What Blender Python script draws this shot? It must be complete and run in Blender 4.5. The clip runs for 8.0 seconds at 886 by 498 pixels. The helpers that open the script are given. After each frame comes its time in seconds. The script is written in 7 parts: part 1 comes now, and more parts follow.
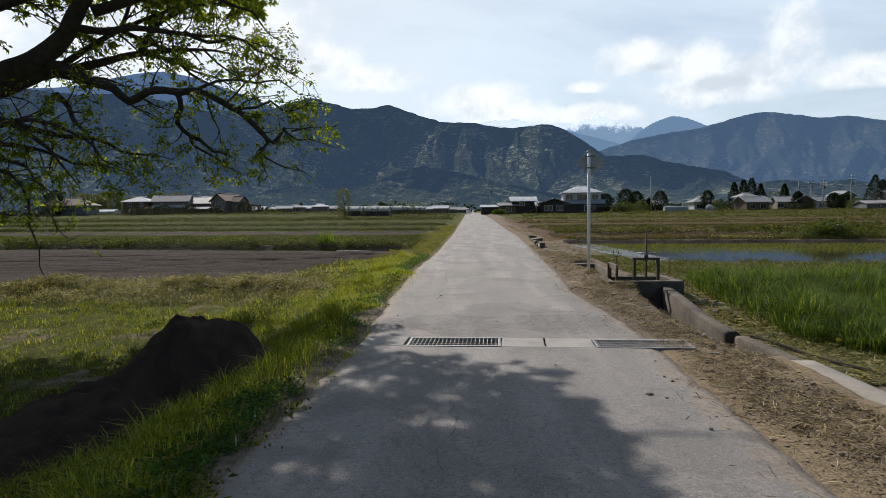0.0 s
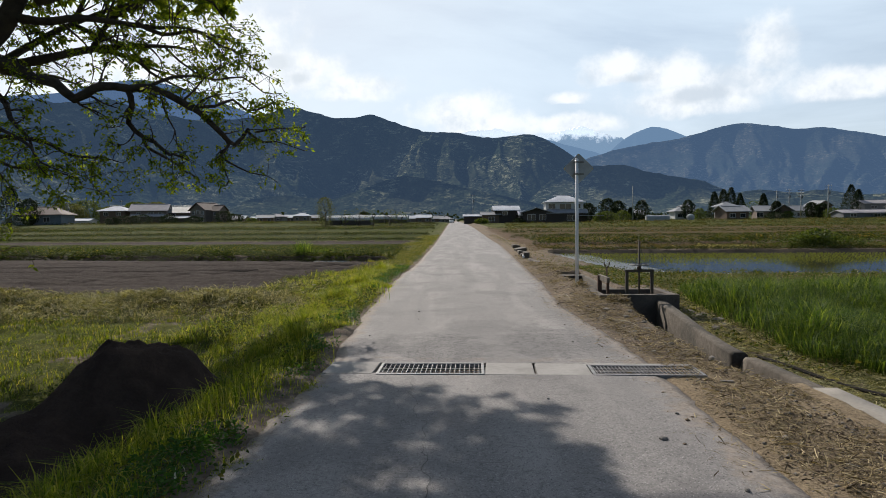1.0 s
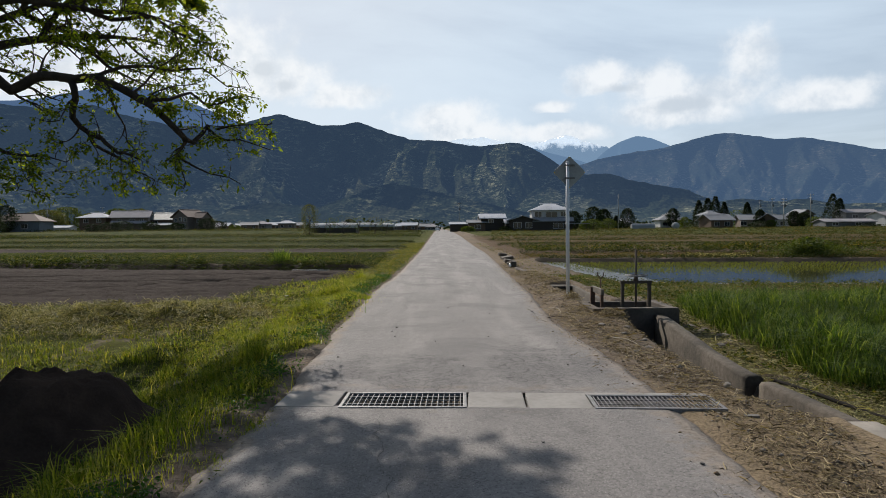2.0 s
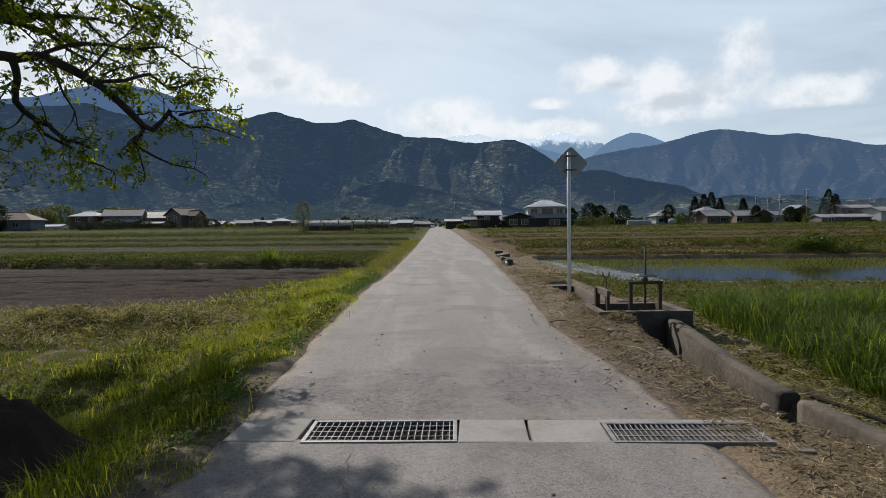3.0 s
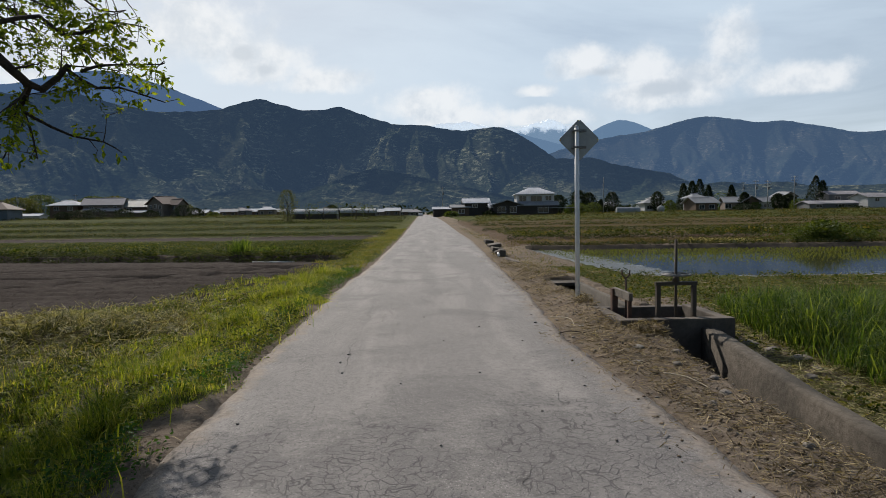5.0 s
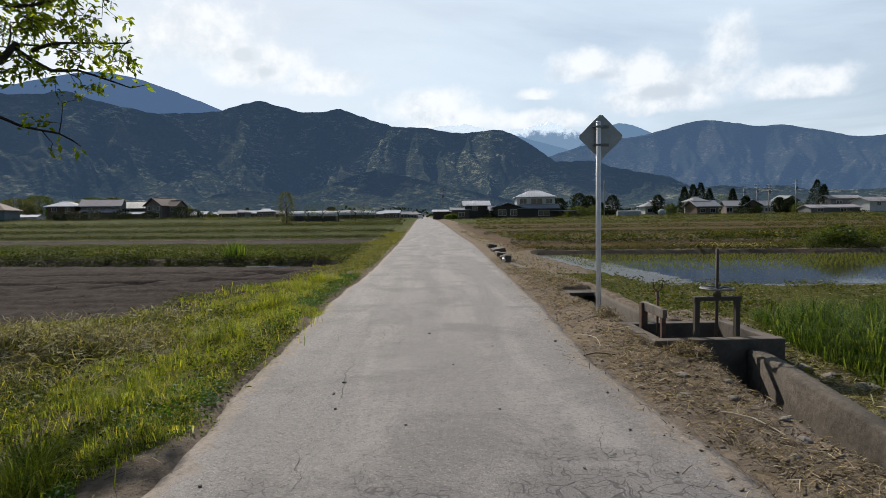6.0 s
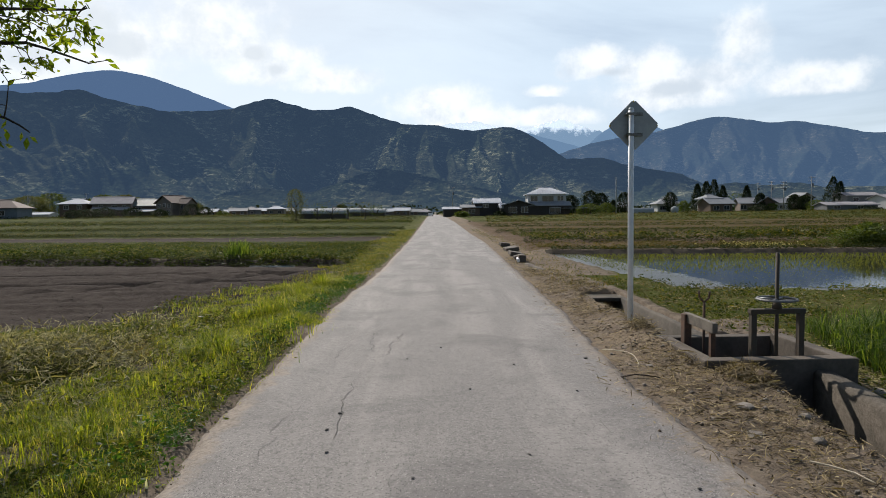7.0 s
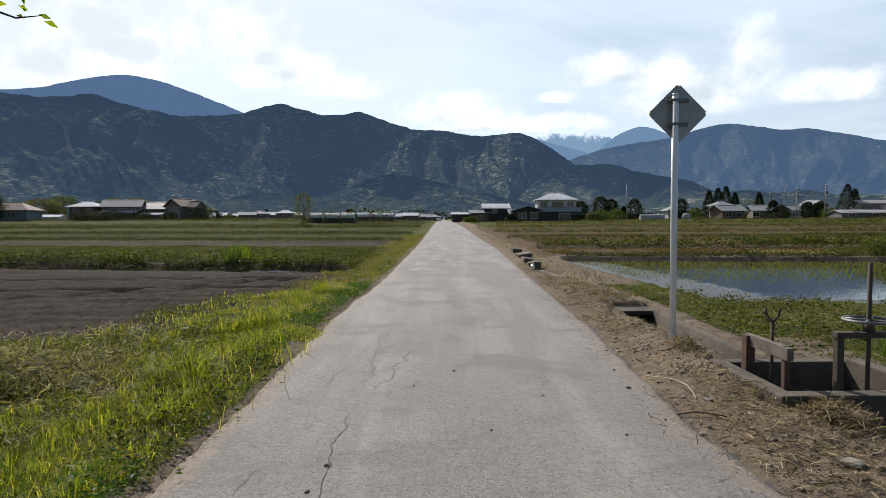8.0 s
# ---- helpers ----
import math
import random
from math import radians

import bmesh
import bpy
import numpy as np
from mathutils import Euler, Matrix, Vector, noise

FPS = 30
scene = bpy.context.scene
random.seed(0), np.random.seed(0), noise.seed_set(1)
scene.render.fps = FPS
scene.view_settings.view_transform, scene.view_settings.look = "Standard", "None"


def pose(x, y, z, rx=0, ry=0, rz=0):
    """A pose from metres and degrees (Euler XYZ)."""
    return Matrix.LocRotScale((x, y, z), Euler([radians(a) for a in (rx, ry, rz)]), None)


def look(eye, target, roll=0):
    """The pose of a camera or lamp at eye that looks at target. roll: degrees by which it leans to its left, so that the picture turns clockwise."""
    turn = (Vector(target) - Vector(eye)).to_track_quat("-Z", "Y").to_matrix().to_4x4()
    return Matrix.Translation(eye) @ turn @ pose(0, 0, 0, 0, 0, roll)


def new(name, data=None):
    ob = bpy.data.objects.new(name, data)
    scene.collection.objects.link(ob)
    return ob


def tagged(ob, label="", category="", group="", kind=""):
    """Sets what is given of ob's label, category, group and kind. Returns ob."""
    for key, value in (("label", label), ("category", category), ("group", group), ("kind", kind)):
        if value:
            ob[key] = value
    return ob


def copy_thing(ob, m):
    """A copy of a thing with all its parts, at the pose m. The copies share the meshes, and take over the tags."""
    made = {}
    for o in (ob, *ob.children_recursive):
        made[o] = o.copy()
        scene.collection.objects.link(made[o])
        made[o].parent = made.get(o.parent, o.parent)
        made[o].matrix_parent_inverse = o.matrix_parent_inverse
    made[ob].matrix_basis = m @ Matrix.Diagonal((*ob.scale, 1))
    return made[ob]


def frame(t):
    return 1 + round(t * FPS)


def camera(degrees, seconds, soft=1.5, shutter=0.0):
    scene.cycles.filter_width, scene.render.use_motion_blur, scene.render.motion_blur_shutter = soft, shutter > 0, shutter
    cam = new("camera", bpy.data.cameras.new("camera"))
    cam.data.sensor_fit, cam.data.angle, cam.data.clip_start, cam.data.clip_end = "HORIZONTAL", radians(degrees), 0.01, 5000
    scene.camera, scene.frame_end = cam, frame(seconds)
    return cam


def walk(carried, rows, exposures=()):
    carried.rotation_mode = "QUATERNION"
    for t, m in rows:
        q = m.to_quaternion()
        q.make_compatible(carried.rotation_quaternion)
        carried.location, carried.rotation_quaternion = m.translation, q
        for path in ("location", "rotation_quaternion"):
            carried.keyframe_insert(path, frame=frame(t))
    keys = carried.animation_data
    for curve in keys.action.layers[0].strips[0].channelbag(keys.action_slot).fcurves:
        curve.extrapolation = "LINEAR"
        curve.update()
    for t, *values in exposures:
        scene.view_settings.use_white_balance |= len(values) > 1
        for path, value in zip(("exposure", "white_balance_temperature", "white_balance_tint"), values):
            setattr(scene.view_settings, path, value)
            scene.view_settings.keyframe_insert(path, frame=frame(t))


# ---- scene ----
cam = camera(72.2, 8.0, soft=0.5)
PATH = [
    (0, (0.15, -0.172, 1.495), (0.059, 1.823, 1.372), -0.7),
    (0.5, (0.192, 0.257, 1.495), (0.151, 2.253, 1.37), -1.2),
    (1, (0.189, 0.678, 1.482), (0.154, 2.675, 1.389), -0.7),
    (1.5, (0.219, 1.111, 1.468), (0.213, 3.11, 1.402), -0.4),
    (3, (0.347, 2.446, 1.447), (0.371, 4.444, 1.37), -0.8),
    (3.5, (0.374, 2.879, 1.431), (0.394, 4.877, 1.35), -1.0),
    (4, (0.403, 3.325, 1.434), (0.436, 5.323, 1.345), -0.8),
    (4.5, (0.438, 3.762, 1.445), (0.498, 5.757, 1.326), -1.1),
    (6, (0.342, 5.106, 1.478), (0.407, 7.102, 1.369), -0.8),
    (6.5, (0.33, 5.535, 1.492), (0.395, 7.531, 1.385), -0.5),
    (7, (0.332, 5.989, 1.49), (0.364, 7.986, 1.373), -0.8),
    (7.5, (0.291, 6.473, 1.474), (0.288, 8.47, 1.369), -0.4),
    (8, (0.294, 6.982, 1.438), (0.299, 8.98, 1.339), -0.4),
]
walk(cam, [(t, look(eye, target, roll)) for t, eye, target, roll in PATH],
     [(0, 0.05), (1.0, 0.06), (1.5, -0.10), (3.0, -0.12), (4.0, -0.22), (4.6, -0.22), (6.0, 0.0), (7.0, 0.08), (8.0, 0.16)])

# ---- world, sun, exposure ----
SUN_AZ, SUN_EL = radians(25), radians(40)
world = bpy.data.worlds.new("sky_world")
scene.world = world
world.use_nodes = True
wn, wl = world.node_tree.nodes, world.node_tree.links
wn.clear()


def wmath(op, a, b=None, clamp=False):
    n = wn.new("ShaderNodeMath")
    n.operation, n.use_clamp = op, clamp
    for i, v in enumerate((a, b)):
        if v is None:
            continue
        if isinstance(v, (int, float)):
            n.inputs[i].default_value = v
        else:
            wl.new(v, n.inputs[i])
    return n.outputs[0]


def wstep(v, lo, hi):
    n = wn.new("ShaderNodeMapRange")
    n.interpolation_type = "SMOOTHSTEP"
    n.inputs["From Min"].default_value, n.inputs["From Max"].default_value = lo, hi
    wl.new(v, n.inputs["Value"])
    return n.outputs["Result"]


def wnoise(vec, scale, detail, rough=0.55, dist=0.0):
    n = wn.new("ShaderNodeTexNoise")
    n.inputs["Scale"].default_value, n.inputs["Detail"].default_value = scale, detail
    n.inputs["Roughness"].default_value, n.inputs["Distortion"].default_value = rough, dist
    wl.new(vec, n.inputs["Vector"])
    return n.outputs["Fac"]


def wmix(fac, a, b):
    n = wn.new("ShaderNodeMix")
    n.data_type = "RGBA"
    wl.new(fac, n.inputs["Factor"])
    for sock, v in ((n.inputs["A"], a), (n.inputs["B"], b)):
        if isinstance(v, tuple):
            sock.default_value = v
        else:
            wl.new(v, sock)
    return n.outputs["Result"]


sky = wn.new("ShaderNodeTexSky")
sky.sky_type, sky.sun_disc = "NISHITA", False
sky.sun_elevation, sky.sun_rotation = SUN_EL, -SUN_AZ
sky.altitude, sky.air_density, sky.dust_density, sky.ozone_density = 600, 1.0, 1.2, 1.0
sky_scaled = wn.new("ShaderNodeVectorMath")
sky_scaled.operation = "SCALE"
sky_scaled.inputs["Scale"].default_value = SKY_STRENGTH = 0.08
wl.new(sky.outputs["Color"], sky_scaled.inputs[0])
coord = wn.new("ShaderNodeTexCoord")
ray = coord.outputs["Generated"]
split = wn.new("ShaderNodeSeparateXYZ")
wl.new(ray, split.inputs[0])
up = wmath("MAXIMUM", split.outputs["Z"], 0.0)
lift = wmath("ADD", up, 0.10)
flat = wn.new("ShaderNodeCombineXYZ")
wl.new(wmath("DIVIDE", split.outputs["X"], lift), flat.inputs[0])
wl.new(wmath("DIVIDE", split.outputs["Y"], lift), flat.inputs[1])
# high thin veil, thicker on the sunny side and towards the horizon
veil_noise = wnoise(flat.outputs[0], 0.42, 7, 0.55, 0.6)
sunny = wstep(split.outputs["Y"], -0.6, 0.8)
veil = wmath("MULTIPLY", wstep(veil_noise, 0.20, 0.62), wmath("ADD", wmath("MULTIPLY", sunny, 0.82), 0.08))
# cumulus heaps: azimuth and elevation in degrees, half width, half height
CLOUDS = [(0.0, 10.0, 4.2, 1.7), (2.6, 8.9, 5.0, 1.2), (15.6, 13.0, 3.2, 1.5), (18.8, 12.0, 3.6, 1.7), (20.4, 10.3, 5.6, 1.8), (26.8, 13.3, 2.3, 2.3),
          (25.4, 11.0, 3.6, 1.8), (23.0, 9.8, 5.0, 1.5), (31.5, 10.0, 5.0, 1.4), (10.5, 10.9, 1.8, 0.6), (11.0, 8.6, 5.0, 0.9), (-20.0, 15.6, 7.0, 3.4), (-28.0, 14.2, 7.0, 3.6),
          (-33.0, 12.0, 5.0, 3.0), (-14.0, 13.5, 5.0, 2.2), (-9.0, 12.2, 4.0, 1.5), (-42.0, 14.0, 9.0, 5.0), (52.0, 12.0, 9.0, 3.0)]
# grey undersides in the bright cloud bank
GREYS = [(-27.0, 14.0, 3.4, 1.3), (-28.6, 15.6, 3.0, 1.5), (-32.6, 12.0, 3.2, 1.6), (-15.8, 14.1, 1.1, 0.7), (-14.0, 12.9, 0.9, 0.5), (21.2, 10.4, 3.0, 0.7), (16.6, 12.2, 2.2, 0.6)]
shift = wn.new("ShaderNodeTexNoise")
shift.inputs["Scale"].default_value, shift.inputs["Detail"].default_value = 13.0, 10.0
shift.inputs["Roughness"].default_value = 0.62
wl.new(ray, shift.inputs["Vector"])


def heaps(rows, flat_base):
    """How deep a sight line passes inside any of the ellipses."""
    total = None
    for az, el, hw, hh in rows:
        a, e = radians(az), radians(el)
        c = Vector((math.sin(a) * math.cos(e), math.cos(a) * math.cos(e), math.sin(e)))
        side = Vector((math.cos(a), -math.sin(a), 0))
        d1, d2 = wn.new("ShaderNodeVectorMath"), wn.new("ShaderNodeVectorMath")
        d1.operation = d2.operation = "DOT_PRODUCT"
        wl.new(ray, d1.inputs[0]), wl.new(ray, d2.inputs[0])
        d1.inputs[1].default_value = side / math.sin(radians(hw))
        d2.inputs[1].default_value = Vector((0, 0, 1)) / math.sin(radians(hh))
        v = wmath("ADD", d2.outputs["Value"], -c.z / math.sin(radians(hh)))
        r2 = wmath("ADD", wmath("MULTIPLY", d1.outputs["Value"], d1.outputs["Value"]), wmath("MULTIPLY", v, v))
        m = wmath("SUBTRACT", 1.0, wmath("SQRT", r2))
        if flat_base:
            m = wmath("MINIMUM", m, wmath("MULTIPLY", wmath("ADD", v, 0.75), 2.2))
        total = m if total is None else wmath("MAXIMUM", total, m)
    return total


front = wstep(split.outputs["Y"], 0.0, 0.3)
ragged = wmath("SUBTRACT", shift.outputs["Fac"], 0.5)
billow = wmath("ADD", heaps(CLOUDS, True), wmath("MULTIPLY", ragged, 2.5))
cumulus = wmath("MULTIPLY", wmath("MULTIPLY", wstep(billow, -0.30, 0.60), front), 0.88)
under_grey = wmath("MULTIPLY", wmath("MULTIPLY", wstep(wmath("ADD", heaps(GREYS, False), wmath("MULTIPLY", ragged, 2.6)), -0.15, 0.70), front), 0.85)
above = wn.new("ShaderNodeVectorMath")
above.operation = "ADD"
wl.new(ray, above.inputs[0])
above.inputs[1].default_value = (-0.012, 0.0, 0.026)
thick = wmath("SUBTRACT", wnoise(ray, 11.0, 5, 0.62), wnoise(above.outputs[0], 11.0, 5, 0.62))
grey = wstep(wmath("ADD", thick, wmath("MULTIPLY", wmath("SUBTRACT", wnoise(ray, 5.0, 4, 0.6, 0.3), 0.5), 0.5)), -0.20, 0.10)
cumulus_col = wmix(grey, (0.70, 0.78, 0.87, 1), (0.99, 1.02, 1.05, 1))
veil_col = wmix(sunny, (0.13, 0.165, 0.21, 1), (0.73, 0.86, 0.99, 1))
low = wstep(split.outputs["Z"], 0.30, 0.02)
sky_col = wmix(veil, sky_scaled.outputs[0], veil_col)
sky_col = wmix(wmath("MULTIPLY", wmath("MULTIPLY", low, sunny), 0.45), sky_col, (0.82, 0.91, 1.0, 1))
sky_col = wmix(cumulus, sky_col, cumulus_col)
sky_col = wmix(under_grey, sky_col, (0.62, 0.70, 0.79, 1))
near_sun = wn.new("ShaderNodeVectorMath")
near_sun.operation = "DOT_PRODUCT"
wl.new(ray, near_sun.inputs[0])
near_sun.inputs[1].default_value = (-math.sin(SUN_AZ) * math.cos(SUN_EL), math.cos(SUN_AZ) * math.cos(SUN_EL), math.sin(SUN_EL))
sky_col = wmix(wmath("MULTIPLY", wstep(near_sun.outputs["Value"], 0.72, 1.0), 0.28), sky_col, (1.15, 1.13, 1.08, 1))
back = wn.new("ShaderNodeBackground")
wl.new(sky_col, back.inputs["Color"])
back.inputs["Strength"].default_value = 1.0
wl.new(back.outputs[0], wn.new("ShaderNodeOutputWorld").inputs["Surface"])

sun = new("sun", bpy.data.lights.new("sun", "SUN"))
sun.data.energy, sun.data.angle, sun.data.color = 5.0, radians(0.5), (1.0, 0.92, 0.835)
sun_way = Vector((-math.sin(SUN_AZ) * math.cos(SUN_EL), math.cos(SUN_AZ) * math.cos(SUN_EL), math.sin(SUN_EL)))
sun.matrix_world = look(sun_way * 50, (0, 0, 0))


# ---- materials ----
class Nodes:
    def __init__(self, name):
        self.mat = bpy.data.materials.new(name)
        self.mat.use_nodes = True
        self.tree = self.mat.node_tree
        self.tree.nodes.clear()
        self.out = self.node("ShaderNodeOutputMaterial")
        self.pos = self.node("ShaderNodeNewGeometry").outputs["Position"]

    def node(self, kind):
        return self.tree.nodes.new(kind)

    def link(self, a, b):
        self.tree.links.new(a, b)

    def put(self, sock, v):
        if isinstance(v, (int, float, tuple)):
            sock.default_value = v
        else:
            self.link(v, sock)

    def math(self, op, a, b=0.0, clamp=False):
        n = self.node("ShaderNodeMath")
        n.operation, n.use_clamp = op, clamp
        self.put(n.inputs[0], a), self.put(n.inputs[1], b)
        return n.outputs[0]

    def noise(self, scale, detail=6, rough=0.6, vec=None, dist=0.0):
        n = self.node("ShaderNodeTexNoise")
        self.link(vec or self.pos, n.inputs["Vector"])
        n.inputs["Scale"].default_value, n.inputs["Detail"].default_value = scale, detail
        n.inputs["Roughness"].default_value, n.inputs["Distortion"].default_value = rough, dist
        return n.outputs["Fac"]

    def step(self, v, lo, hi, a=0.0, b=1.0):
        n = self.node("ShaderNodeMapRange")
        n.interpolation_type = "SMOOTHSTEP"
        self.put(n.inputs["Value"], v)
        for key, val in (("From Min", lo), ("From Max", hi), ("To Min", a), ("To Max", b)):
            n.inputs[key].default_value = val
        return n.outputs["Result"]

    def ramp(self, v, stops):
        n = self.node("ShaderNodeValToRGB")
        while len(n.color_ramp.elements) < len(stops):
            n.color_ramp.elements.new(0.5)
        for e, (p, c) in zip(n.color_ramp.elements, stops):
            e.position, e.color = p, (*c, 1)
        self.link(v, n.inputs["Fac"])
        return n.outputs["Color"]

    def mix(self, fac, a, b, blend="MIX"):
        n = self.node("ShaderNodeMix")
        n.data_type, n.blend_type = "RGBA", blend
        self.put(n.inputs["Factor"], fac)
        self.put(n.inputs["A"], (*a, 1) if isinstance(a, tuple) else a)
        self.put(n.inputs["B"], (*b, 1) if isinstance(b, tuple) else b)
        return n.outputs["Result"]

    def scaled(self, x, y, z):
        n = self.node("ShaderNodeMapping")
        n.inputs["Scale"].default_value = (x, y, z)
        self.link(self.pos, n.inputs["Vector"])
        return n.outputs["Vector"]

    def attr(self, name):
        n = self.node("ShaderNodeAttribute")
        n.attribute_name = name
        return n.outputs["Fac"]

    def bump(self, height, strength, distance):
        n = self.node("ShaderNodeBump")
        n.inputs["Strength"].default_value, n.inputs["Distance"].default_value = strength, distance
        self.link(height, n.inputs["Height"])
        return n.outputs["Normal"]

    def principled(self, color, rough=0.8, metal=0.0, normal=None, spec=0.4, **more):
        b = self.node("ShaderNodeBsdfPrincipled")
        self.put(b.inputs["Base Color"], (*color, 1) if isinstance(color, tuple) and len(color) == 3 else color)
        self.put(b.inputs["Roughness"], rough)
        b.inputs["Metallic"].default_value = metal
        b.inputs["Specular IOR Level"].default_value = spec
        for key, v in more.items():
            self.put(b.inputs[key.replace("_", " ")], v)
        if normal:
            self.link(normal, b.inputs["Normal"])
        self.link(b.outputs[0], self.out.inputs["Surface"])
        return b


def shade(c, k):
    return tuple(min(1.0, v * k) for v in c)


def surface(name, c, c2=None, scale=8.0, rough=0.8, metal=0.0, bump=0.3, depth=0.01, spec=0.4, wear=0.35):
    """A worn surface: base colour c, second colour c2, grain at scale and stains ten times as large."""
    m = Nodes(name)
    c2 = c2 or shade(c, 0.72)
    grain = m.noise(scale * 6, 8, 0.65)
    stain = m.noise(scale * 0.5, 5, 0.6, dist=0.4)
    info = m.node("ShaderNodeObjectInfo")
    col = m.mix(m.step(stain, 0.35, 0.7), c, c2)
    col = m.mix(m.math("MULTIPLY", m.step(grain, 0.3, 0.75), wear), col, shade(c2, 0.65))
    col = m.mix(m.math("MULTIPLY", info.outputs["Random"], 0.12), col, shade(c, 1.25))
    r = m.math("ADD", m.math("MULTIPLY", grain, 0.22), rough - 0.11)
    m.principled(col, r, metal, m.bump(grain, bump, depth), spec)
    return m.mat


def foliage(name, ramp, translucent=0.45, patch=0.6, rough=0.55, patch_scale=0.5):
    """Leaves or blades: colour by island, lighter and darker drifts, light shining through."""
    m = Nodes(name)
    rnd = m.node("ShaderNodeNewGeometry").outputs["Random Per Island"]
    col = m.ramp(rnd, ramp)
    drift = m.noise(patch_scale, 4, 0.6)
    col = m.mix(m.math("MULTIPLY", m.step(drift, 0.3, 0.7), patch), col, shade(ramp[0][1], 0.8))
    b = m.node("ShaderNodeBsdfPrincipled")
    m.link(col, b.inputs["Base Color"])
    b.inputs["Roughness"].default_value, b.inputs["Specular IOR Level"].default_value = rough, 0.14
    t = m.node("ShaderNodeBsdfTranslucent")
    m.link(m.mix(1.0, col, (1.7, 1.6, 0.55), "MULTIPLY"), t.inputs["Color"])
    s = m.node("ShaderNodeMixShader")
    s.inputs[0].default_value = translucent
    m.link(b.outputs[0], s.inputs[1]), m.link(t.outputs[0], s.inputs[2])
    m.link(s.outputs[0], m.out.inputs["Surface"])
    return m.mat


def ground_material():
    m = Nodes("ground_soil_and_turf")
    rag = m.math("SUBTRACT", m.noise(3.2, 7, 0.7), 0.5)
    fine = m.noise(42, 8, 0.7)
    mid = m.noise(6.5, 6, 0.6)
    big = m.noise(0.35, 5, 0.6)

    def mask(name, k=0.9):
        return m.step(m.math("ADD", m.attr(name), m.math("MULTIPLY", rag, k)), 0.35, 0.65)
    dirt = m.mix(m.step(mid, 0.3, 0.7), (0.11, 0.088, 0.068), (0.20, 0.165, 0.13))
    dirt = m.mix(m.math("MULTIPLY", m.step(fine, 0.5, 0.75), 0.5), dirt, (0.035, 0.027, 0.02))
    straw = m.mix(m.step(fine, 0.35, 0.7), (0.27, 0.212, 0.14), (0.115, 0.088, 0.060))
    turf = m.mix(m.step(mid, 0.3, 0.7), (0.040, 0.052, 0.010), (0.080, 0.088, 0.018))
    turf = m.mix(m.step(fine, 0.45, 0.75), turf, (0.020, 0.026, 0.008))
    turf = m.mix(m.math("MULTIPLY", m.step(big, 0.4, 0.65), 0.4), turf, (0.10, 0.095, 0.028))
    plow = m.mix(m.step(mid, 0.3, 0.7), (0.040, 0.032, 0.0275), (0.062, 0.051, 0.044))
    plow = m.mix(m.step(fine, 0.5, 0.75), plow, (0.022, 0.017, 0.015))
    mud = m.mix(mid, (0.05, 0.042, 0.034), (0.085, 0.075, 0.06))
    col = m.mix(mask("straw"), dirt, straw)
    col = m.mix(mask("turf"), col, turf)
    crop = m.mix(m.step(big, 0.35, 0.65), m.mix(m.step(mid, 0.3, 0.7), (0.016, 0.027, 0.006), (0.044, 0.060, 0.012)), (0.060, 0.066, 0.016))
    col = m.mix(mask("crop", 0.7), col, crop)
    rust = m.mix(m.step(mid, 0.3, 0.7), (0.11, 0.07, 0.038), (0.05, 0.034, 0.022))
    col = m.mix(m.math("MULTIPLY", mask("rust", 1.2), 0.85), col, rust)
    col = m.mix(mask("plow", 0.35), col, plow)
    col = m.mix(mask("mud", 0.3), col, mud)
    h = m.math("ADD", m.math("MULTIPLY", fine, 0.5), mid)
    m.principled(col, 0.95, 0, m.bump(h, 0.9, 0.04), 0.04)
    return m.mat


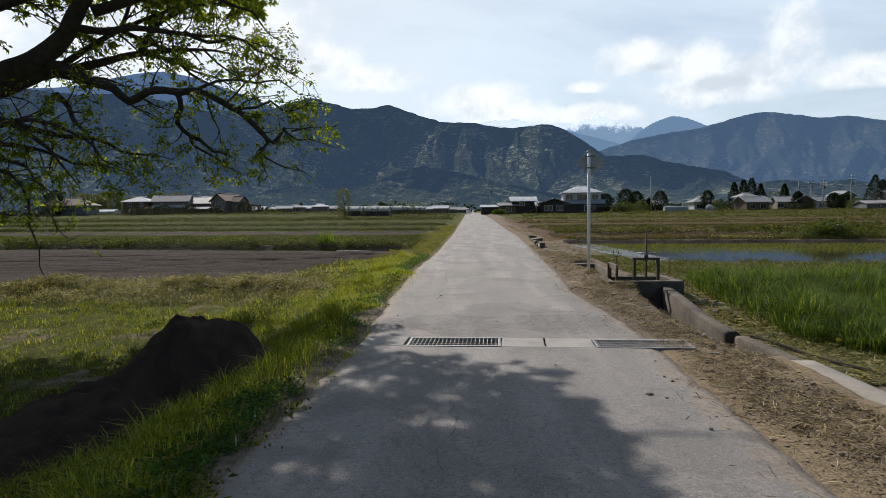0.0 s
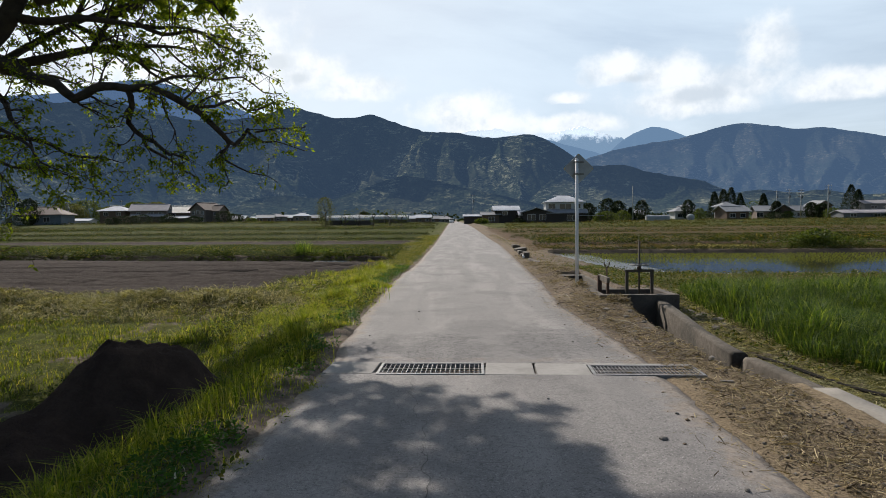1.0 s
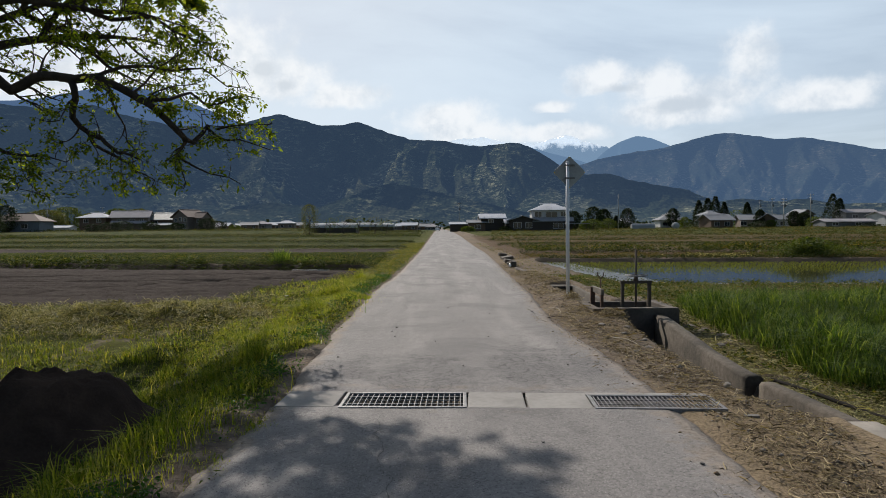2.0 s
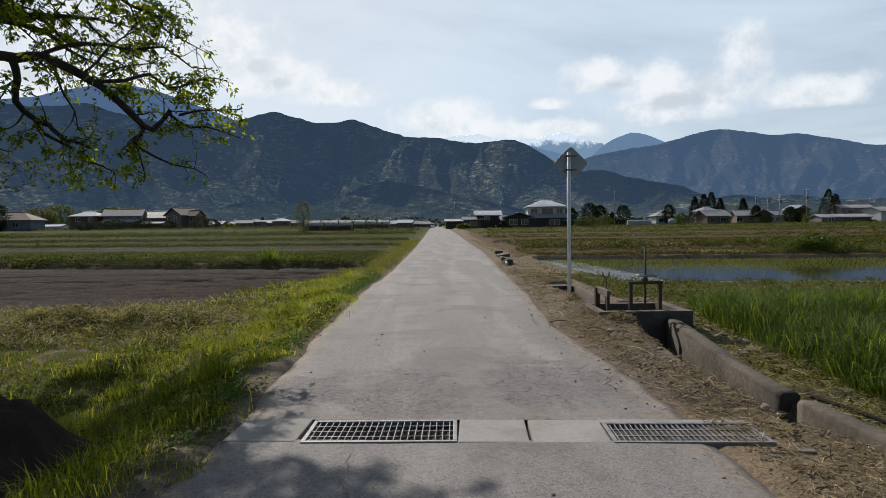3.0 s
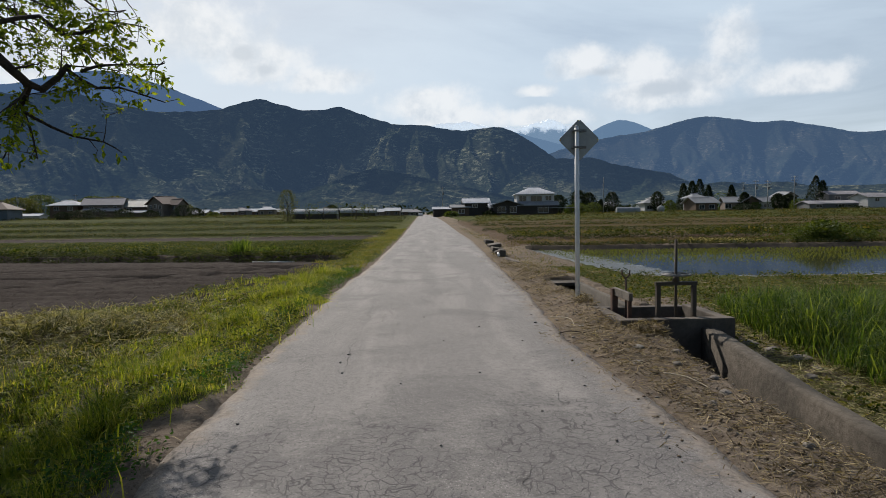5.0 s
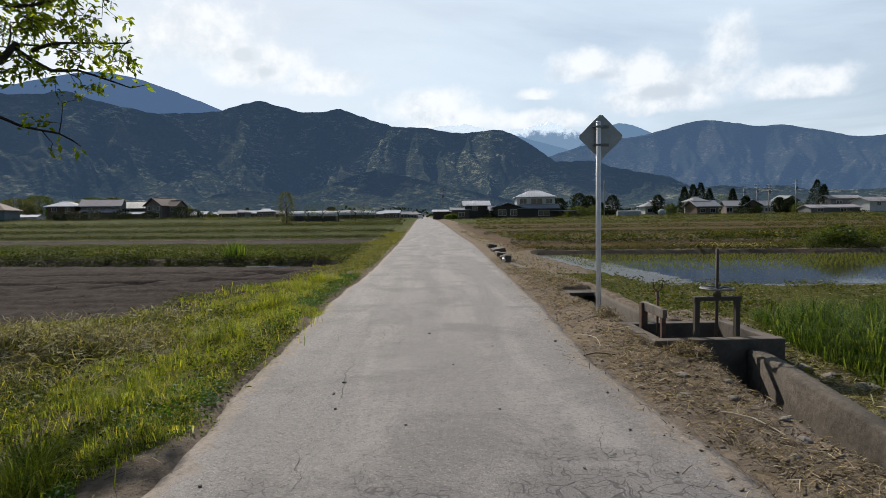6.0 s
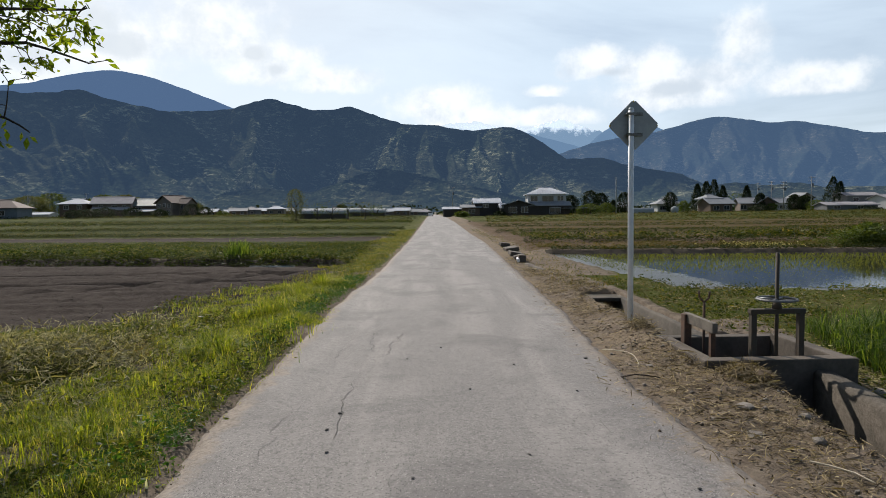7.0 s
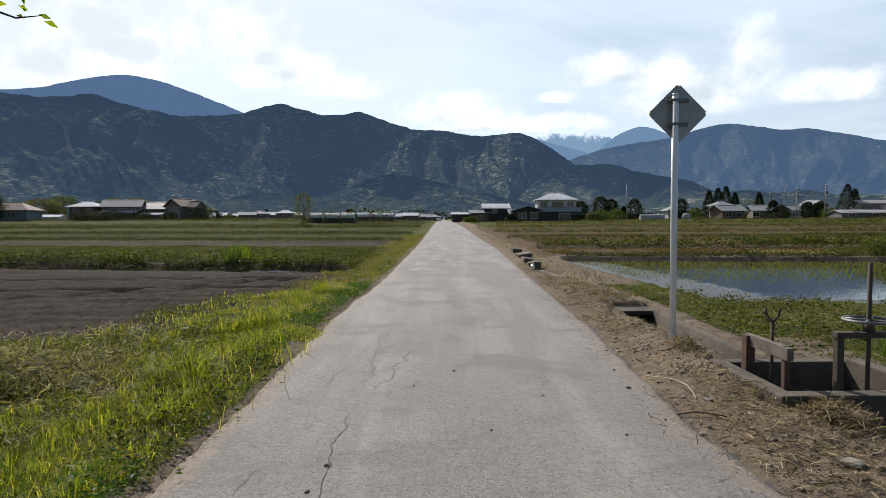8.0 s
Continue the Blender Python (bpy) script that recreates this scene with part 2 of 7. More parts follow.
def asphalt_material():
    m = Nodes("worn_asphalt")
    stone = m.node("ShaderNodeTexVoronoi")
    m.link(m.pos, stone.inputs["Vector"])
    stone.inputs["Scale"].default_value = 130
    chips = m.ramp(stone.outputs["Color"], [(0.0, (0.105, 0.099, 0.096)), (0.5, (0.180, 0.169, 0.161)), (1.0, (0.29, 0.275, 0.26))])
    fine = m.noise(150, 6, 0.7)
    col = m.mix(m.step(fine, 0.4, 0.7), chips, (0.145, 0.137, 0.131))
    # single larger stones, pale and dark
    big_stone = m.node("ShaderNodeTexVoronoi")
    m.link(m.pos, big_stone.inputs["Vector"])
    big_stone.inputs["Scale"].default_value = 95
    pick = m.node("ShaderNodeSeparateColor")
    m.link(big_stone.outputs["Color"], pick.inputs[0])
    seen = m.step(big_stone.outputs["Distance"], 0.42, 0.30)
    # long pale wheel tracks and blotches
    streak = m.noise(1.0, 6, 0.6, m.scaled(1.6, 0.16, 1), 0.4)
    col = m.mix(m.math("MULTIPLY", m.step(streak, 0.42, 0.66), 0.6), col, (0.275, 0.257, 0.241))
    blot = m.noise(0.9, 7, 0.65, dist=0.5)
    col = m.mix(m.math("MULTIPLY", m.step(blot, 0.47, 0.64), 0.6), col, (0.112, 0.105, 0.103))
    pit = m.noise(26, 5, 0.65)
    col = m.mix(m.math("MULTIPLY", m.step(pit, 0.52, 0.66), 0.5), col, (0.08, 0.074, 0.072))
    col = m.mix(m.math("MULTIPLY", seen, m.step(pick.outputs[0], 0.84, 0.88)), col, (0.32, 0.305, 0.29))
    col = m.mix(m.math("MULTIPLY", seen, m.step(pick.outputs[0], 0.22, 0.18)), col, (0.045, 0.042, 0.042))
    dust = m.math("ADD", m.attr("edge"), m.math("MULTIPLY", m.math("SUBTRACT", m.noise(4, 7, 0.7), 0.5), 1.5))
    soil = m.mix(m.step(m.noise(30, 6, 0.7), 0.4, 0.65), (0.25, 0.205, 0.16), (0.12, 0.096, 0.072))
    col = m.mix(m.math("MULTIPLY", m.step(dust, 0.55, 0.95), 0.75), col, soil)
    # fine net of cracks where the surface is tired
    warp = m.node("ShaderNodeTexVoronoi")
    warp.feature = "DISTANCE_TO_EDGE"
    warp.inputs["Scale"].default_value = 11
    jit = m.node("ShaderNodeVectorMath")
    jit.operation = "MULTIPLY_ADD"
    nz = m.node("ShaderNodeTexNoise")
    m.link(m.pos, nz.inputs["Vector"])
    nz.inputs["Scale"].default_value = 4.0
    m.link(nz.outputs["Color"], jit.inputs[0])
    jit.inputs[1].default_value = (0.35, 0.35, 0)
    m.link(m.pos, jit.inputs[2])
    m.link(jit.outputs[0], warp.inputs["Vector"])
    tired = m.step(m.math("ADD", m.attr("tired"), m.math("MULTIPLY", m.math("SUBTRACT", m.noise(2.2, 6, 0.65), 0.5), 2.2)), 0.35, 0.75)
    crack = m.math("MULTIPLY", m.step(warp.outputs["Distance"], 0.045, 0.012), tired)
    col = m.mix(m.math("MULTIPLY", tired, 0.38), col, (0.085, 0.08, 0.082))
    col = m.mix(m.math("MULTIPLY", crack, 0.7), col, (0.045, 0.043, 0.042))
    h = m.math("SUBTRACT", m.math("ADD", m.math("MULTIPLY", stone.outputs["Distance"], -0.6), m.math("MULTIPLY", blot, 0.3)), crack)
    m.principled(col, 0.82, 0, m.bump(h, 0.55, 0.008), 0.35)
    return m.mat


def mountain_material(name, base, pale, haze_glow, haze_glow_k, snow=0.0):
    """Distant forest: dark conifers, olive broadleaf stands, pale spring trees in drifts; haze is put on as a blue
    glow.
    """
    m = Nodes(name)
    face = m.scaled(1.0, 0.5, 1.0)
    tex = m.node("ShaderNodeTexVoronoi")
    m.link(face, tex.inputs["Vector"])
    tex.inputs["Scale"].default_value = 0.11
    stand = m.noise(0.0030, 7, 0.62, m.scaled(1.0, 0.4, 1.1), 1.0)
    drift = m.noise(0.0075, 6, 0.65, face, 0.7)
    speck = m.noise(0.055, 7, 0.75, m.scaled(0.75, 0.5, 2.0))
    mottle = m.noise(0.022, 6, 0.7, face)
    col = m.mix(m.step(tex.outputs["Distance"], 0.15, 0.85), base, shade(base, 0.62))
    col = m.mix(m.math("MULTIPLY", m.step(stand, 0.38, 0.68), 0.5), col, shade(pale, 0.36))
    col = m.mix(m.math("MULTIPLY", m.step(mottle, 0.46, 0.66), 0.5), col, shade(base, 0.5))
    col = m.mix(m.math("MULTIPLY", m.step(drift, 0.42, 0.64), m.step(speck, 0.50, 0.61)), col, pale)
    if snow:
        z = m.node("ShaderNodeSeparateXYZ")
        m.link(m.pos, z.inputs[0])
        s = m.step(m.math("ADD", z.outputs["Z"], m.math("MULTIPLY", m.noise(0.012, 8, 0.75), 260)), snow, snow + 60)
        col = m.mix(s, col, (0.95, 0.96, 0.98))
        # snow gets a paler glow of its own, standing in for sunlit brightness
        haze_glow = m.mix(s, haze_glow, (0.66, 0.74, 0.82))
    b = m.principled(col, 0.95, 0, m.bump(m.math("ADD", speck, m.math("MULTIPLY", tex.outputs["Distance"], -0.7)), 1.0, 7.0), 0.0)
    # the slope itself emits this blue in place of haze before it
    m.put(b.inputs["Emission Color"], (*haze_glow, 1) if isinstance(haze_glow, tuple) else haze_glow)
    b.inputs["Emission Strength"].default_value = haze_glow_k
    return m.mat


GROUND = ground_material()
ASPHALT = asphalt_material()
CONCRETE = surface("aged_concrete", (0.20, 0.185, 0.165), (0.115, 0.105, 0.09), 5.0, 0.88, bump=0.5, depth=0.006)
CONCRETE_WET = surface("mossy_damp_concrete", (0.105, 0.09, 0.072), (0.045, 0.039, 0.031), 4.0, 0.9, bump=0.5, depth=0.01)
WALL_STAIN = surface("stained_mossy_wall", (0.125, 0.105, 0.082), (0.040, 0.034, 0.025), 3.0, 0.92, bump=0.8, depth=0.014, wear=0.55)
PALE = surface("pale_worn_concrete", (0.25, 0.23, 0.20), (0.16, 0.145, 0.125), 4.0, 0.9, bump=0.4, depth=0.006)
CONCRETE_MID = surface("stained_concrete", (0.12, 0.10, 0.08), (0.058, 0.048, 0.038), 5.0, 0.9, bump=0.5, depth=0.006)
SLAB = surface("pale_concrete_slab", (0.29, 0.275, 0.255), (0.21, 0.20, 0.185), 4.0, 0.9, bump=0.4, depth=0.003)
STEEL_GALV = surface("galvanised_steel", (0.24, 0.24, 0.24), (0.13, 0.127, 0.122), 20, 0.6, 0.4, bump=0.1)
STEEL_DARK = surface("weathered_dark_steel", (0.068, 0.062, 0.052), (0.085, 0.062, 0.044), 14, 0.8, 0.2, bump=0.4, depth=0.003)
RUST = surface("rusty_iron", (0.13, 0.075, 0.05), (0.06, 0.045, 0.04), 18, 0.85, 0.2, bump=0.5, depth=0.003)
POLE_WHITE = surface("white_coated_steel", (0.74, 0.76, 0.78), (0.62, 0.63, 0.65), 6, 0.45, 0.0, bump=0.05, wear=0.15)
SIGN_BACK = surface("grey_aluminium_sheet", (0.33, 0.35, 0.36), (0.26, 0.275, 0.285), 6, 0.55, 0.4, bump=0.1, wear=0.2)
SIGN_FACE = surface("yellow_sign_face", (0.75, 0.52, 0.04), (0.65, 0.45, 0.04), 4, 0.5, wear=0.1)
WOOD_GREY = surface("weathered_grey_wood", (0.17, 0.15, 0.125), (0.09, 0.078, 0.065), 12, 0.9, bump=0.5, depth=0.004)
BARK = surface("dark_fissured_bark", (0.075, 0.058, 0.045), (0.035, 0.028, 0.024), 12, 0.95, bump=1.0, depth=0.03)
TWIG = surface("dark_twig_bark", (0.07, 0.052, 0.038), (0.04, 0.03, 0.024), 20, 0.9, bump=0.5)
SOIL = surface("dark_heaped_earth", (0.075, 0.052, 0.040), (0.045, 0.032, 0.026), 7, 0.95, bump=1.0, depth=0.04, spec=0.05)
CLOD = surface("field_clods", (0.105, 0.087, 0.075), (0.07, 0.057, 0.049), 9, 0.95, bump=0.8, depth=0.02, spec=0.04)
DIRT = surface("crumbled_dirt", (0.20, 0.155, 0.112), (0.10, 0.076, 0.056), 9, 0.95, bump=0.8, depth=0.01, spec=0.04)
STONE = surface("field_stone", (0.235, 0.21, 0.18), (0.12, 0.105, 0.088), 10, 0.85, bump=0.5, depth=0.01)
PEBBLE = surface("dark_pebble", (0.10, 0.093, 0.085), (0.16, 0.145, 0.13), 20, 0.85)
PLASTIC_WHITE = surface("white_plastic", (0.78, 0.78, 0.77), (0.65, 0.65, 0.63), 5, 0.5, wear=0.1)
LEAF = foliage("young_green_leaves", [(0.0, (0.055, 0.10, 0.012)), (0.5, (0.15, 0.205, 0.020)), (1.0, (0.29, 0.34, 0.042))], 0.60, 0.2)
GRASS = foliage("verge_grass", [(0.0, (0.045, 0.085, 0.009)), (0.35, (0.155, 0.20, 0.018)), (0.8, (0.28, 0.31, 0.038)), (1.0, (0.46, 0.40, 0.13))], 0.55, 0.24, patch_scale=1.6)
GRASS_TALL = foliage("tall_reed_grass", [(0.0, (0.020, 0.048, 0.010)), (0.6, (0.085, 0.14, 0.026)), (1.0, (0.21, 0.26, 0.065))], 0.45, 0.4, patch_scale=1.6)
MEADOW = foliage("meadow_turf", [(0.0, (0.04, 0.07, 0.009)), (0.5, (0.14, 0.175, 0.02)), (0.85, (0.22, 0.235, 0.035)), (1.0, (0.40, 0.34, 0.12))], 0.5, 0.35, patch_scale=0.9)
GRASS_DRY = foliage("sparse_turf", [(0.0, (0.055, 0.08, 0.011)), (0.5, (0.15, 0.16, 0.026)), (1.0, (0.31, 0.26, 0.09))], 0.40, 0.5, patch_scale=1.0)
CROP = foliage("field_greens", [(0.0, (0.010, 0.022, 0.004)), (0.4, (0.032, 0.054, 0.008)), (0.8, (0.085, 0.108, 0.018)), (1.0, (0.18, 0.16, 0.055))], 0.42, 0.5, patch_scale=0.3)
BEAN = foliage("broad_green_crop", [(0.0, (0.014, 0.026, 0.006)), (0.5, (0.056, 0.075, 0.015)), (0.8, (0.12, 0.125, 0.03)), (1.0, (0.19, 0.13, 0.055))], 0.42, 0.5, patch_scale=0.5)
CROP_SHADE = foliage("shadow_dark_edge_weeds", [(0.0, (0.015, 0.026, 0.007)), (1.0, (0.05, 0.062, 0.015))], 0.25, 0.3)
CROP_PALE = foliage("yellow_green_strip", [(0.0, (0.022, 0.034, 0.007)), (0.5, (0.066, 0.08, 0.014)), (1.0, (0.16, 0.14, 0.042))], 0.32, 0.45, patch_scale=0.2)
CROP_FAR = foliage("mixed_field_growth", [(0.0, (0.028, 0.044, 0.009)), (0.45, (0.07, 0.084, 0.017)), (0.75, (0.12, 0.098, 0.03)), (1.0, (0.20, 0.125, 0.06))], 0.35, 0.75, patch_scale=0.2)
CROP_BROWN = foliage("faded_stubble", [(0.0, (0.05, 0.046, 0.02)), (0.4, (0.10, 0.086, 0.034)), (0.7, (0.16, 0.115, 0.05)), (1.0, (0.085, 0.10, 0.022))], 0.35, 0.6, patch_scale=0.12)
GRASS_MIX = foliage("weedy_bank_turf", [(0.0, (0.045, 0.058, 0.013)), (0.45, (0.105, 0.108, 0.024)), (0.7, (0.17, 0.13, 0.05)), (1.0, (0.27, 0.20, 0.095))], 0.35, 0.5, patch_scale=1.2)
WEED = foliage("dark_clover", [(0.0, (0.025, 0.07, 0.014)), (1.0, (0.07, 0.14, 0.025))], 0.35, 0.2)
WEED_MIX = foliage("low_leafy_weeds", [(0.0, (0.022, 0.04, 0.009)), (0.6, (0.07, 0.09, 0.017)), (1.0, (0.17, 0.14, 0.045))], 0.38, 0.5, patch_scale=1.5)
FLOWER = foliage("white_clover_heads", [(0.0, (0.5, 0.5, 0.45)), (1.0, (0.7, 0.7, 0.65))], 0.2, 0.0)
SEEDLING = foliage("rice_seedlings", [(0.0, (0.085, 0.11, 0.016)), (1.0, (0.17, 0.185, 0.035))], 0.4, 0.3)
STRAW = foliage("dry_cut_straw", [(0.0, (0.045, 0.033, 0.02)), (0.5, (0.15, 0.115, 0.062)), (0.8, (0.29, 0.225, 0.12)), (1.0, (0.50, 0.42, 0.26))], 0.15, 0.3, 0.7, 1.5)
HAY = foliage("cut_hay", [(0.0, (0.04, 0.045, 0.015)), (0.45, (0.16, 0.155, 0.06)), (1.0, (0.50, 0.46, 0.25))], 0.28, 0.35, 0.7, 1.5)
CONIFER = foliage("dark_conifer_needles", [(0.0, (0.012, 0.022, 0.010)), (1.0, (0.030, 0.045, 0.016))], 0.15, 0.3)
BROADLEAF = foliage("broadleaf_green", [(0.0, (0.04, 0.065, 0.016)), (1.0, (0.11, 0.14, 0.03))], 0.3, 0.3)
BLOSSOM_TREE = foliage("sparse_young_leaves", [(0.0, (0.05, 0.062, 0.028)), (1.0, (0.12, 0.125, 0.06))], 0.35, 0.2)


def water_material():
    m = Nodes("shallow_paddy_water")
    rip = m.noise(9, 4, 0.5, m.scaled(1.0, 2.6, 1))
    calm = m.math("ADD", m.attr("ruffle"), m.math("MULTIPLY", m.math("SUBTRACT", m.noise(0.9, 5, 0.6, m.scaled(0.5, 1.5, 1)), 0.5), 0.9))
    ruff = m.step(calm, 0.35, 0.75)
    chop = m.math("MULTIPLY", m.noise(38, 5, 0.6), ruff)
    b = m.bump(m.math("ADD", m.math("MULTIPLY", rip, 0.10), m.math("MULTIPLY", chop, 1.2)), 0.9, 0.006)
    m.principled((0.030, 0.028, 0.020), m.math("ADD", m.math("MULTIPLY", ruff, 0.26), 0.03), 0, b, 0.5, IOR=1.33)
    return m.mat


def glass_material():
    m = Nodes("dark_window_glass")
    m.principled((0.02, 0.024, 0.03), 0.05, 0, None, 0.6)
    return m.mat


WATER, GLASS = water_material(), glass_material()


# ---- building helpers ----
def mesh_np(name, verts, faces):
    """A mesh from a vertex array and a face array with one count of corners."""
    verts, faces = np.asarray(verts, dtype=np.float32), np.asarray(faces, dtype=np.int32)
    me = bpy.data.meshes.new(name)
    n, k = faces.shape
    me.vertices.add(len(verts))
    me.vertices.foreach_set("co", verts.ravel())
    me.loops.add(n * k)
    me.loops.foreach_set("vertex_index", faces.ravel())
    me.polygons.add(n)
    me.polygons.foreach_set("loop_start", np.arange(0, n * k, k, dtype=np.int32))
    me.update(calc_edges=True)
    return me


def smooth(me):
    me.polygons.foreach_set("use_smooth", np.ones(len(me.polygons), dtype=bool))
    return me


def part(name, data, material, parent=None, label=""):
    """Links a bmesh or a mesh as one mesh object, under a thing or a part."""
    if isinstance(data, bmesh.types.BMesh):
        me = bpy.data.meshes.new(name)
        data.to_mesh(me)
        data.free()
        data = me
    if material and not data.materials:
        data.materials.append(material)
    ob = new(name, data)
    ob.parent = parent
    return tagged(ob, label)


def thing(name, label, category, at=(0, 0, 0), rz=0.0, group="", kind=""):
    ob = new(name)
    ob.empty_display_size = 0.1
    ob.matrix_world = pose(*at, 0, 0, rz)
    return tagged(ob, label, category, group, kind)


def box(sx, sy, sz, at=(0, 0, 0), bevel=0.0, bm=None, turn=None):
    """A box of that size, its middle at that place, with worn edges."""
    own = bmesh.new()
    bmesh.ops.create_cube(own, size=1.0, matrix=Matrix.Diagonal((sx, sy, sz, 1)))
    if bevel:
        bmesh.ops.bevel(own, geom=own.edges[:], offset=bevel, segments=2, affect="EDGES", profile=0.6)
    m = Matrix.Translation(at) @ (turn or Matrix.Identity(4))
    bmesh.ops.transform(own, matrix=m, verts=own.verts)
    if bm is None:
        return own
    me = bpy.data.meshes.new("tmp")
    own.to_mesh(me)
    own.free()
    bm.from_mesh(me)
    bpy.data.meshes.remove(me)
    return bm


def rod(a, b, r, r2=None, sides=10, bm=None):
    """A round bar from a to b."""
    a, b = Vector(a), Vector(b)
    own = bmesh.new()
    bmesh.ops.create_cone(own, cap_ends=True, segments=sides, radius1=r, radius2=r if r2 is None else r2, depth=(b - a).length)
    q = (b - a).to_track_quat("Z", "Y").to_matrix().to_4x4()
    bmesh.ops.transform(own, matrix=Matrix.Translation((a + b) / 2) @ q, verts=own.verts)
    for f in own.faces:
        f.smooth = len(f.verts) == 4
    if bm is None:
        return own
    me = bpy.data.meshes.new("tmp")
    own.to_mesh(me)
    own.free()
    bm.from_mesh(me)
    bpy.data.meshes.remove(me)
    return bm


def hash2(ix, iy, seed):
    v = np.sin(ix * 127.1 + iy * 311.7 + seed * 74.7) * 43758.5453
    return v - np.floor(v)


def vnoise(x, y, seed=0):
    """Smooth value noise, 0 to 1."""
    x, y = np.asarray(x, dtype=np.float64), np.asarray(y, dtype=np.float64)
    ix, iy = np.floor(x), np.floor(y)
    fx, fy = x - ix, y - iy
    fx, fy = fx * fx * (3 - 2 * fx), fy * fy * (3 - 2 * fy)
    a, b = hash2(ix, iy, seed), hash2(ix + 1, iy, seed)
    c, d = hash2(ix, iy + 1, seed), hash2(ix + 1, iy + 1, seed)
    return (a * (1 - fx) + b * fx) * (1 - fy) + (c * (1 - fx) + d * fx) * fy


def fbm(x, y, seed=0, octaves=4):
    s, k, t = 0.0, 1.0, 0.0
    for i in range(octaves):
        s, t = s + k * vnoise(x * 2 ** i, y * 2 ** i, seed + i * 7), t + k
        k *= 0.5
    return s / t


def sstep(v, lo, hi):
    u = np.clip((np.asarray(v, dtype=np.float64) - lo) / (hi - lo), 0, 1)
    return u * u * (3 - 2 * u)


rng = np.random.default_rng(7)

# ---- the lie of the land ----
def road_left(y):
    y = np.asarray(y, dtype=np.float64)
    line = np.interp(y, [2.9, 3.6, 4.8, 6.9, 9.5, 10.1, 11.3, 13, 17, 22, 37, 97], [-1.30, -1.26, -1.18, -1.10, -1.18, -1.27, -1.24, -1.25, -1.24, -1.06, -1.0, -1.03])
    return line + 0.12 * (fbm(y * 0.9, 3.3, 5, 3) - 0.5) + 0.10 * (fbm(y * 4.1, 0.5, 9, 4) - 0.5)


def road_right(y):
    y = np.asarray(y, dtype=np.float64)
    line = np.interp(y, [3.2, 6, 7.9, 10, 10.9, 13, 15, 16.7, 22, 36, 94], [2.02, 2.12, 2.18, 2.05, 2.02, 2.12, 2.26, 2.28, 2.48, 2.95, 3.45])
    return line + 0.06 * (fbm(y * 1.1, 8.3, 15, 3) - 0.5) + 0.08 * (fbm(y * 4.4, 1.5, 19, 4) - 0.5)


def bare_rim(y):
    """Width of bare dirt between the asphalt and the first grass on the left."""
    y = np.asarray(y, dtype=np.float64)
    return 0.85 * np.clip(fbm(y * 0.8, 4.4, 25, 4) - 0.42, 0, 1) + 0.45 * np.exp(-((y - 8.4) / 0.55) ** 2) + 0.25 * np.exp(-((y - 9.9) / 0.25) ** 2)


def creep(y):
    """How far the grass grows out over the asphalt's edge."""
    y = np.asarray(y, dtype=np.float64)
    return 1.1 * np.clip(fbm(y * 1.5, 9.1, 27, 4) - 0.5, 0, 1) * (1 - np.exp(-((y - 8.4) / 0.7) ** 2))


CHANNEL_Y = [-4.0, 6.0, 7.8, 8.3, 9.35, 10.8, 11.3]
CHANNEL_X = [3.72, 3.62, 3.56, 3.51, 3.56, 3.66, 3.72]
WALL_TOP = [-0.20, -0.18, -0.16, -0.15, -0.07, 0.03, 0.05]
BOX = (2.73, 4.12, 11.28, 12.62)          # the sluice chamber: x from, x to, y from, y to
REAR = (2.96, 3.32, 12.62, 16.2)          # the channel behind it
WATER_Z = -0.05


def rise(y):
    return 0.006 * np.clip(y - 50, 0, 110) + 0.004 * np.clip(y - 500, 0, 4000)


def left_level(y):
    return np.interp(y, [2, 6, 10, 15, 20], [-0.52, -0.48, -0.30, -0.07, -0.07])


def right_level(y):
    return np.interp(y, [5, 9, 11, 13, 15, 17], [-0.30, -0.27, -0.17, -0.02, 0.02, 0.0])


def left_rows(x, y):
    """The field coordinate on the left: strips run slightly askew to the road."""
    return y + 0.20 * (x + 5) * sstep(y, 18, 26)


def plow_edge(x):
    """Where the ploughed field begins, nearer to the start of the walk away from the road."""
    return np.clip(15.55 + 0.36 * (np.asarray(x) + 3), 14.2, 16.2)


def pond_depth(x, y):
    near = 17.35 - 0.14 * (x - 5.3) + 0.9 * np.exp(-((x - 4.9) / 0.4) ** 2) + 0.25 * (fbm(x * 0.7, y * 0.7, 31) - 0.5)
    far = 28.0 - 0.13 * (x - 4.5)
    side = 4.45 + 0.062 * np.clip(27.8 - y, 0, 11) + 0.2 * (fbm(y * 0.8, 2.2, 33) - 0.5)
    return np.minimum(np.minimum(sstep(y, near - 0.1, near + 0.35), sstep(-y, -far - 0.05, -far + 0.25)), sstep(x, side - 0.1, side + 0.35))


def channel_mask(x, y):
    """1 inside the water channel and the chamber, 0 outside."""
    xr = np.interp(y, CHANNEL_Y, CHANNEL_X)
    ahead = (y < 11.42) * sstep(y, 6.4, 6.9) * sstep(x, xr - 0.62, xr - 0.36) * (1 - sstep(x, xr + 0.03, xr + 0.10))
    cham = (x > BOX[0] + 0.04) * (x < BOX[1] - 0.04) * (y > BOX[2] + 0.02) * (y < BOX[3] - 0.04)
    rear = (y > 12.5) * (y < REAR[3]) * sstep(x, REAR[0] - 0.12, REAR[0] + 0.02) * (1 - sstep(x, REAR[1] + 0.03, REAR[1] + 0.10))
    return np.maximum(np.maximum(ahead, cham), rear)


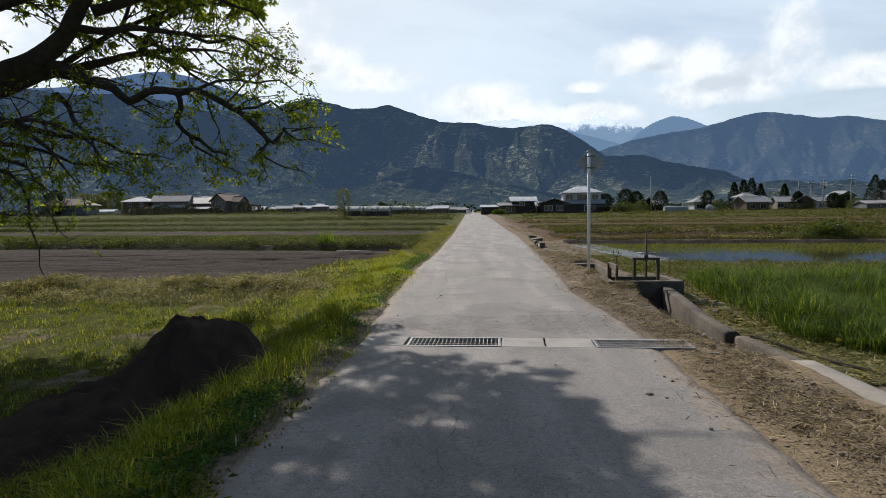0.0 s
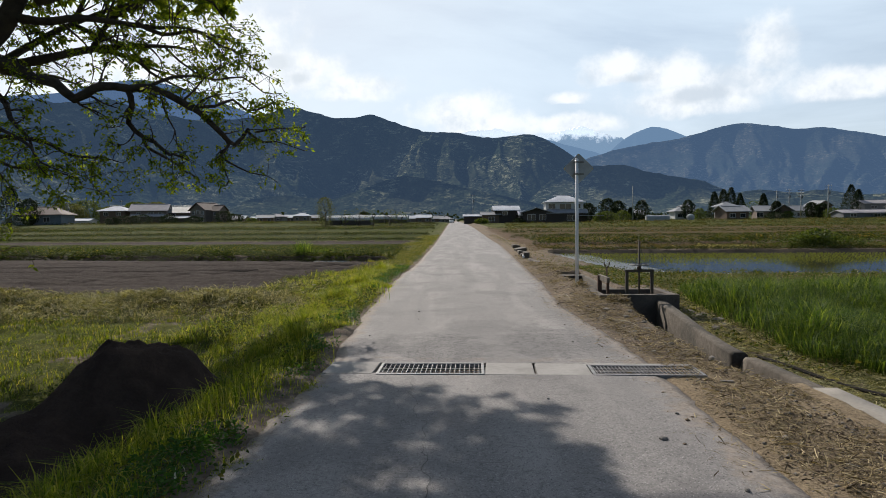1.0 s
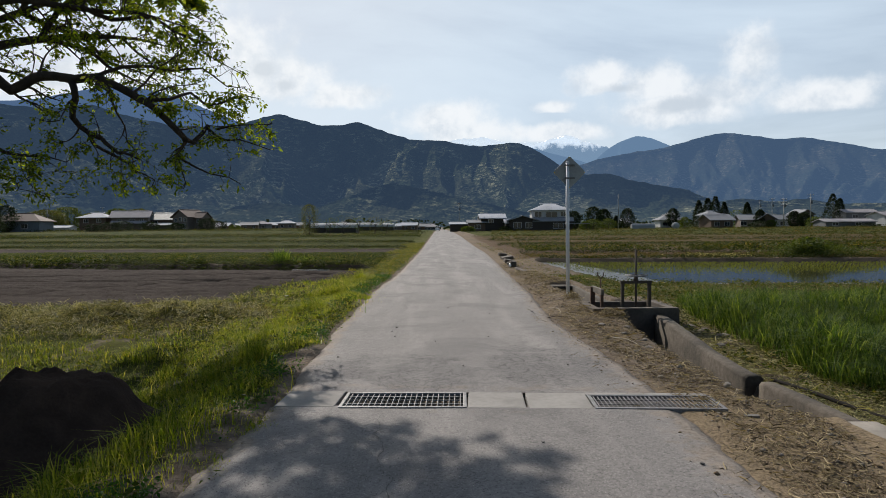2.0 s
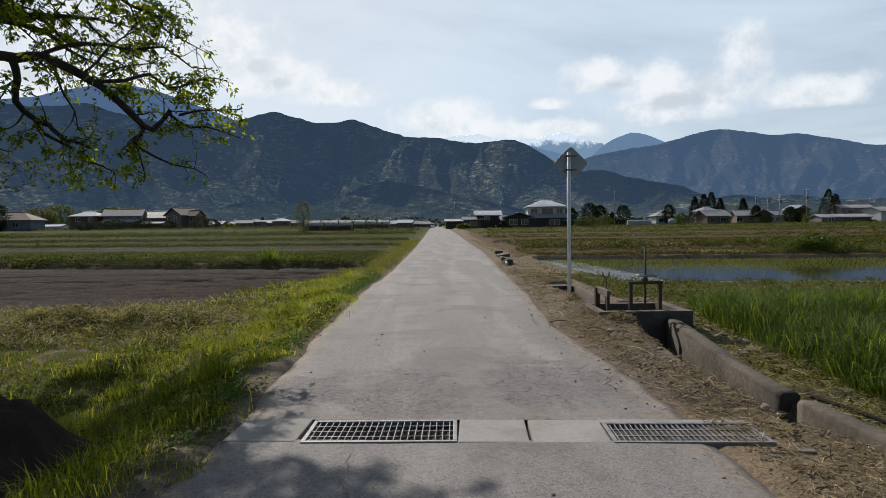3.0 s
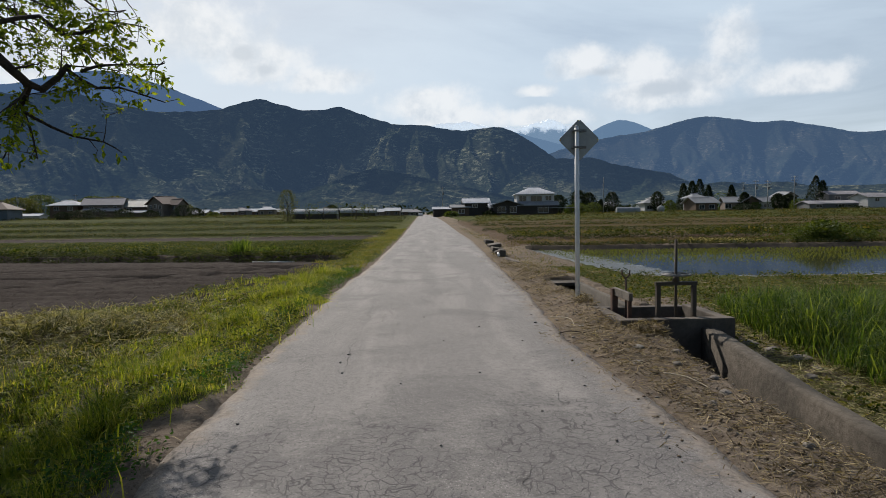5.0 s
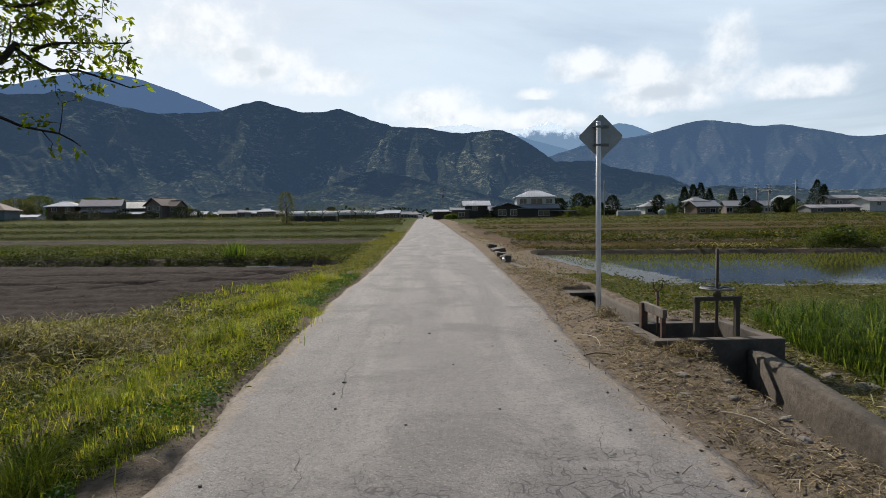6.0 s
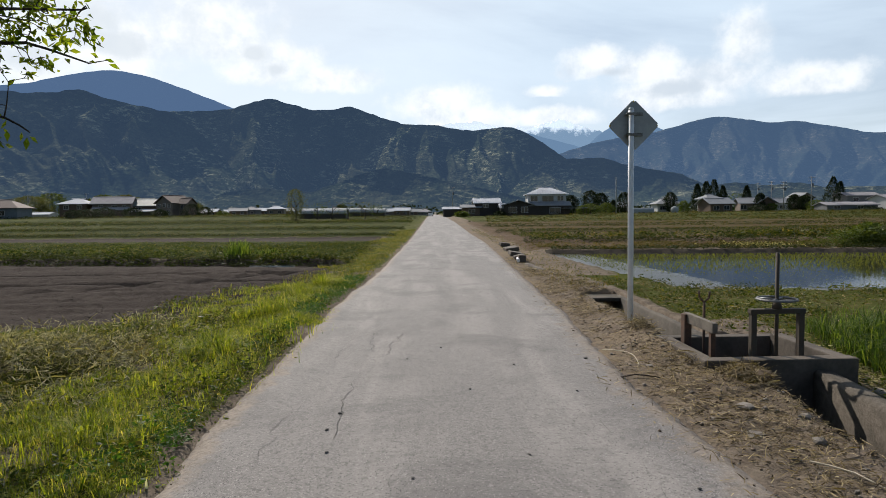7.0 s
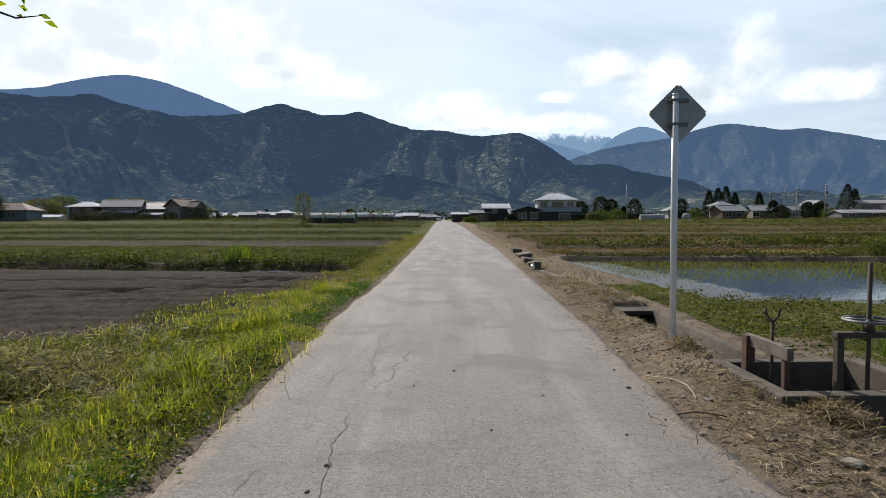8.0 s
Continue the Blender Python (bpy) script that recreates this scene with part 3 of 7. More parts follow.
def land(x, y, fine=True):
    x, y = np.asarray(x, dtype=np.float64), np.asarray(y, dtype=np.float64)
    xl, xr = road_left(y), road_right(y)
    dl, dr = xl - x, x - xr
    near = 1 - sstep(y, 60, 120)
    z = np.where(dl > 0, left_level(y) * sstep(dl, 0.05, 2.0) * near + 0.03 * sstep(dl, 0, 0.25) * (1 - sstep(dl, 0.4, 1.2)), 0.0)
    # bank between the road and the channel, then the lower ground behind it
    bank = 0.13 * sstep(y, 9, 12.5) * (1 - sstep(y, 17, 22)) * sstep(dr, 0.1, 0.7)
    bank = bank - 0.10 * (1 - sstep(y, 6, 9)) * sstep(dr, 0.4, 1.1)
    over = sstep(x, np.interp(y, CHANNEL_Y, CHANNEL_X) - 0.2, np.interp(y, CHANNEL_Y, CHANNEL_X) + 0.2)
    z = np.where(dr > 0, bank * (1 - over) + (right_level(y) * (1 - sstep(y, 60, 120))) * over, z)
    # left field strips, raised and sunk
    q = left_rows(x, y)
    leftish = sstep(dl, 0.9, 1.8)
    strip = np.interp(q, [24.2, 25.2, 25.65, 25.85, 26.4, 40.3, 41.0, 45.8, 46.15, 47.0, 60.0, 60.5, 62, 86, 86.6, 90], [0, -0.07, -0.08, 0.15, 0.13, 0.06, 0.0, 0.0, 0.17, 0.15, 0.05, 0.17, 0.13, 0.05, 0.20, 0.15])
    z = z + strip * leftish
    ridge = (0.032 * np.sin(2 * np.pi * (y - 0.02 * x) / 0.74) - 0.17 * (np.exp(-((y - 0.02 * x - 20.6) / 0.20) ** 2) + np.exp(-((y - 0.02 * x - 22.8) / 0.20) ** 2) + np.exp(-((y - 17.6 - 0.85 * (x + 9.5)) / 0.26) ** 2))) * sstep(q, 15.6, 16.2) * (1 - sstep(q, 23.6, 24.2)) * leftish
    z = z + ridge
    # right field strips behind the paddy
    p = y + 0.13 * (x - 4.5)
    rightish = sstep(dr, 0.9, 1.8) * sstep(x, 3.6, 4.6)
    dike = np.interp(p, [27.85, 28.1, 28.6, 33.2, 33.9, 34.15, 34.4, 35.0, 46, 46.8, 47.2, 49], [0, 0.11, 0.09, 0.08, 0.06, 0.05, 0.18, 0.16, 0.12, 0.08, 0.20, 0.18])
    z = z + dike * rightish
    # the far bed of the channel, the paddy's bed
    z = z - 0.22 * pond_depth(x, y) * (x > 3.9)
    cm = channel_mask(x, y)
    z = z * (1 - cm) + (-0.78) * cm
    # mound trail and hay row
    rough = (fbm(x * 2.3, y * 2.3, 41) - 0.5) * 0.10 * sstep(np.maximum(dl, dr), 0.05, 0.6)
    if fine:
        rough = rough + (fbm(x * 7, y * 7, 43, 3) - 0.5) * 0.05 * sstep(np.maximum(dl, dr), 0.0, 0.3)
    hay_c = 12.7 + 0.06 * (x + 5) + 0.5 * (fbm(x * 0.5, 1.0, 47) - 0.5)
    hay = np.exp(-((y - hay_c) / 0.55) ** 2) * 0.22 * sstep(-x, 3.0, 3.9) * np.clip(fbm(x * 1.3, y * 1.3, 49) * 2.6 - 0.75, 0.1, 1.3)
    z = z + rough * (1 - cm) + hay
    z = z + 0.85 * sstep(y, 122, 165) * sstep(-x, 8, 40)
    under = (dl < 0) & (dr < 0)
    return np.where(under, -0.03, z) + rise(y)


def growth(step0, start, stop, ratio):
    out, s = [], step0
    v = start
    while v < stop:
        s *= ratio
        v += s
        out.append(v)
    return out


xs = np.array(sorted([-v for v in growth(0.12, 6.5, 4600, 1.10)] + list(np.arange(-6.5, 2.4, 0.10)) + list(np.arange(2.4, 4.6, 0.055))
                     + list(np.arange(4.6, 9.0, 0.12)) + growth(0.12, 8.95, 4600, 1.10)))
ys = np.array(sorted([-v for v in growth(0.3, 1.0, 4600, 1.3)] + list(np.arange(-1.0, 20.0, 0.11)) + growth(0.11, 19.95, 4900, 1.019)))
gx, gy = np.meshgrid(xs, ys)
gz = land(gx, gy)
nx, ny = len(xs), len(ys)
idx = np.arange(nx * ny).reshape(ny, nx)
quads = np.stack([idx[:-1, :-1], idx[:-1, 1:], idx[1:, 1:], idx[1:, :-1]], axis=-1).reshape(-1, 4)
ground_mesh = smooth(mesh_np("ground", np.stack([gx, gy, gz], axis=-1).reshape(-1, 3), quads))


def point_value(me, name, values):
    me.attributes.new(name, "FLOAT", "POINT").data.foreach_set("value", np.ascontiguousarray(values, dtype=np.float32).ravel())


dl, dr = road_left(gy) - gx, gx - road_right(gy)
q_left = left_rows(gx, gy)
p_right = gy + 0.13 * (gx - 4.5)
on_left, on_right = dl > 0, dr > 0
plow_near = plow_edge(gx)
plow = sstep(q_left, plow_near - 0.2, plow_near + 0.2) * (1 - sstep(q_left, 25.7, 26.2)) * sstep(dl, 1.0, 1.9)
for s0, s1 in ((41.0, 46.0),):
    plow = np.maximum(plow, ((q_left > s0) & (q_left < s1)) * sstep(dl, 1.5, 2.5))
turf = on_left * sstep(dl - bare_rim(gy), -0.05, 0.22) * (0.45 + 0.55 * sstep(fbm(gx * 1.4, gy * 0.9, 101), 0.30, 0.46)) * (1 - plow)
turf = np.maximum(turf, on_right * sstep(gx, 4.3, 4.9) * (1 - pond_depth(gx, gy)))
turf = np.maximum(turf, on_right * (gy > 14) * sstep(gx, 3.3, 4.0) * 0.9 * (1 - pond_depth(gx, gy)))
turf = turf * (1 - on_right * (gy > 20) * (1 - sstep(dr, 1.2, 3.2)))
brown = on_right * ((p_right > 28.0) & (p_right < 47))
turf = turf * (1 - 0.8 * brown)
straw = on_right * (1 - sstep(gx, 3.2, 3.8)) * (0.30 + 0.50 * (1 - sstep(gy, 6.3, 7.2)) + 0.3 * fbm(gx * 1.2, gy * 1.2, 61))
straw = np.maximum(straw, on_right * (gy > 18) * (1 - sstep(dr, 1.0, 3.0)) * (0.2 + 0.5 * fbm(gx * 0.8, gy * 0.5, 62)))
straw = np.maximum(straw, 0.65 * brown * fbm(gx * 0.35, gy * 0.9, 63))
straw = np.maximum(straw, on_left * (np.abs(gy - 12.9 - 0.06 * (gx + 5)) < 1.3) * (gx < -3.0) * 0.55)
mud = np.maximum(channel_mask(gx, gy), pond_depth(gx, gy) * (gx > 3.9))
mud = np.maximum(mud, on_right * (gx > 4.4) * sstep(p_right, 27.6, 27.9) * (1 - sstep(p_right, 28.1, 28.35)))
bands = np.sin(q_left * 0.55 + 2.0 * fbm(gx * 0.02, gy * 0.1, 65)) * (gy > 42)
straw = np.maximum(straw, on_left * sstep(bands, 0.55, 0.8) * 0.5 * sstep(dl, 1.5, 3))
bands_r = np.sin(p_right * 0.42 + 2.4 * fbm(gx * 0.03, gy * 0.1, 66)) * (gy > 46)
straw = np.maximum(straw, on_right * sstep(bands_r, 0.1, 0.6) * 0.6 * sstep(dr, 1.0, 2))
crop = np.maximum(0.8 * on_left * (q_left > 26.1) * (q_left < 260) * sstep(dl, 1.3, 2.4) * (1 - plow), 0.42 * on_right * (p_right > 34.5) * (p_right < 220) * sstep(dr, 1.8, 3.4))
for key, vals in (("crop", crop), ("rust", 0.62 * on_right * sstep(p_right, 28.3, 28.8) * (1 - sstep(p_right, 70, 120)) * sstep(dr, 0.5, 1.5)), ("plow", plow), ("turf", turf), ("straw", straw), ("mud", mud)):
    point_value(ground_mesh, key, vals)
part("ground", ground_mesh, GROUND)
tagged(bpy.data.objects["ground"], "flat farmland of turf, ploughed earth and stubble", "ground", kind="structure")

# ---- the road ----
DRAIN_SKEW = 0.065
ry = np.array(list(np.arange(-12, 2, 0.2)) + list(np.arange(2, 24, 0.06)) + growth(0.09, 24, 420, 1.05))
cross = np.linspace(0, 1, 37)
rl, rr = road_left(ry) - 0.02, road_right(ry) + 0.02
rx = rl[:, None] * (1 - cross) + rr[:, None] * cross
ryy = np.repeat(ry[:, None], len(cross), 1)
edge = np.minimum(rx - rl[:, None], rr[:, None] - rx)
ryy = ryy - DRAIN_SKEW * (rx - 0.7) * np.exp(-((ryy - 6.63) / 1.2) ** 2)
rz = 0.012 + 0.012 * (fbm(rx * 0.8, ryy * 0.5, 71) - 0.5) + rise(ryy) - 0.02 * (edge < 0.005)
rim = np.stack([rx, ryy, rz], axis=-1)
skirt_l, skirt_r = rim[:, :1].copy(), rim[:, -1:].copy()
skirt_l[..., 2] -= 0.08
skirt_r[..., 2] -= 0.08
grid = np.concatenate([skirt_l, rim, skirt_r], axis=1)
n1, n2 = grid.shape[:2]
idx = np.arange(n1 * n2).reshape(n1, n2)
cells = np.stack([idx[:-1, :-1], idx[:-1, 1:], idx[1:, 1:], idx[1:, :-1]], axis=-1)
mid_y = (ry[:-1] + ry[1:]) / 2
keep = np.ones((n1 - 1, n2 - 1), dtype=bool)
DRAIN = (6.42, 6.84)
keep[(mid_y > DRAIN[0]) & (mid_y < DRAIN[1]), :] = False
road_mesh = smooth(mesh_np("road", grid.reshape(-1, 3), cells[keep].reshape(-1, 4)))
edge_all = np.concatenate([np.zeros((n1, 1)), edge, np.zeros((n1, 1))], axis=1)
gxr, gyr = grid[..., 0], grid[..., 1]
from_right = (rr[:, None] - gxr)
dusty = np.maximum(1 - sstep(edge_all, 0.0, 0.42), (1 - sstep(from_right, 0.0, 0.8)) * (gyr < 14) * 0.85)
from_drain = gyr - 6.63 + DRAIN_SKEW * (gxr - 0.7)
dusty = np.maximum(dusty, 0.70 * np.exp(-((from_drain - 0.40) / 0.20) ** 2) + 0.55 * np.exp(-((from_drain + 0.33) / 0.12) ** 2))
point_value(road_mesh, "edge", dusty)
tired_at = np.zeros_like(edge_all)
for tx_, ty_, tr_ in ((1.35, 7.9, 0.8), (-0.75, 7.8, 0.5), (0.1, 7.7, 0.7)):
    tired_at = np.maximum(tired_at, np.exp(-(((grid[..., 0] - tx_) / tr_) ** 2 + ((grid[..., 1] - ty_) / (tr_ * 1.3)) ** 2)))
point_value(road_mesh, "tired", tired_at)
road = tagged(part("road", road_mesh, ASPHALT), "straight single-lane farm road of cracked grey asphalt", "road", kind="structure")

CRACK = surface("crack_in_asphalt", (0.085, 0.08, 0.075), (0.05, 0.047, 0.044), 20, 0.95)


def crack(points, width, seed):
    """A thin ragged gap along a line on the road."""
    r = np.random.default_rng(seed)
    pts = np.array(points, dtype=float)
    seg = np.linalg.norm(np.diff(pts, axis=0), axis=1)
    s = np.concatenate([[0], np.cumsum(seg)])
    t = np.arange(0, s[-1], 0.06)
    px, py = np.interp(t, s, pts[:, 0]), np.interp(t, s, pts[:, 1])
    px = px + 0.22 * (fbm(t * 1.3, seed, seed) - 0.5) + 0.09 * (vnoise(t * 7, seed, seed + 3) - 0.5) + 0.03 * (vnoise(t * 16, seed, seed + 4) - 0.5)
    py = py + 0.14 * (fbm(t * 1.7, seed + 5, seed) - 0.5)
    d = np.stack([np.gradient(px), np.gradient(py)], axis=1)
    d /= np.linalg.norm(d, axis=1)[:, None] + 1e-9
    w = 0.46 * width * (np.clip(fbm(t * 1.6, seed, seed + 9, 3) * 2.6 - 0.85, 0.02, 1.0) * (0.3 + 0.7 * r.random(len(t))))[:, None]
    nrm = np.stack([-d[:, 1], d[:, 0]], axis=1)
    z = (0.012 + 0.012 * (fbm(px * 0.8, py * 0.5, 71) - 0.5) + 0.004 + rise(py))[:, None]
    a = np.concatenate([np.stack([px, py], axis=1) + nrm * w, z], axis=1)
    b = np.concatenate([np.stack([px, py], axis=1) - nrm * w, z], axis=1)
    n = len(t)
    i = np.arange(n - 1)
    part("crack", mesh_np("crack", np.concatenate([a, b]), np.stack([i, i + 1, i + 1 + n, i + n], axis=1)), CRACK, road)


crack([(-0.45, 9.2), (-0.38, 10.4), (-0.30, 12.0), (-0.1, 13.2), (0.0, 14.8), (-0.05, 17.5)], 0.011, 3)
crack([(-0.78, 9.4), (-0.82, 11.0), (-0.66, 12.6), (-0.55, 13.6)], 0.007, 4)
crack([(-1.05, 14.8), (0.0, 15.2), (0.9, 15.1), (2.15, 15.5)], 0.010, 5)
crack([(1.1, 12.3), (1.4, 13.0), (1.9, 12.7)], 0.008, 6)
crack([(0.4, 13.6), (1.2, 13.3), (2.1, 13.4)], 0.006, 7)
crack([(0.55, 7.4), (0.9, 8.0), (1.3, 8.2), (1.9, 7.9)], 0.009, 8)
crack([(0.95, 7.2), (1.05, 7.9), (1.0, 9.0)], 0.007, 9)
crack([(-0.9, 7.5), (-0.4, 8.1), (-0.5, 9.3)], 0.008, 10)
crack([(-0.1, 2.8), (0.0, 4.4), (-0.25, 6.3)], 0.007, 11)
crack([(1.7, 20.5), (0.4, 20.2), (-0.9, 20.6)], 0.012, 12)
crack([(0.1, 18.0), (0.25, 22.0), (0.2, 29.0)], 0.010, 13)
crack([(-0.95, 7.6), (-0.7, 7.9), (-0.2, 7.75), (0.3, 8.3)], 0.007, 14)
crack([(-0.30, 12.0), (-0.42, 13.4), (-0.34, 15.0), (-0.5, 16.4)], 0.008, 15)
crack([(-0.66, 12.6), (-0.2, 12.9), (0.2, 13.3)], 0.006, 16)
crack([(1.9, 12.7), (1.55, 14.0), (1.7, 15.2)], 0.007, 17)
crack([(-1.0, 17.4), (0.2, 17.1), (1.3, 17.5), (2.2, 17.2)], 0.008, 18)
crack([(0.55, 11.6), (0.5, 12.6), (0.65, 13.6)], 0.005, 19)
crack([(-0.2, 7.2), (0.2, 8.2), (0.05, 9.2), (0.15, 10.4)], 0.006, 20)
crack([(1.35, 8.2), (1.6, 9.2), (1.45, 10.2)], 0.007, 21)

# ---- the drain across the road: slabs and two gratings ----
drain = thing("cross_drain", "pale concrete drain with two steel gratings across the road", "drain", (0, 0, 0), kind="structure")


def drain_y(x):
    """The drain's middle line, a little askew to the road."""
    return 6.63 - DRAIN_SKEW * (x - 0.7)


def slab_piece(x0, x1):
    bm = box(x1 - x0, 0.47, 0.16, (0, 0, -0.063), 0.012, None, Matrix.Rotation(-DRAIN_SKEW, 4, "Z"))
    bmesh.ops.translate(bm, verts=bm.verts, vec=((x0 + x1) / 2, drain_y((x0 + x1) / 2), 0))
    part("slab", bm, SLAB, drain)


slab_piece(-1.10, -0.60)
slab_piece(0.49, 0.965)
slab_piece(0.985, 1.50)
rim_strip = box(1.04, 0.075, 0.16, (0, 0, -0.063), 0.012, None, Matrix.Rotation(-DRAIN_SKEW, 4, "Z"))
bmesh.ops.translate(rim_strip, verts=rim_strip.verts, vec=(2.025, drain_y(2.025) + 0.215, 0))
part("slab", rim_strip, SLAB, drain)
pit = bmesh.new()
box(3.9, 0.5, 0.05, (0.8, drain_y(0.8), -0.45), 0, pit, Matrix.Rotation(-DRAIN_SKEW, 4, "Z"))
part("pit_floor", pit, CONCRETE_WET, drain)
for dy in (-0.26, 0.26):
    part("kerb", box(3.9, 0.05, 0.42, (0.8, drain_y(0.8) + dy, -0.225), 0.005, None, Matrix.Rotation(-DRAIN_SKEW, 4, "Z")), CONCRETE, drain)


def grating(x0, x1, yc, bars, rods, deep, turn):
    g = thing("drain_grating", "galvanised steel drain grating set flush in the concrete", "grating", ((x0 + x1) / 2, yc, 0.016), turn, group="drain gratings")
    w, d = x1 - x0, deep
    rim = bmesh.new()
    box(w, 0.03, 0.05, (0, -d / 2, -0.02), 0.004, rim)
    box(w, 0.03, 0.05, (0, d / 2, -0.02), 0.004, rim)
    box(0.03, d - 0.03, 0.05, (-w / 2 + 0.015, 0, -0.02), 0.004, rim)
    box(0.03, d - 0.03, 0.05, (w / 2 - 0.015, 0, -0.02), 0.004, rim)
    part("frame", rim, STEEL_GALV, g)
    bar = None
    for i in range(bars):
        xx = -w / 2 + 0.03 + (w - 0.06) * (i + 0.5) / bars
        if bar is None:
            bar = part("bar", box(0.007, d - 0.03, 0.04, (0, 0, -0.02), 0.002), STEEL_GALV, g)
            bar.location = (xx, 0, 0)
        else:
            o = new("bar", bar.data)
            o.parent, o.location = g, (xx, 0, 0)
    for i in range(rods):
        yy = -d / 2 + d * (i + 1) / (rods + 1)
        part("cross_rod", box(w - 0.06, 0.008, 0.010, (0, yy, -0.006), 0.001), STEEL_GALV, g)
    return g


grating(-0.57, 0.48, 6.655, 21, 3, 0.42, -2.0)
grating(1.505, 2.54, 6.515, 27, 2, 0.37, -3.2)

# ---- irrigation channel, sluice chamber ----
channel = thing("irrigation_channel", "open concrete irrigation channel beside the road", "channel", kind="structure")


def wall_run(name, ys_run, x_of, top_of, thick, bottom, mat, parent):
    n = len(ys_run)
    v = []
    for y in ys_run:
        x, t = float(x_of(y)), float(top_of(y))
        j = 0.012 * (vnoise(y * 3, 1.1, 81) - 0.5)
        for dx, z in ((0, bottom), (0 + j, t - 0.028), (0.028 + j, t), (thick - 0.03, t - 0.004), (thick, t - 0.03), (thick, bottom)):
            v.append((x + dx, y, z + 0.02 * (vnoise(y * 2.2, dx * 9, 83) - 0.5) * (z > bottom)))
    f = []
    for i in range(n - 1):
        for k in range(5):
            a = i * 6 + k
            f.append((a, a + 1, a + 7, a + 6))
    me = mesh_np(name, v, f)
    bm = bmesh.new()
    bm.from_mesh(me)
    bm.verts.ensure_lookup_table()
    bm.faces.new([bm.verts[k] for k in range(6)])
    bm.faces.new([bm.verts[(n - 1) * 6 + k] for k in reversed(range(6))])
    bmesh.ops.recalc_face_normals(bm, faces=bm.faces)
    bpy.data.meshes.remove(me)
    return part(name, bm, mat, parent)


run_x = lambda y: np.mean([np.interp(y + o, CHANNEL_Y, CHANNEL_X) for o in np.linspace(-0.7, 0.7, 9)], axis=0)
run_t = lambda y: np.interp(y, CHANNEL_Y, WALL_TOP)
wall_run("channel_wall", np.arange(8.02, 11.30, 0.12), run_x, run_t, 0.19, -0.9, WALL_STAIN, channel)
wall_run("channel_wall", np.arange(6.5, 7.81, 0.1), lambda y: run_x(y) + 0.02, run_t, 0.19, -0.9, WALL_STAIN, channel)
wall_run("coping", np.arange(-4.0, 6.51, 0.25), lambda y: run_x(y) - 0.02, lambda y: run_t(y) + 0.015, 0.30, -0.5, PALE, channel)
wall_run("channel_wall", np.arange(12.6, 16.1, 0.2), lambda y: REAR[1] - 0.01 + 0.02 * (y - 12.6), lambda y: 0.09, 0.10, -0.9, CONCRETE_WET, channel)
wall_run("low_kerb", np.arange(19.3, 23.5, 0.3), lambda y: 3.17 - 0.06 * (y - 19.3), lambda y: 0.06, 0.12, -0.3, CONCRETE_MID, channel)
for at, size, tilt in (((2.98, 24.2, 0.08), (0.22, 0.5, 0.28), 4), ((3.02, 25.0, 0.06), (0.30, 0.4, 0.2), -14), ((3.16, 26.8, 0.07), (0.45, 0.8, 0.14), 10), ((3.36, 29.6, 0.08), (0.5, 1.1, 0.14), -8), ((3.5, 33.0, 0.08), (0.4, 0.9, 0.16), 6)):
    part("block", box(*size, at, 0.03, None, Matrix.Rotation(radians(tilt), 4, "Y")), CONCRETE_MID, channel)
part("pipe", rod((2.82, 23.7, 0.08), (2.92, 24.5, 0.09), 0.05, None, 12), PLASTIC_WHITE, channel, "short white plastic drain pipe")
part("cover_slab", box(0.62, 0.5, 0.06, (3.22, 16.02, 0.05), 0.01), WALL_STAIN, channel)
part("channel_end", box(0.7, 0.1, 0.8, (3.22, 16.3, -0.4), 0.01), CONCRETE, channel)
chamber = thing("sluice_chamber", "square concrete sluice chamber open at the top", "sluice box", kind="structure")
T = 0.14
part("front_wall", box(BOX[1] - BOX[0], T, 1.1, ((BOX[0] + BOX[1]) / 2, BOX[2] + T / 2, -0.40), 0.015), CONCRETE_MID, chamber)
part("back_wall", box(BOX[1] - BOX[0], T, 1.06, ((BOX[0] + BOX[1]) / 2, BOX[3] - T / 2, -0.42), 0.015), CONCRETE_MID, chamber)
part("side_wall", box(T, BOX[3] - BOX[2] - 2 * T, 1.08, (BOX[0] + T / 2, (BOX[2] + BOX[3]) / 2, -0.40), 0.015), CONCRETE_MID, chamber)
part("side_wall", box(T, BOX[3] - BOX[2] - 2 * T, 1.08, (BOX[1] - T / 2, (BOX[2] + BOX[3]) / 2, -0.40), 0.015), CONCRETE_MID, chamber)

gate = thing("sluice_gate", "steel sluice gate frame with a handwheel on a threaded stem", "sluice gate", (3.47, 11.46, 0.15))
for dx in (-0.22, 0.22):
    part("post", box(0.05, 0.055, 0.62, (dx, 0, 0.08), 0.004), STEEL_DARK, gate)
part("crossbar", box(0.51, 0.065, 0.045, (0, 0, 0.405), 0.005), STEEL_DARK, gate)
part("bearing", rod((0, 0, 0.425), (0, 0, 0.50), 0.045, 0.03, 12), STEEL_DARK, gate)
part("stem", rod((0, 0, -0.35), (0, 0, 0.94), 0.017, None, 10), STEEL_DARK, gate)
part("gate_leaf", box(0.42, 0.03, 0.5, (0, 0.03, -0.42), 0.003), STEEL_DARK, gate)
wheel = bmesh.new()
R, r = 0.165, 0.012
prev = None
for i in range(28):
    a = 2 * math.pi * i / 28
    ring = [wheel.verts.new(((R + r * math.cos(b)) * math.cos(a), (R + r * math.cos(b)) * math.sin(a), 0.515 + r * math.sin(b))) for b in [k * math.pi / 3 for k in range(6)]]
    if prev:
        for k in range(6):
            wheel.faces.new((prev[k], prev[(k + 1) % 6], ring[(k + 1) % 6], ring[k]))
    else:
        first = ring
    prev = ring
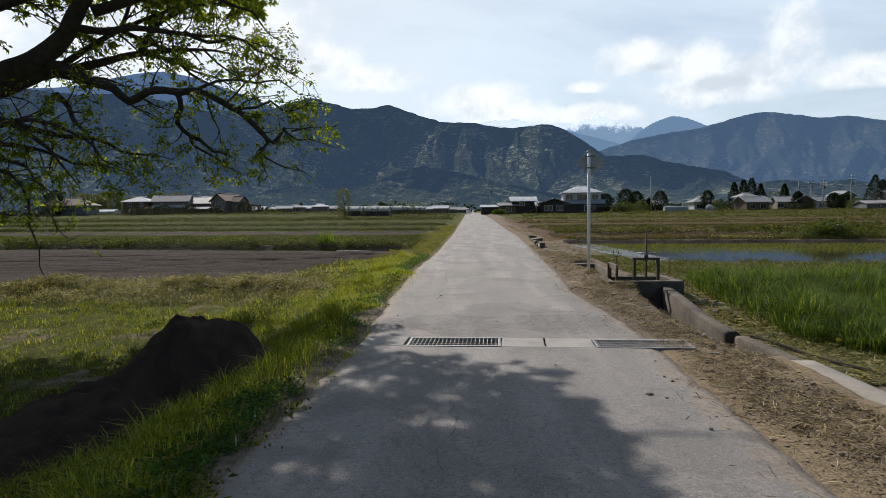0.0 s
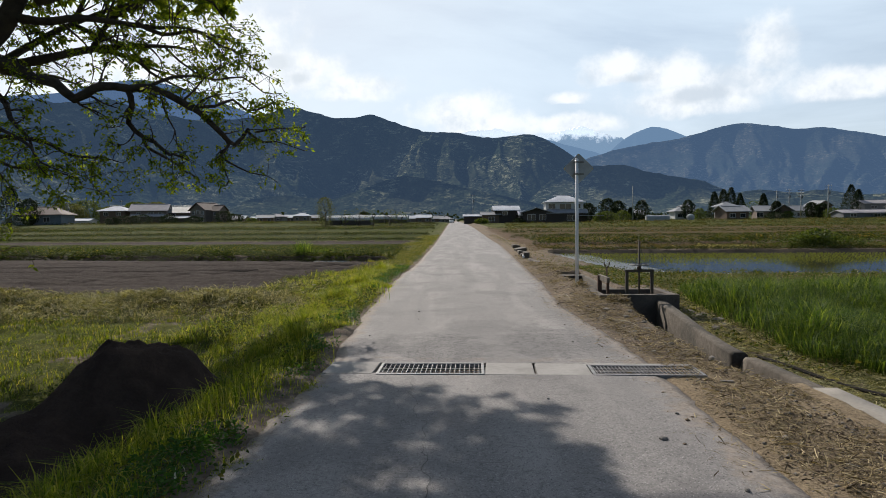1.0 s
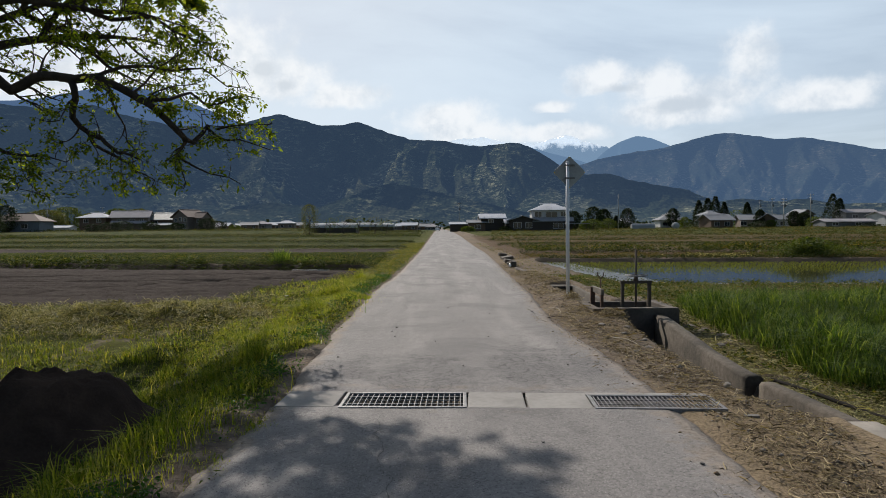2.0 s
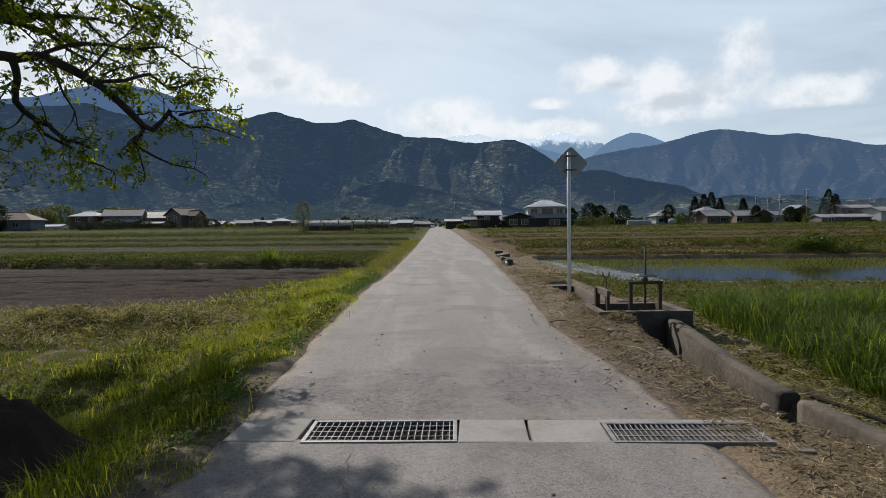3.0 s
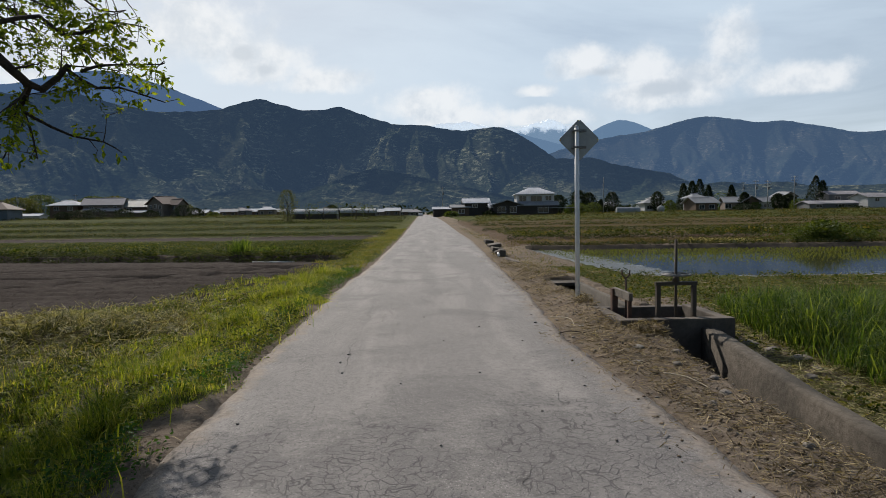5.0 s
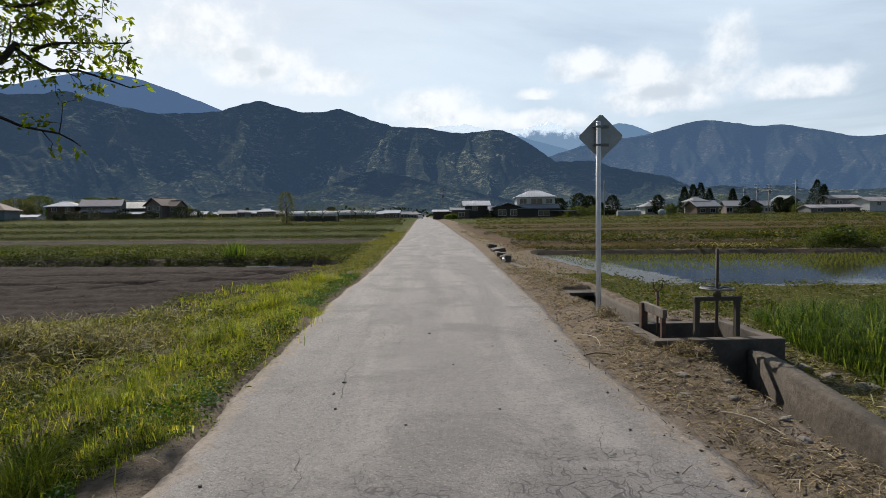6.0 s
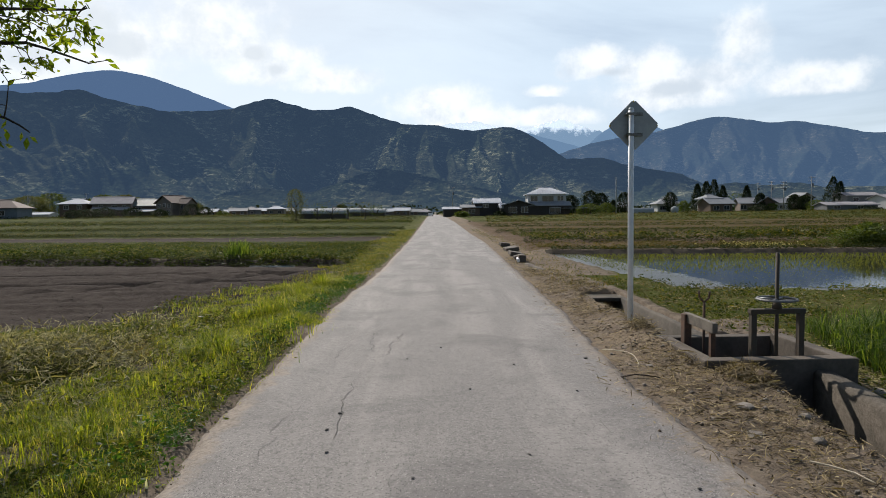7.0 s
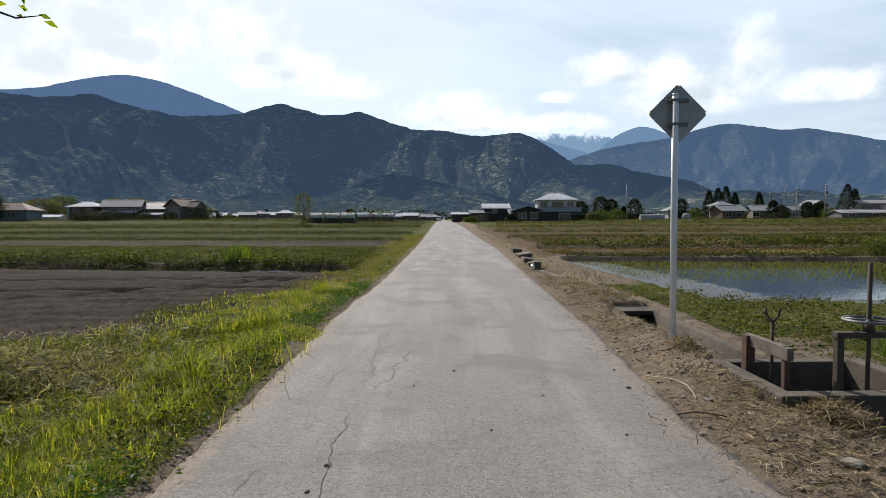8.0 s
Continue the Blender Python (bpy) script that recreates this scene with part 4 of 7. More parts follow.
for k in range(6):
    wheel.faces.new((prev[k], prev[(k + 1) % 6], first[(k + 1) % 6], first[k]))
wheel_ob = part("handwheel", wheel, STEEL_GALV, gate, "grey iron handwheel")
for i in range(4):
    a = math.pi / 4 + i * math.pi / 2
    part("spoke", rod((0, 0, 0.512), (R * math.cos(a), R * math.sin(a), 0.512), 0.010, None, 8), STEEL_GALV, wheel_ob)

small = thing("side_gate", "rusty side sluice with two posts and a weathered board", "sluice gate", (2.96, 11.9, 0.14))
part("post", box(0.075, 0.09, 0.68, (-0.02, 0.28, -0.06), 0.006), RUST, small, "thick rusty iron post")
part("post", box(0.045, 0.05, 0.68, (0.0, -0.26, -0.05), 0.004), RUST, small)
part("board", box(0.05, 0.66, 0.10, (-0.005, 0.0, 0.24), 0.006), WOOD_GREY, small, "weathered grey board")
part("lifting_rod", rod((0.06, 0.05, -0.4), (0.06, 0.05, 0.44), 0.014, None, 8), RUST, small)
grip = bmesh.new()
rod((0.06, 0.05, 0.43), (0.06, 0.005, 0.48), 0.010, None, 8, grip)
rod((0.06, 0.05, 0.43), (0.06, 0.095, 0.48), 0.010, None, 8, grip)
rod((0.06, 0.005, 0.48), (0.06, 0.0, 0.545), 0.010, None, 8, grip)
rod((0.06, 0.095, 0.48), (0.06, 0.10, 0.545), 0.010, None, 8, grip)
bmesh.ops.rotate(grip, verts=grip.verts, cent=(0.06, 0.05, 0.45), matrix=Matrix.Rotation(radians(60), 3, "Z"))
part("grip", grip, RUST, small)

# ---- road sign, seen from behind ----
SIGN_Y = 13.46
sign = thing("road_sign", "diamond road sign on a white steel pole, seen from behind", "road sign", (2.775, SIGN_Y, 0.06))
part("pole", rod((0, 0, -0.12), (0, 0, 2.66), 0.035, None, 18), POLE_WHITE, sign)
part("cap", rod((0, 0, 2.66), (0, 0, 2.685), 0.037, 0.027, 18), POLE_WHITE, sign)
S = 0.455
plate = box(S, 0.012, S, (0, 0, 0), 0.0)
bmesh.ops.bevel(plate, geom=[e for e in plate.edges if abs(e.verts[0].co.y - e.verts[1].co.y) > 0.005], offset=0.03, segments=4, affect="EDGES")
bmesh.ops.transform(plate, matrix=Matrix.Translation((0.05, 0.058, 2.48)) @ Matrix.Rotation(radians(45), 4, "Y"), verts=plate.verts)
plate_ob = part("plate", plate, SIGN_BACK, sign)
face = box(S - 0.02, 0.004, S - 0.02, (0, 0, 0), 0.0)
bmesh.ops.transform(face, matrix=Matrix.Translation((0.05, 0.069, 2.48)) @ Matrix.Rotation(radians(45), 4, "Y"), verts=face.verts)
part("face", face, SIGN_FACE, plate_ob)
for zz in (2.61, 2.36):
    clamp = bmesh.new()
    box(0.21 if zz > 2.5 else 0.20, 0.018, 0.030, (0.055, 0.042, zz), 0.003, clamp)
    box(0.10, 0.012, 0.030, (0, -0.034, zz), 0.003, clamp)
    box(0.014, 0.075, 0.030, (-0.046, 0.0, zz), 0.003, clamp)
    box(0.014, 0.075, 0.030, (0.046, 0.0, zz), 0.003, clamp)
    part("bracket", clamp, STEEL_GALV, sign)
    part("rail", box(0.20, 0.012, 0.008, (0.06, 0.047, zz + 0.022), 0.001), STEEL_GALV, sign)
    part("bolt", rod((-0.06, -0.045, zz), (-0.06, 0.05, zz), 0.007, None, 6), STEEL_GALV, sign)

# ---- the paddy's water ----
wx = np.concatenate([np.arange(4.1, 9, 0.25), growth(0.3, 8.75, 90, 1.2)])
wy = np.arange(13.0, 29.5, 0.25)
ax, ay = np.meshgrid(wx, wy)
idx = np.arange(len(wx) * len(wy)).reshape(len(wy), len(wx))
quads = np.stack([idx[:-1, :-1], idx[:-1, 1:], idx[1:, 1:], idx[1:, :-1]], axis=-1)
inside = pond_depth(ax, ay) > 0.02
hit_any = inside[:-1, :-1] | inside[:-1, 1:] | inside[1:, 1:] | inside[1:, :-1]
water = part("water", mesh_np("water", np.stack([ax, ay, np.full_like(ax, WATER_Z)], axis=-1).reshape(-1, 3), quads[hit_any].reshape(-1, 4)), WATER)
point_value(water.data, "ruffle", np.maximum(1 - sstep(ax - 4.45 - 0.062 * np.clip(27.8 - ay, 0, 11), 0.8, 2.0), 1 - sstep(ay - 17.35 + 0.14 * (ax - 5.3), 0.2, 1.1)) * 0.9)
tagged(water, "still shallow water of a flooded rice paddy", "water", kind="structure")


# ---- mountains ----
def range_of_hills(name, label, bearings, elevations, r_foot, r_crest, n_az, n_r, mat, seed, spur=0.9, hump=5.0):
    az = np.linspace(bearings[0], bearings[-1], n_az)
    el = np.interp(az, bearings, elevations)
    k = np.ones(9) / 9
    el = np.convolve(np.pad(el, 4, mode="edge"), k, mode="valid") + 0.10 * (fbm(az * 1.5, 0.3, seed, 5) - 0.5)
    crest = r_crest * np.tan(np.radians(el))
    s = np.concatenate([np.linspace(0, 1, n_r), [1.04, 1.12, 1.3]])
    fall = np.concatenate([np.ones(n_r), [0.97, 0.85, 0.4]])
    A, Sg = np.meshgrid(az, s, indexing="ij")
    rad = r_foot + (r_crest - r_foot) * Sg
    u = np.radians(A) * r_crest / 420.0
    Sc = np.clip(Sg, 0.0, 1.0)
    wob = u + 0.7 * (fbm(u * 0.6, Sg * 1.4, seed + 5) - 0.5)
    v1 = np.abs(2 * fbm(wob * 0.9, Sg * 0.7 + 3, seed + 1, 3) - 1) * 1.6
    v2 = np.abs(2 * fbm(wob * 3.4 + 0.8 * Sg, Sg * 1.5, seed + 2, 4) - 1) * 1.6
    v3 = fbm(wob * 11 + 1.5 * Sg, Sg * 6.0, seed + 3, 4)
    cut_in = spur * (1.35 * v1 + 0.85 * v2 + 0.25 * v3) * np.power(1 - Sc, 0.66) * np.clip(Sc * 5, 0, 1)
    z = crest[:, None] * np.power(Sc, 0.92) * (0.10 + 0.90 * np.exp(-1.15 * cut_in)) * np.concatenate([np.ones(n_r), fall[n_r:]])
    z = z + hump * (fbm(np.radians(A) * r_crest / 20.0, z / 14.0, seed + 9, 2) - 0.5) * np.clip(Sc * 6, 0, 1) + 1.0
    X, Y = rad * np.sin(np.radians(A)), rad * np.cos(np.radians(A))
    idx = np.arange(A.size).reshape(A.shape)
    f = np.stack([idx[:-1, :-1], idx[1:, :-1], idx[1:, 1:], idx[:-1, 1:]], axis=-1).reshape(-1, 4)
    ob = part(name, smooth(mesh_np(name, np.stack([X, Y, z], axis=-1).reshape(-1, 3), f)), mat)
    return tagged(ob, label, "mountain", kind="structure")


# last colour and factor: blue glow painted in for haze, strongest on the farthest ranges
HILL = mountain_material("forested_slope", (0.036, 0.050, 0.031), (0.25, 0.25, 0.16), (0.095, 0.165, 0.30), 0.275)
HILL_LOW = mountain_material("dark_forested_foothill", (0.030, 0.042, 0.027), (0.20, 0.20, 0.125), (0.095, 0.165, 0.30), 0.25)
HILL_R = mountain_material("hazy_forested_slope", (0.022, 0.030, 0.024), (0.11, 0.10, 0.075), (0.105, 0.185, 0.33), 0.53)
HILL_L = mountain_material("haze_blue_far_slope", (0.022, 0.030, 0.028), (0.06, 0.064, 0.05), (0.115, 0.20, 0.37), 0.68)
HILL_B = mountain_material("haze_blue_slope", (0.02, 0.026, 0.028), (0.03, 0.035, 0.03), (0.15, 0.25, 0.40), 0.92)
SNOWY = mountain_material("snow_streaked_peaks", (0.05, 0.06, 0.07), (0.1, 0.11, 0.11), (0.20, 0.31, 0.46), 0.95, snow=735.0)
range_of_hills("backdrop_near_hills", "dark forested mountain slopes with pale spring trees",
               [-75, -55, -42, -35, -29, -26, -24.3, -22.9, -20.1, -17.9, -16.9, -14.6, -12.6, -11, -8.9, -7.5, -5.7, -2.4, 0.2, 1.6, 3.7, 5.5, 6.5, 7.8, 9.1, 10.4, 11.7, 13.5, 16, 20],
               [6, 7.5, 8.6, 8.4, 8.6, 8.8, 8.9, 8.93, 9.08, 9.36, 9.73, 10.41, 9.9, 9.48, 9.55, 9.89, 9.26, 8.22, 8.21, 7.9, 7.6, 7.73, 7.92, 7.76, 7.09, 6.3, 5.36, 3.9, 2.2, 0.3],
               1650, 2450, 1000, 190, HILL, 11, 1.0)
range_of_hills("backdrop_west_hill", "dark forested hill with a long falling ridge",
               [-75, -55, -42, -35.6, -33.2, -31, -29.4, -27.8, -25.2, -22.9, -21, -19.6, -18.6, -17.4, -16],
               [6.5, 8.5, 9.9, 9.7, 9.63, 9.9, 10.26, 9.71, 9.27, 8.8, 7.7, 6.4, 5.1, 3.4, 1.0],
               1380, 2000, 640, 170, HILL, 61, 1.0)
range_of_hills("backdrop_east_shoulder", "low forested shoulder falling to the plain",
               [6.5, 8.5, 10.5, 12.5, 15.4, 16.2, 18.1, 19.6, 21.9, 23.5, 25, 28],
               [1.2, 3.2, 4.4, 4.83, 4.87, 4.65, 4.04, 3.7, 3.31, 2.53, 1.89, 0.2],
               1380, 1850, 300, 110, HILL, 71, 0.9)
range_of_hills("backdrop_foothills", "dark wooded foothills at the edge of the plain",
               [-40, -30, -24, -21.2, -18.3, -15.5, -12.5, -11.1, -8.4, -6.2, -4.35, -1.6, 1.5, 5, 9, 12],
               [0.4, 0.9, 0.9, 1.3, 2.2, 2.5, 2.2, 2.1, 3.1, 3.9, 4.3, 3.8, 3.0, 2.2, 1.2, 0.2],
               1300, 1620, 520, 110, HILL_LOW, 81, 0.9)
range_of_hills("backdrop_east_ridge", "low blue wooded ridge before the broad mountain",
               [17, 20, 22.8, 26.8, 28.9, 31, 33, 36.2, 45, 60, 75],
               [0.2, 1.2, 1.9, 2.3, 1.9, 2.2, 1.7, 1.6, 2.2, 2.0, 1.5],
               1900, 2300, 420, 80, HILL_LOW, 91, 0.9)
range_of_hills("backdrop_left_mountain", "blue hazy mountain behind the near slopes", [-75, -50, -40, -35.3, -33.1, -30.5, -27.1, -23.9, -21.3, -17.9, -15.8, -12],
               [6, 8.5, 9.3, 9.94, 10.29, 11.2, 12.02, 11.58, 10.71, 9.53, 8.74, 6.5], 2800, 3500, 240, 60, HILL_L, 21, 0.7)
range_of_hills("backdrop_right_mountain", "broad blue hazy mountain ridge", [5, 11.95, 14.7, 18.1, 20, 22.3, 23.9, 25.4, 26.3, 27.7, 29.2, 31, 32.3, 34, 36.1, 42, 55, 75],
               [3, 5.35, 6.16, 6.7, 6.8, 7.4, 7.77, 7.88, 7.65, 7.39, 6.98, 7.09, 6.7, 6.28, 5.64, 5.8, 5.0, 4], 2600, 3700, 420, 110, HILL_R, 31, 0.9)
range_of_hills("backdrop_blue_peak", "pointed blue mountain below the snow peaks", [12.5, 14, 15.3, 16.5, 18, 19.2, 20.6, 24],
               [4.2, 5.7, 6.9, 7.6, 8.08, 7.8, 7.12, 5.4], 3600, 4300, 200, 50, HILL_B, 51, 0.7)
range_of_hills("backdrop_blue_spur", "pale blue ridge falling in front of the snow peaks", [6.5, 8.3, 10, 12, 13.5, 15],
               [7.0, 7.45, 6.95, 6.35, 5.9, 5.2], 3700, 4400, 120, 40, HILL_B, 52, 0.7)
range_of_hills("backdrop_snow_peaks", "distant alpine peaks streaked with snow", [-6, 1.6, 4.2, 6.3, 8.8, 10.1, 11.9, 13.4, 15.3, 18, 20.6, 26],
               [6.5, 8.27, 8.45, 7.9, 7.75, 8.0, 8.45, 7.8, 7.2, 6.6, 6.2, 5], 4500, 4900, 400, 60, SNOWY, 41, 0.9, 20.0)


# ---- the tree whose boughs hang over the verge ----
def tube(points, radii, sides=7):
    """A tapering limb through the points: vertices and faces."""
    P = [Vector(p) for p in points]
    dense, rad = [], []
    n = len(P)
    for i in range(n - 1):
        p0, p1, p2, p3 = P[max(i - 1, 0)], P[i], P[i + 1], P[min(i + 2, n - 1)]
        steps = max(2, int((p2 - p1).length / 0.16))
        for k in range(steps):
            t = k / steps
            dense.append(0.5 * ((2 * p1) + (p2 - p0) * t + (2 * p0 - 5 * p1 + 4 * p2 - p3) * t * t + (3 * p1 - p0 - 3 * p2 + p3) * t ** 3))
            rad.append(radii[i] * (1 - t) + radii[i + 1] * t)
    dense.append(P[-1])
    rad.append(radii[-1])
    v, f = [], []
    ref = Vector((0.13, 0.31, 0.94))
    for i, p in enumerate(dense):
        d = (dense[min(i + 1, len(dense) - 1)] - dense[max(i - 1, 0)]).normalized()
        a = d.cross(ref).normalized()
        b = d.cross(a)
        for k in range(sides):
            ang = 2 * math.pi * k / sides
            wob = 1 + 0.14 * math.sin(3 * ang + i * 0.7) if rad[i] > 0.03 else 1
            v.append(p + (a * math.cos(ang) + b * math.sin(ang)) * rad[i] * wob)
        if i:
            o = (i - 1) * sides
            for k in range(sides):
                f.append((o + k, o + (k + 1) % sides, o + sides + (k + 1) % sides, o + sides + k))
    return v, f, dense, rad


tree = thing("tree", "old broadleaf tree with young leaves on low dark boughs", "tree", (-9.3, 9.6, -0.5))
inv = Matrix.Translation((9.3, -9.6, 0.5))
BOUGHS = [
    ("trunk", [(-9.3, 9.6, -0.7), (-9.25, 9.65, 0.6), (-9.1, 9.75, 1.7), (-8.9, 9.8, 2.6)], [0.52, 0.42, 0.38, 0.34]),
    ("limb", [(-9.0, 9.8, 2.6), (-8.4, 9.95, 3.3), (-7.88, 10.05, 3.93), (-7.30, 10.10, 4.12), (-6.80, 10.10, 4.51), (-6.47, 10.15, 5.08), (-5.9, 10.4, 6.0), (-4.8, 10.8, 7.2)], [0.26, 0.22, 0.19, 0.18, 0.15, 0.12, 0.09, 0.04]),
    ("limb", [(-7.20, 10.10, 4.19), (-6.91, 10.10, 4.07), (-6.29, 10.05, 3.77), (-5.6, 10.0, 3.42), (-4.9, 9.85, 3.56), (-4.4, 9.9, 3.56), (-3.85, 10.05, 3.28), (-3.32, 9.98, 2.84), (-3.1, 10.5, 3.0), (-2.9, 10.64, 2.8), (-2.25, 10.7, 2.66)],
     [0.10, 0.085, 0.075, 0.07, 0.062, 0.056, 0.048, 0.04, 0.026, 0.017, 0.006]),
    ("limb", [(-4.85, 9.85, 3.55), (-4.67, 9.91, 3.28), (-4.66, 10.2, 2.85), (-4.4, 10.1, 2.72), (-4.08, 9.95, 2.55), (-4.0, 9.95, 2.40)], [0.055, 0.045, 0.035, 0.028, 0.02, 0.008]),
    ("limb", [(-4.66, 10.2, 2.85), (-4.62, 10.7, 2.62), (-4.53, 11.2, 2.42), (-4.4, 11.3, 2.1)], [0.03, 0.022, 0.014, 0.006]),
    ("limb", [(-3.33, 10.0, 2.84), (-3.49, 10.35, 2.57), (-3.1, 10.5, 2.3), (-2.68, 10.64, 2.14)], [0.03, 0.02, 0.012, 0.005]),
    ("limb", [(-3.49, 10.35, 2.57), (-3.5, 10.5, 2.35), (-3.55, 10.66, 2.09)], [0.018, 0.012, 0.005]),
    ("limb", [(-3.85, 10.05, 3.28), (-3.3, 10.4, 3.45), (-2.8, 10.5, 3.35), (-2.4, 10.7, 3.42)], [0.03, 0.02, 0.013, 0.005]),
    ("limb", [(-3.0, 10.55, 2.95), (-2.6, 10.5, 3.0), (-2.2, 10.6, 3.05)], [0.018, 0.01, 0.005]),
    ("limb", [(-8.9, 9.8, 2.6), (-8.6, 9.4, 4.5), (-7.8, 9.0, 6.0), (-6.5, 8.6, 7.6)], [0.26, 0.2, 0.14, 0.05]),
    ("limb", [(-6.3, 10.2, 5.0), (-5.0, 10.6, 5.6), (-3.6, 10.6, 6.0), (-2.3, 10.4, 6.1)], [0.1, 0.07, 0.045, 0.01]),
    ("limb", [(-5.6, 10.5, 6.2), (-4.2, 11.0, 7.0), (-2.6, 11.2, 7.2)], [0.07, 0.05, 0.015]),
    ("limb", [(-6.5, 10.15, 4.7), (-5.4, 9.9, 4.6), (-4.3, 10.1, 4.5), (-3.2, 10.2, 4.3)], [0.07, 0.05, 0.03, 0.006]),
    ("limb", [(-4.6, 10.0, 4.55), (-3.8, 10.3, 4.5), (-3.2, 10.5, 4.2), (-2.6, 10.6, 3.75)], [0.035, 0.025, 0.015, 0.005]),
    ("limb", [(-4.4, 9.9, 3.56), (-3.8, 10.3, 3.8), (-3.2, 10.6, 3.85), (-2.6, 10.7, 3.6)], [0.03, 0.022, 0.014, 0.005]),
    ("limb", [(-5.0, 10.6, 5.6), (-4.2, 10.3, 5.2), (-3.5, 10.2, 4.9), (-3.0, 10.2, 4.4)], [0.04, 0.03, 0.018, 0.005]),
    ("limb", [(-7.8, 9.0, 6.0), (-6.2, 8.6, 6.0), (-4.8, 8.4, 5.8), (-3.6, 8.3, 5.7)], [0.08, 0.06, 0.035, 0.01]),
    ("limb", [(-8.6, 9.4, 4.5), (-7.6, 7.6, 5.0), (-6.2, 6.2, 5.2), (-4.8, 5.4, 5.4)], [0.12, 0.09, 0.06, 0.02]),
    ("limb", [(-5.6, 10.5, 6.2), (-4.4, 9.6, 6.9), (-3.0, 9.0, 7.2), (-1.9, 8.7, 7.2)], [0.06, 0.045, 0.03, 0.01]),
    ("limb", [(-6.5, 8.6, 7.6), (-5.0, 8.0, 8.2), (-3.4, 7.6, 8.4)], [0.06, 0.04, 0.012]),
    ("limb", [(-7.8, 9.0, 6.0), (-6.8, 10.5, 7.2), (-5.8, 11.8, 7.8)], [0.07, 0.045, 0.012]),
    ("limb", [(-8.6, 9.4, 4.5), (-7.4, 10.8, 5.6), (-6.4, 12.0, 6.4)], [0.07, 0.045, 0.012]),
    ("limb", [(-7.6, 7.6, 5.0), (-6.4, 7.6, 5.9), (-5.2, 7.4, 6.4)], [0.06, 0.04, 0.012]),
    ("limb", [(-4.2, 11.0, 7.0), (-3.2, 11.8, 7.6), (-2.0, 12.2, 7.8)], [0.04, 0.03, 0.01]),
    ("limb", [(-8.6, 9.9, 3.4), (-7.8, 11.2, 4.2), (-6.6, 12.2, 4.8), (-5.5, 12.8, 5.0), (-4.8, 13.0, 4.9)], [0.12, 0.09, 0.06, 0.03, 0.01]),
    ("limb", [(-7.8, 11.2, 4.2), (-7.2, 12.6, 5.4), (-6.2, 13.6, 6.2), (-5.2, 14.0, 6.6)], [0.07, 0.05, 0.03, 0.01]),
    ("limb", [(-6.6, 12.2, 4.8), (-5.8, 12.6, 5.8), (-4.8, 12.9, 6.4), (-4.2, 12.9, 6.6)], [0.05, 0.04, 0.025, 0.01]),
    ("limb", [(-7.8, 11.2, 4.2), (-7.6, 12.6, 4.4), (-7.2, 13.4, 4.2)], [0.05, 0.03, 0.01]),
    ("limb", [(-7.2, 12.6, 5.4), (-7.6, 13.8, 6.4), (-7.4, 14.6, 7.0)], [0.05, 0.03, 0.01]),
    ("limb", [(-7.2, 12.6, 5.4), (-6.6, 13.6, 5.2), (-6.0, 14.4, 4.8), (-5.5, 14.7, 4.4)], [0.05, 0.035, 0.02, 0.006]),
    ("limb", [(-6.6, 12.2, 4.8), (-6.0, 13.2, 4.6), (-5.4, 13.9, 4.3)], [0.045, 0.03, 0.008]),
    ("limb", [(-5.5, 12.8, 5.0), (-4.9, 12.6, 4.5), (-4.3, 12.6, 4.2)], [0.025, 0.016, 0.006]),
    ("limb", [(-6.5, 8.6, 7.6), (-5.0, 9.4, 7.5), (-3.6, 10.4, 7.3), (-2.6, 11.6, 7.2)], [0.05, 0.045, 0.03, 0.01]),
    ("limb", [(-5.0, 9.4, 7.5), (-3.8, 8.8, 7.2), (-2.6, 8.6, 7.0)], [0.04, 0.03, 0.01]),
    ("limb", [(-3.6, 10.4, 7.3), (-2.8, 10.2, 7.1), (-2.1, 10.0, 7.0)], [0.03, 0.02, 0.01]),
    ("limb", [(-5.0, 9.4, 7.5), (-4.4, 11.0, 7.6), (-3.8, 12.6, 7.6), (-3.4, 13.6, 7.4)], [0.04, 0.03, 0.02, 0.01]),
    ("limb", [(-4.4, 11.0, 7.6), (-3.6, 11.6, 7.8), (-2.9, 12.6, 7.6)], [0.03, 0.02, 0.01]),
    ("limb", [(-9.0, 9.6, 3.6), (-9.8, 8.4, 4.8), (-10.2, 7.0, 6.0)], [0.15, 0.1, 0.03]),
    ("limb", [(-9.0, 9.8, 3.4), (-9.8, 11.2, 4.8), (-10.0, 12.4, 6.0)], [0.15, 0.1, 0.03]),
    ("limb", [(-8.4, 9.95, 3.0), (-7.5, 9.7, 3.05), (-6.7, 9.5, 2.6), (-6.2, 9.45, 2.0)], [0.07, 0.05, 0.03, 0.008]),
    ("limb", [(-7.5, 9.7, 3.05), (-6.6, 9.2, 3.0), (-5.7, 9.1, 2.6), (-5.2, 9.2, 2.2)], [0.045, 0.03, 0.02, 0.006]),
    ("limb", [(-8.4, 9.9, 2.9), (-7.6, 9.2, 2.4), (-6.9, 8.6, 1.9), (-6.3, 8.3, 1.5)], [0.06, 0.04, 0.022, 0.006]),
    ("limb", [(-8.5, 9.9, 3.0), (-7.7, 9.6, 2.7), (-7.0, 9.4, 2.3), (-6.5, 9.3, 1.85)], [0.06, 0.04, 0.025, 0.006]),
    ("limb", [(-7.7, 9.6, 2.7), (-6.9, 9.9, 2.55), (-6.1, 9.9, 2.35), (-5.4, 9.8, 2.05)], [0.04, 0.028, 0.018, 0.006]),
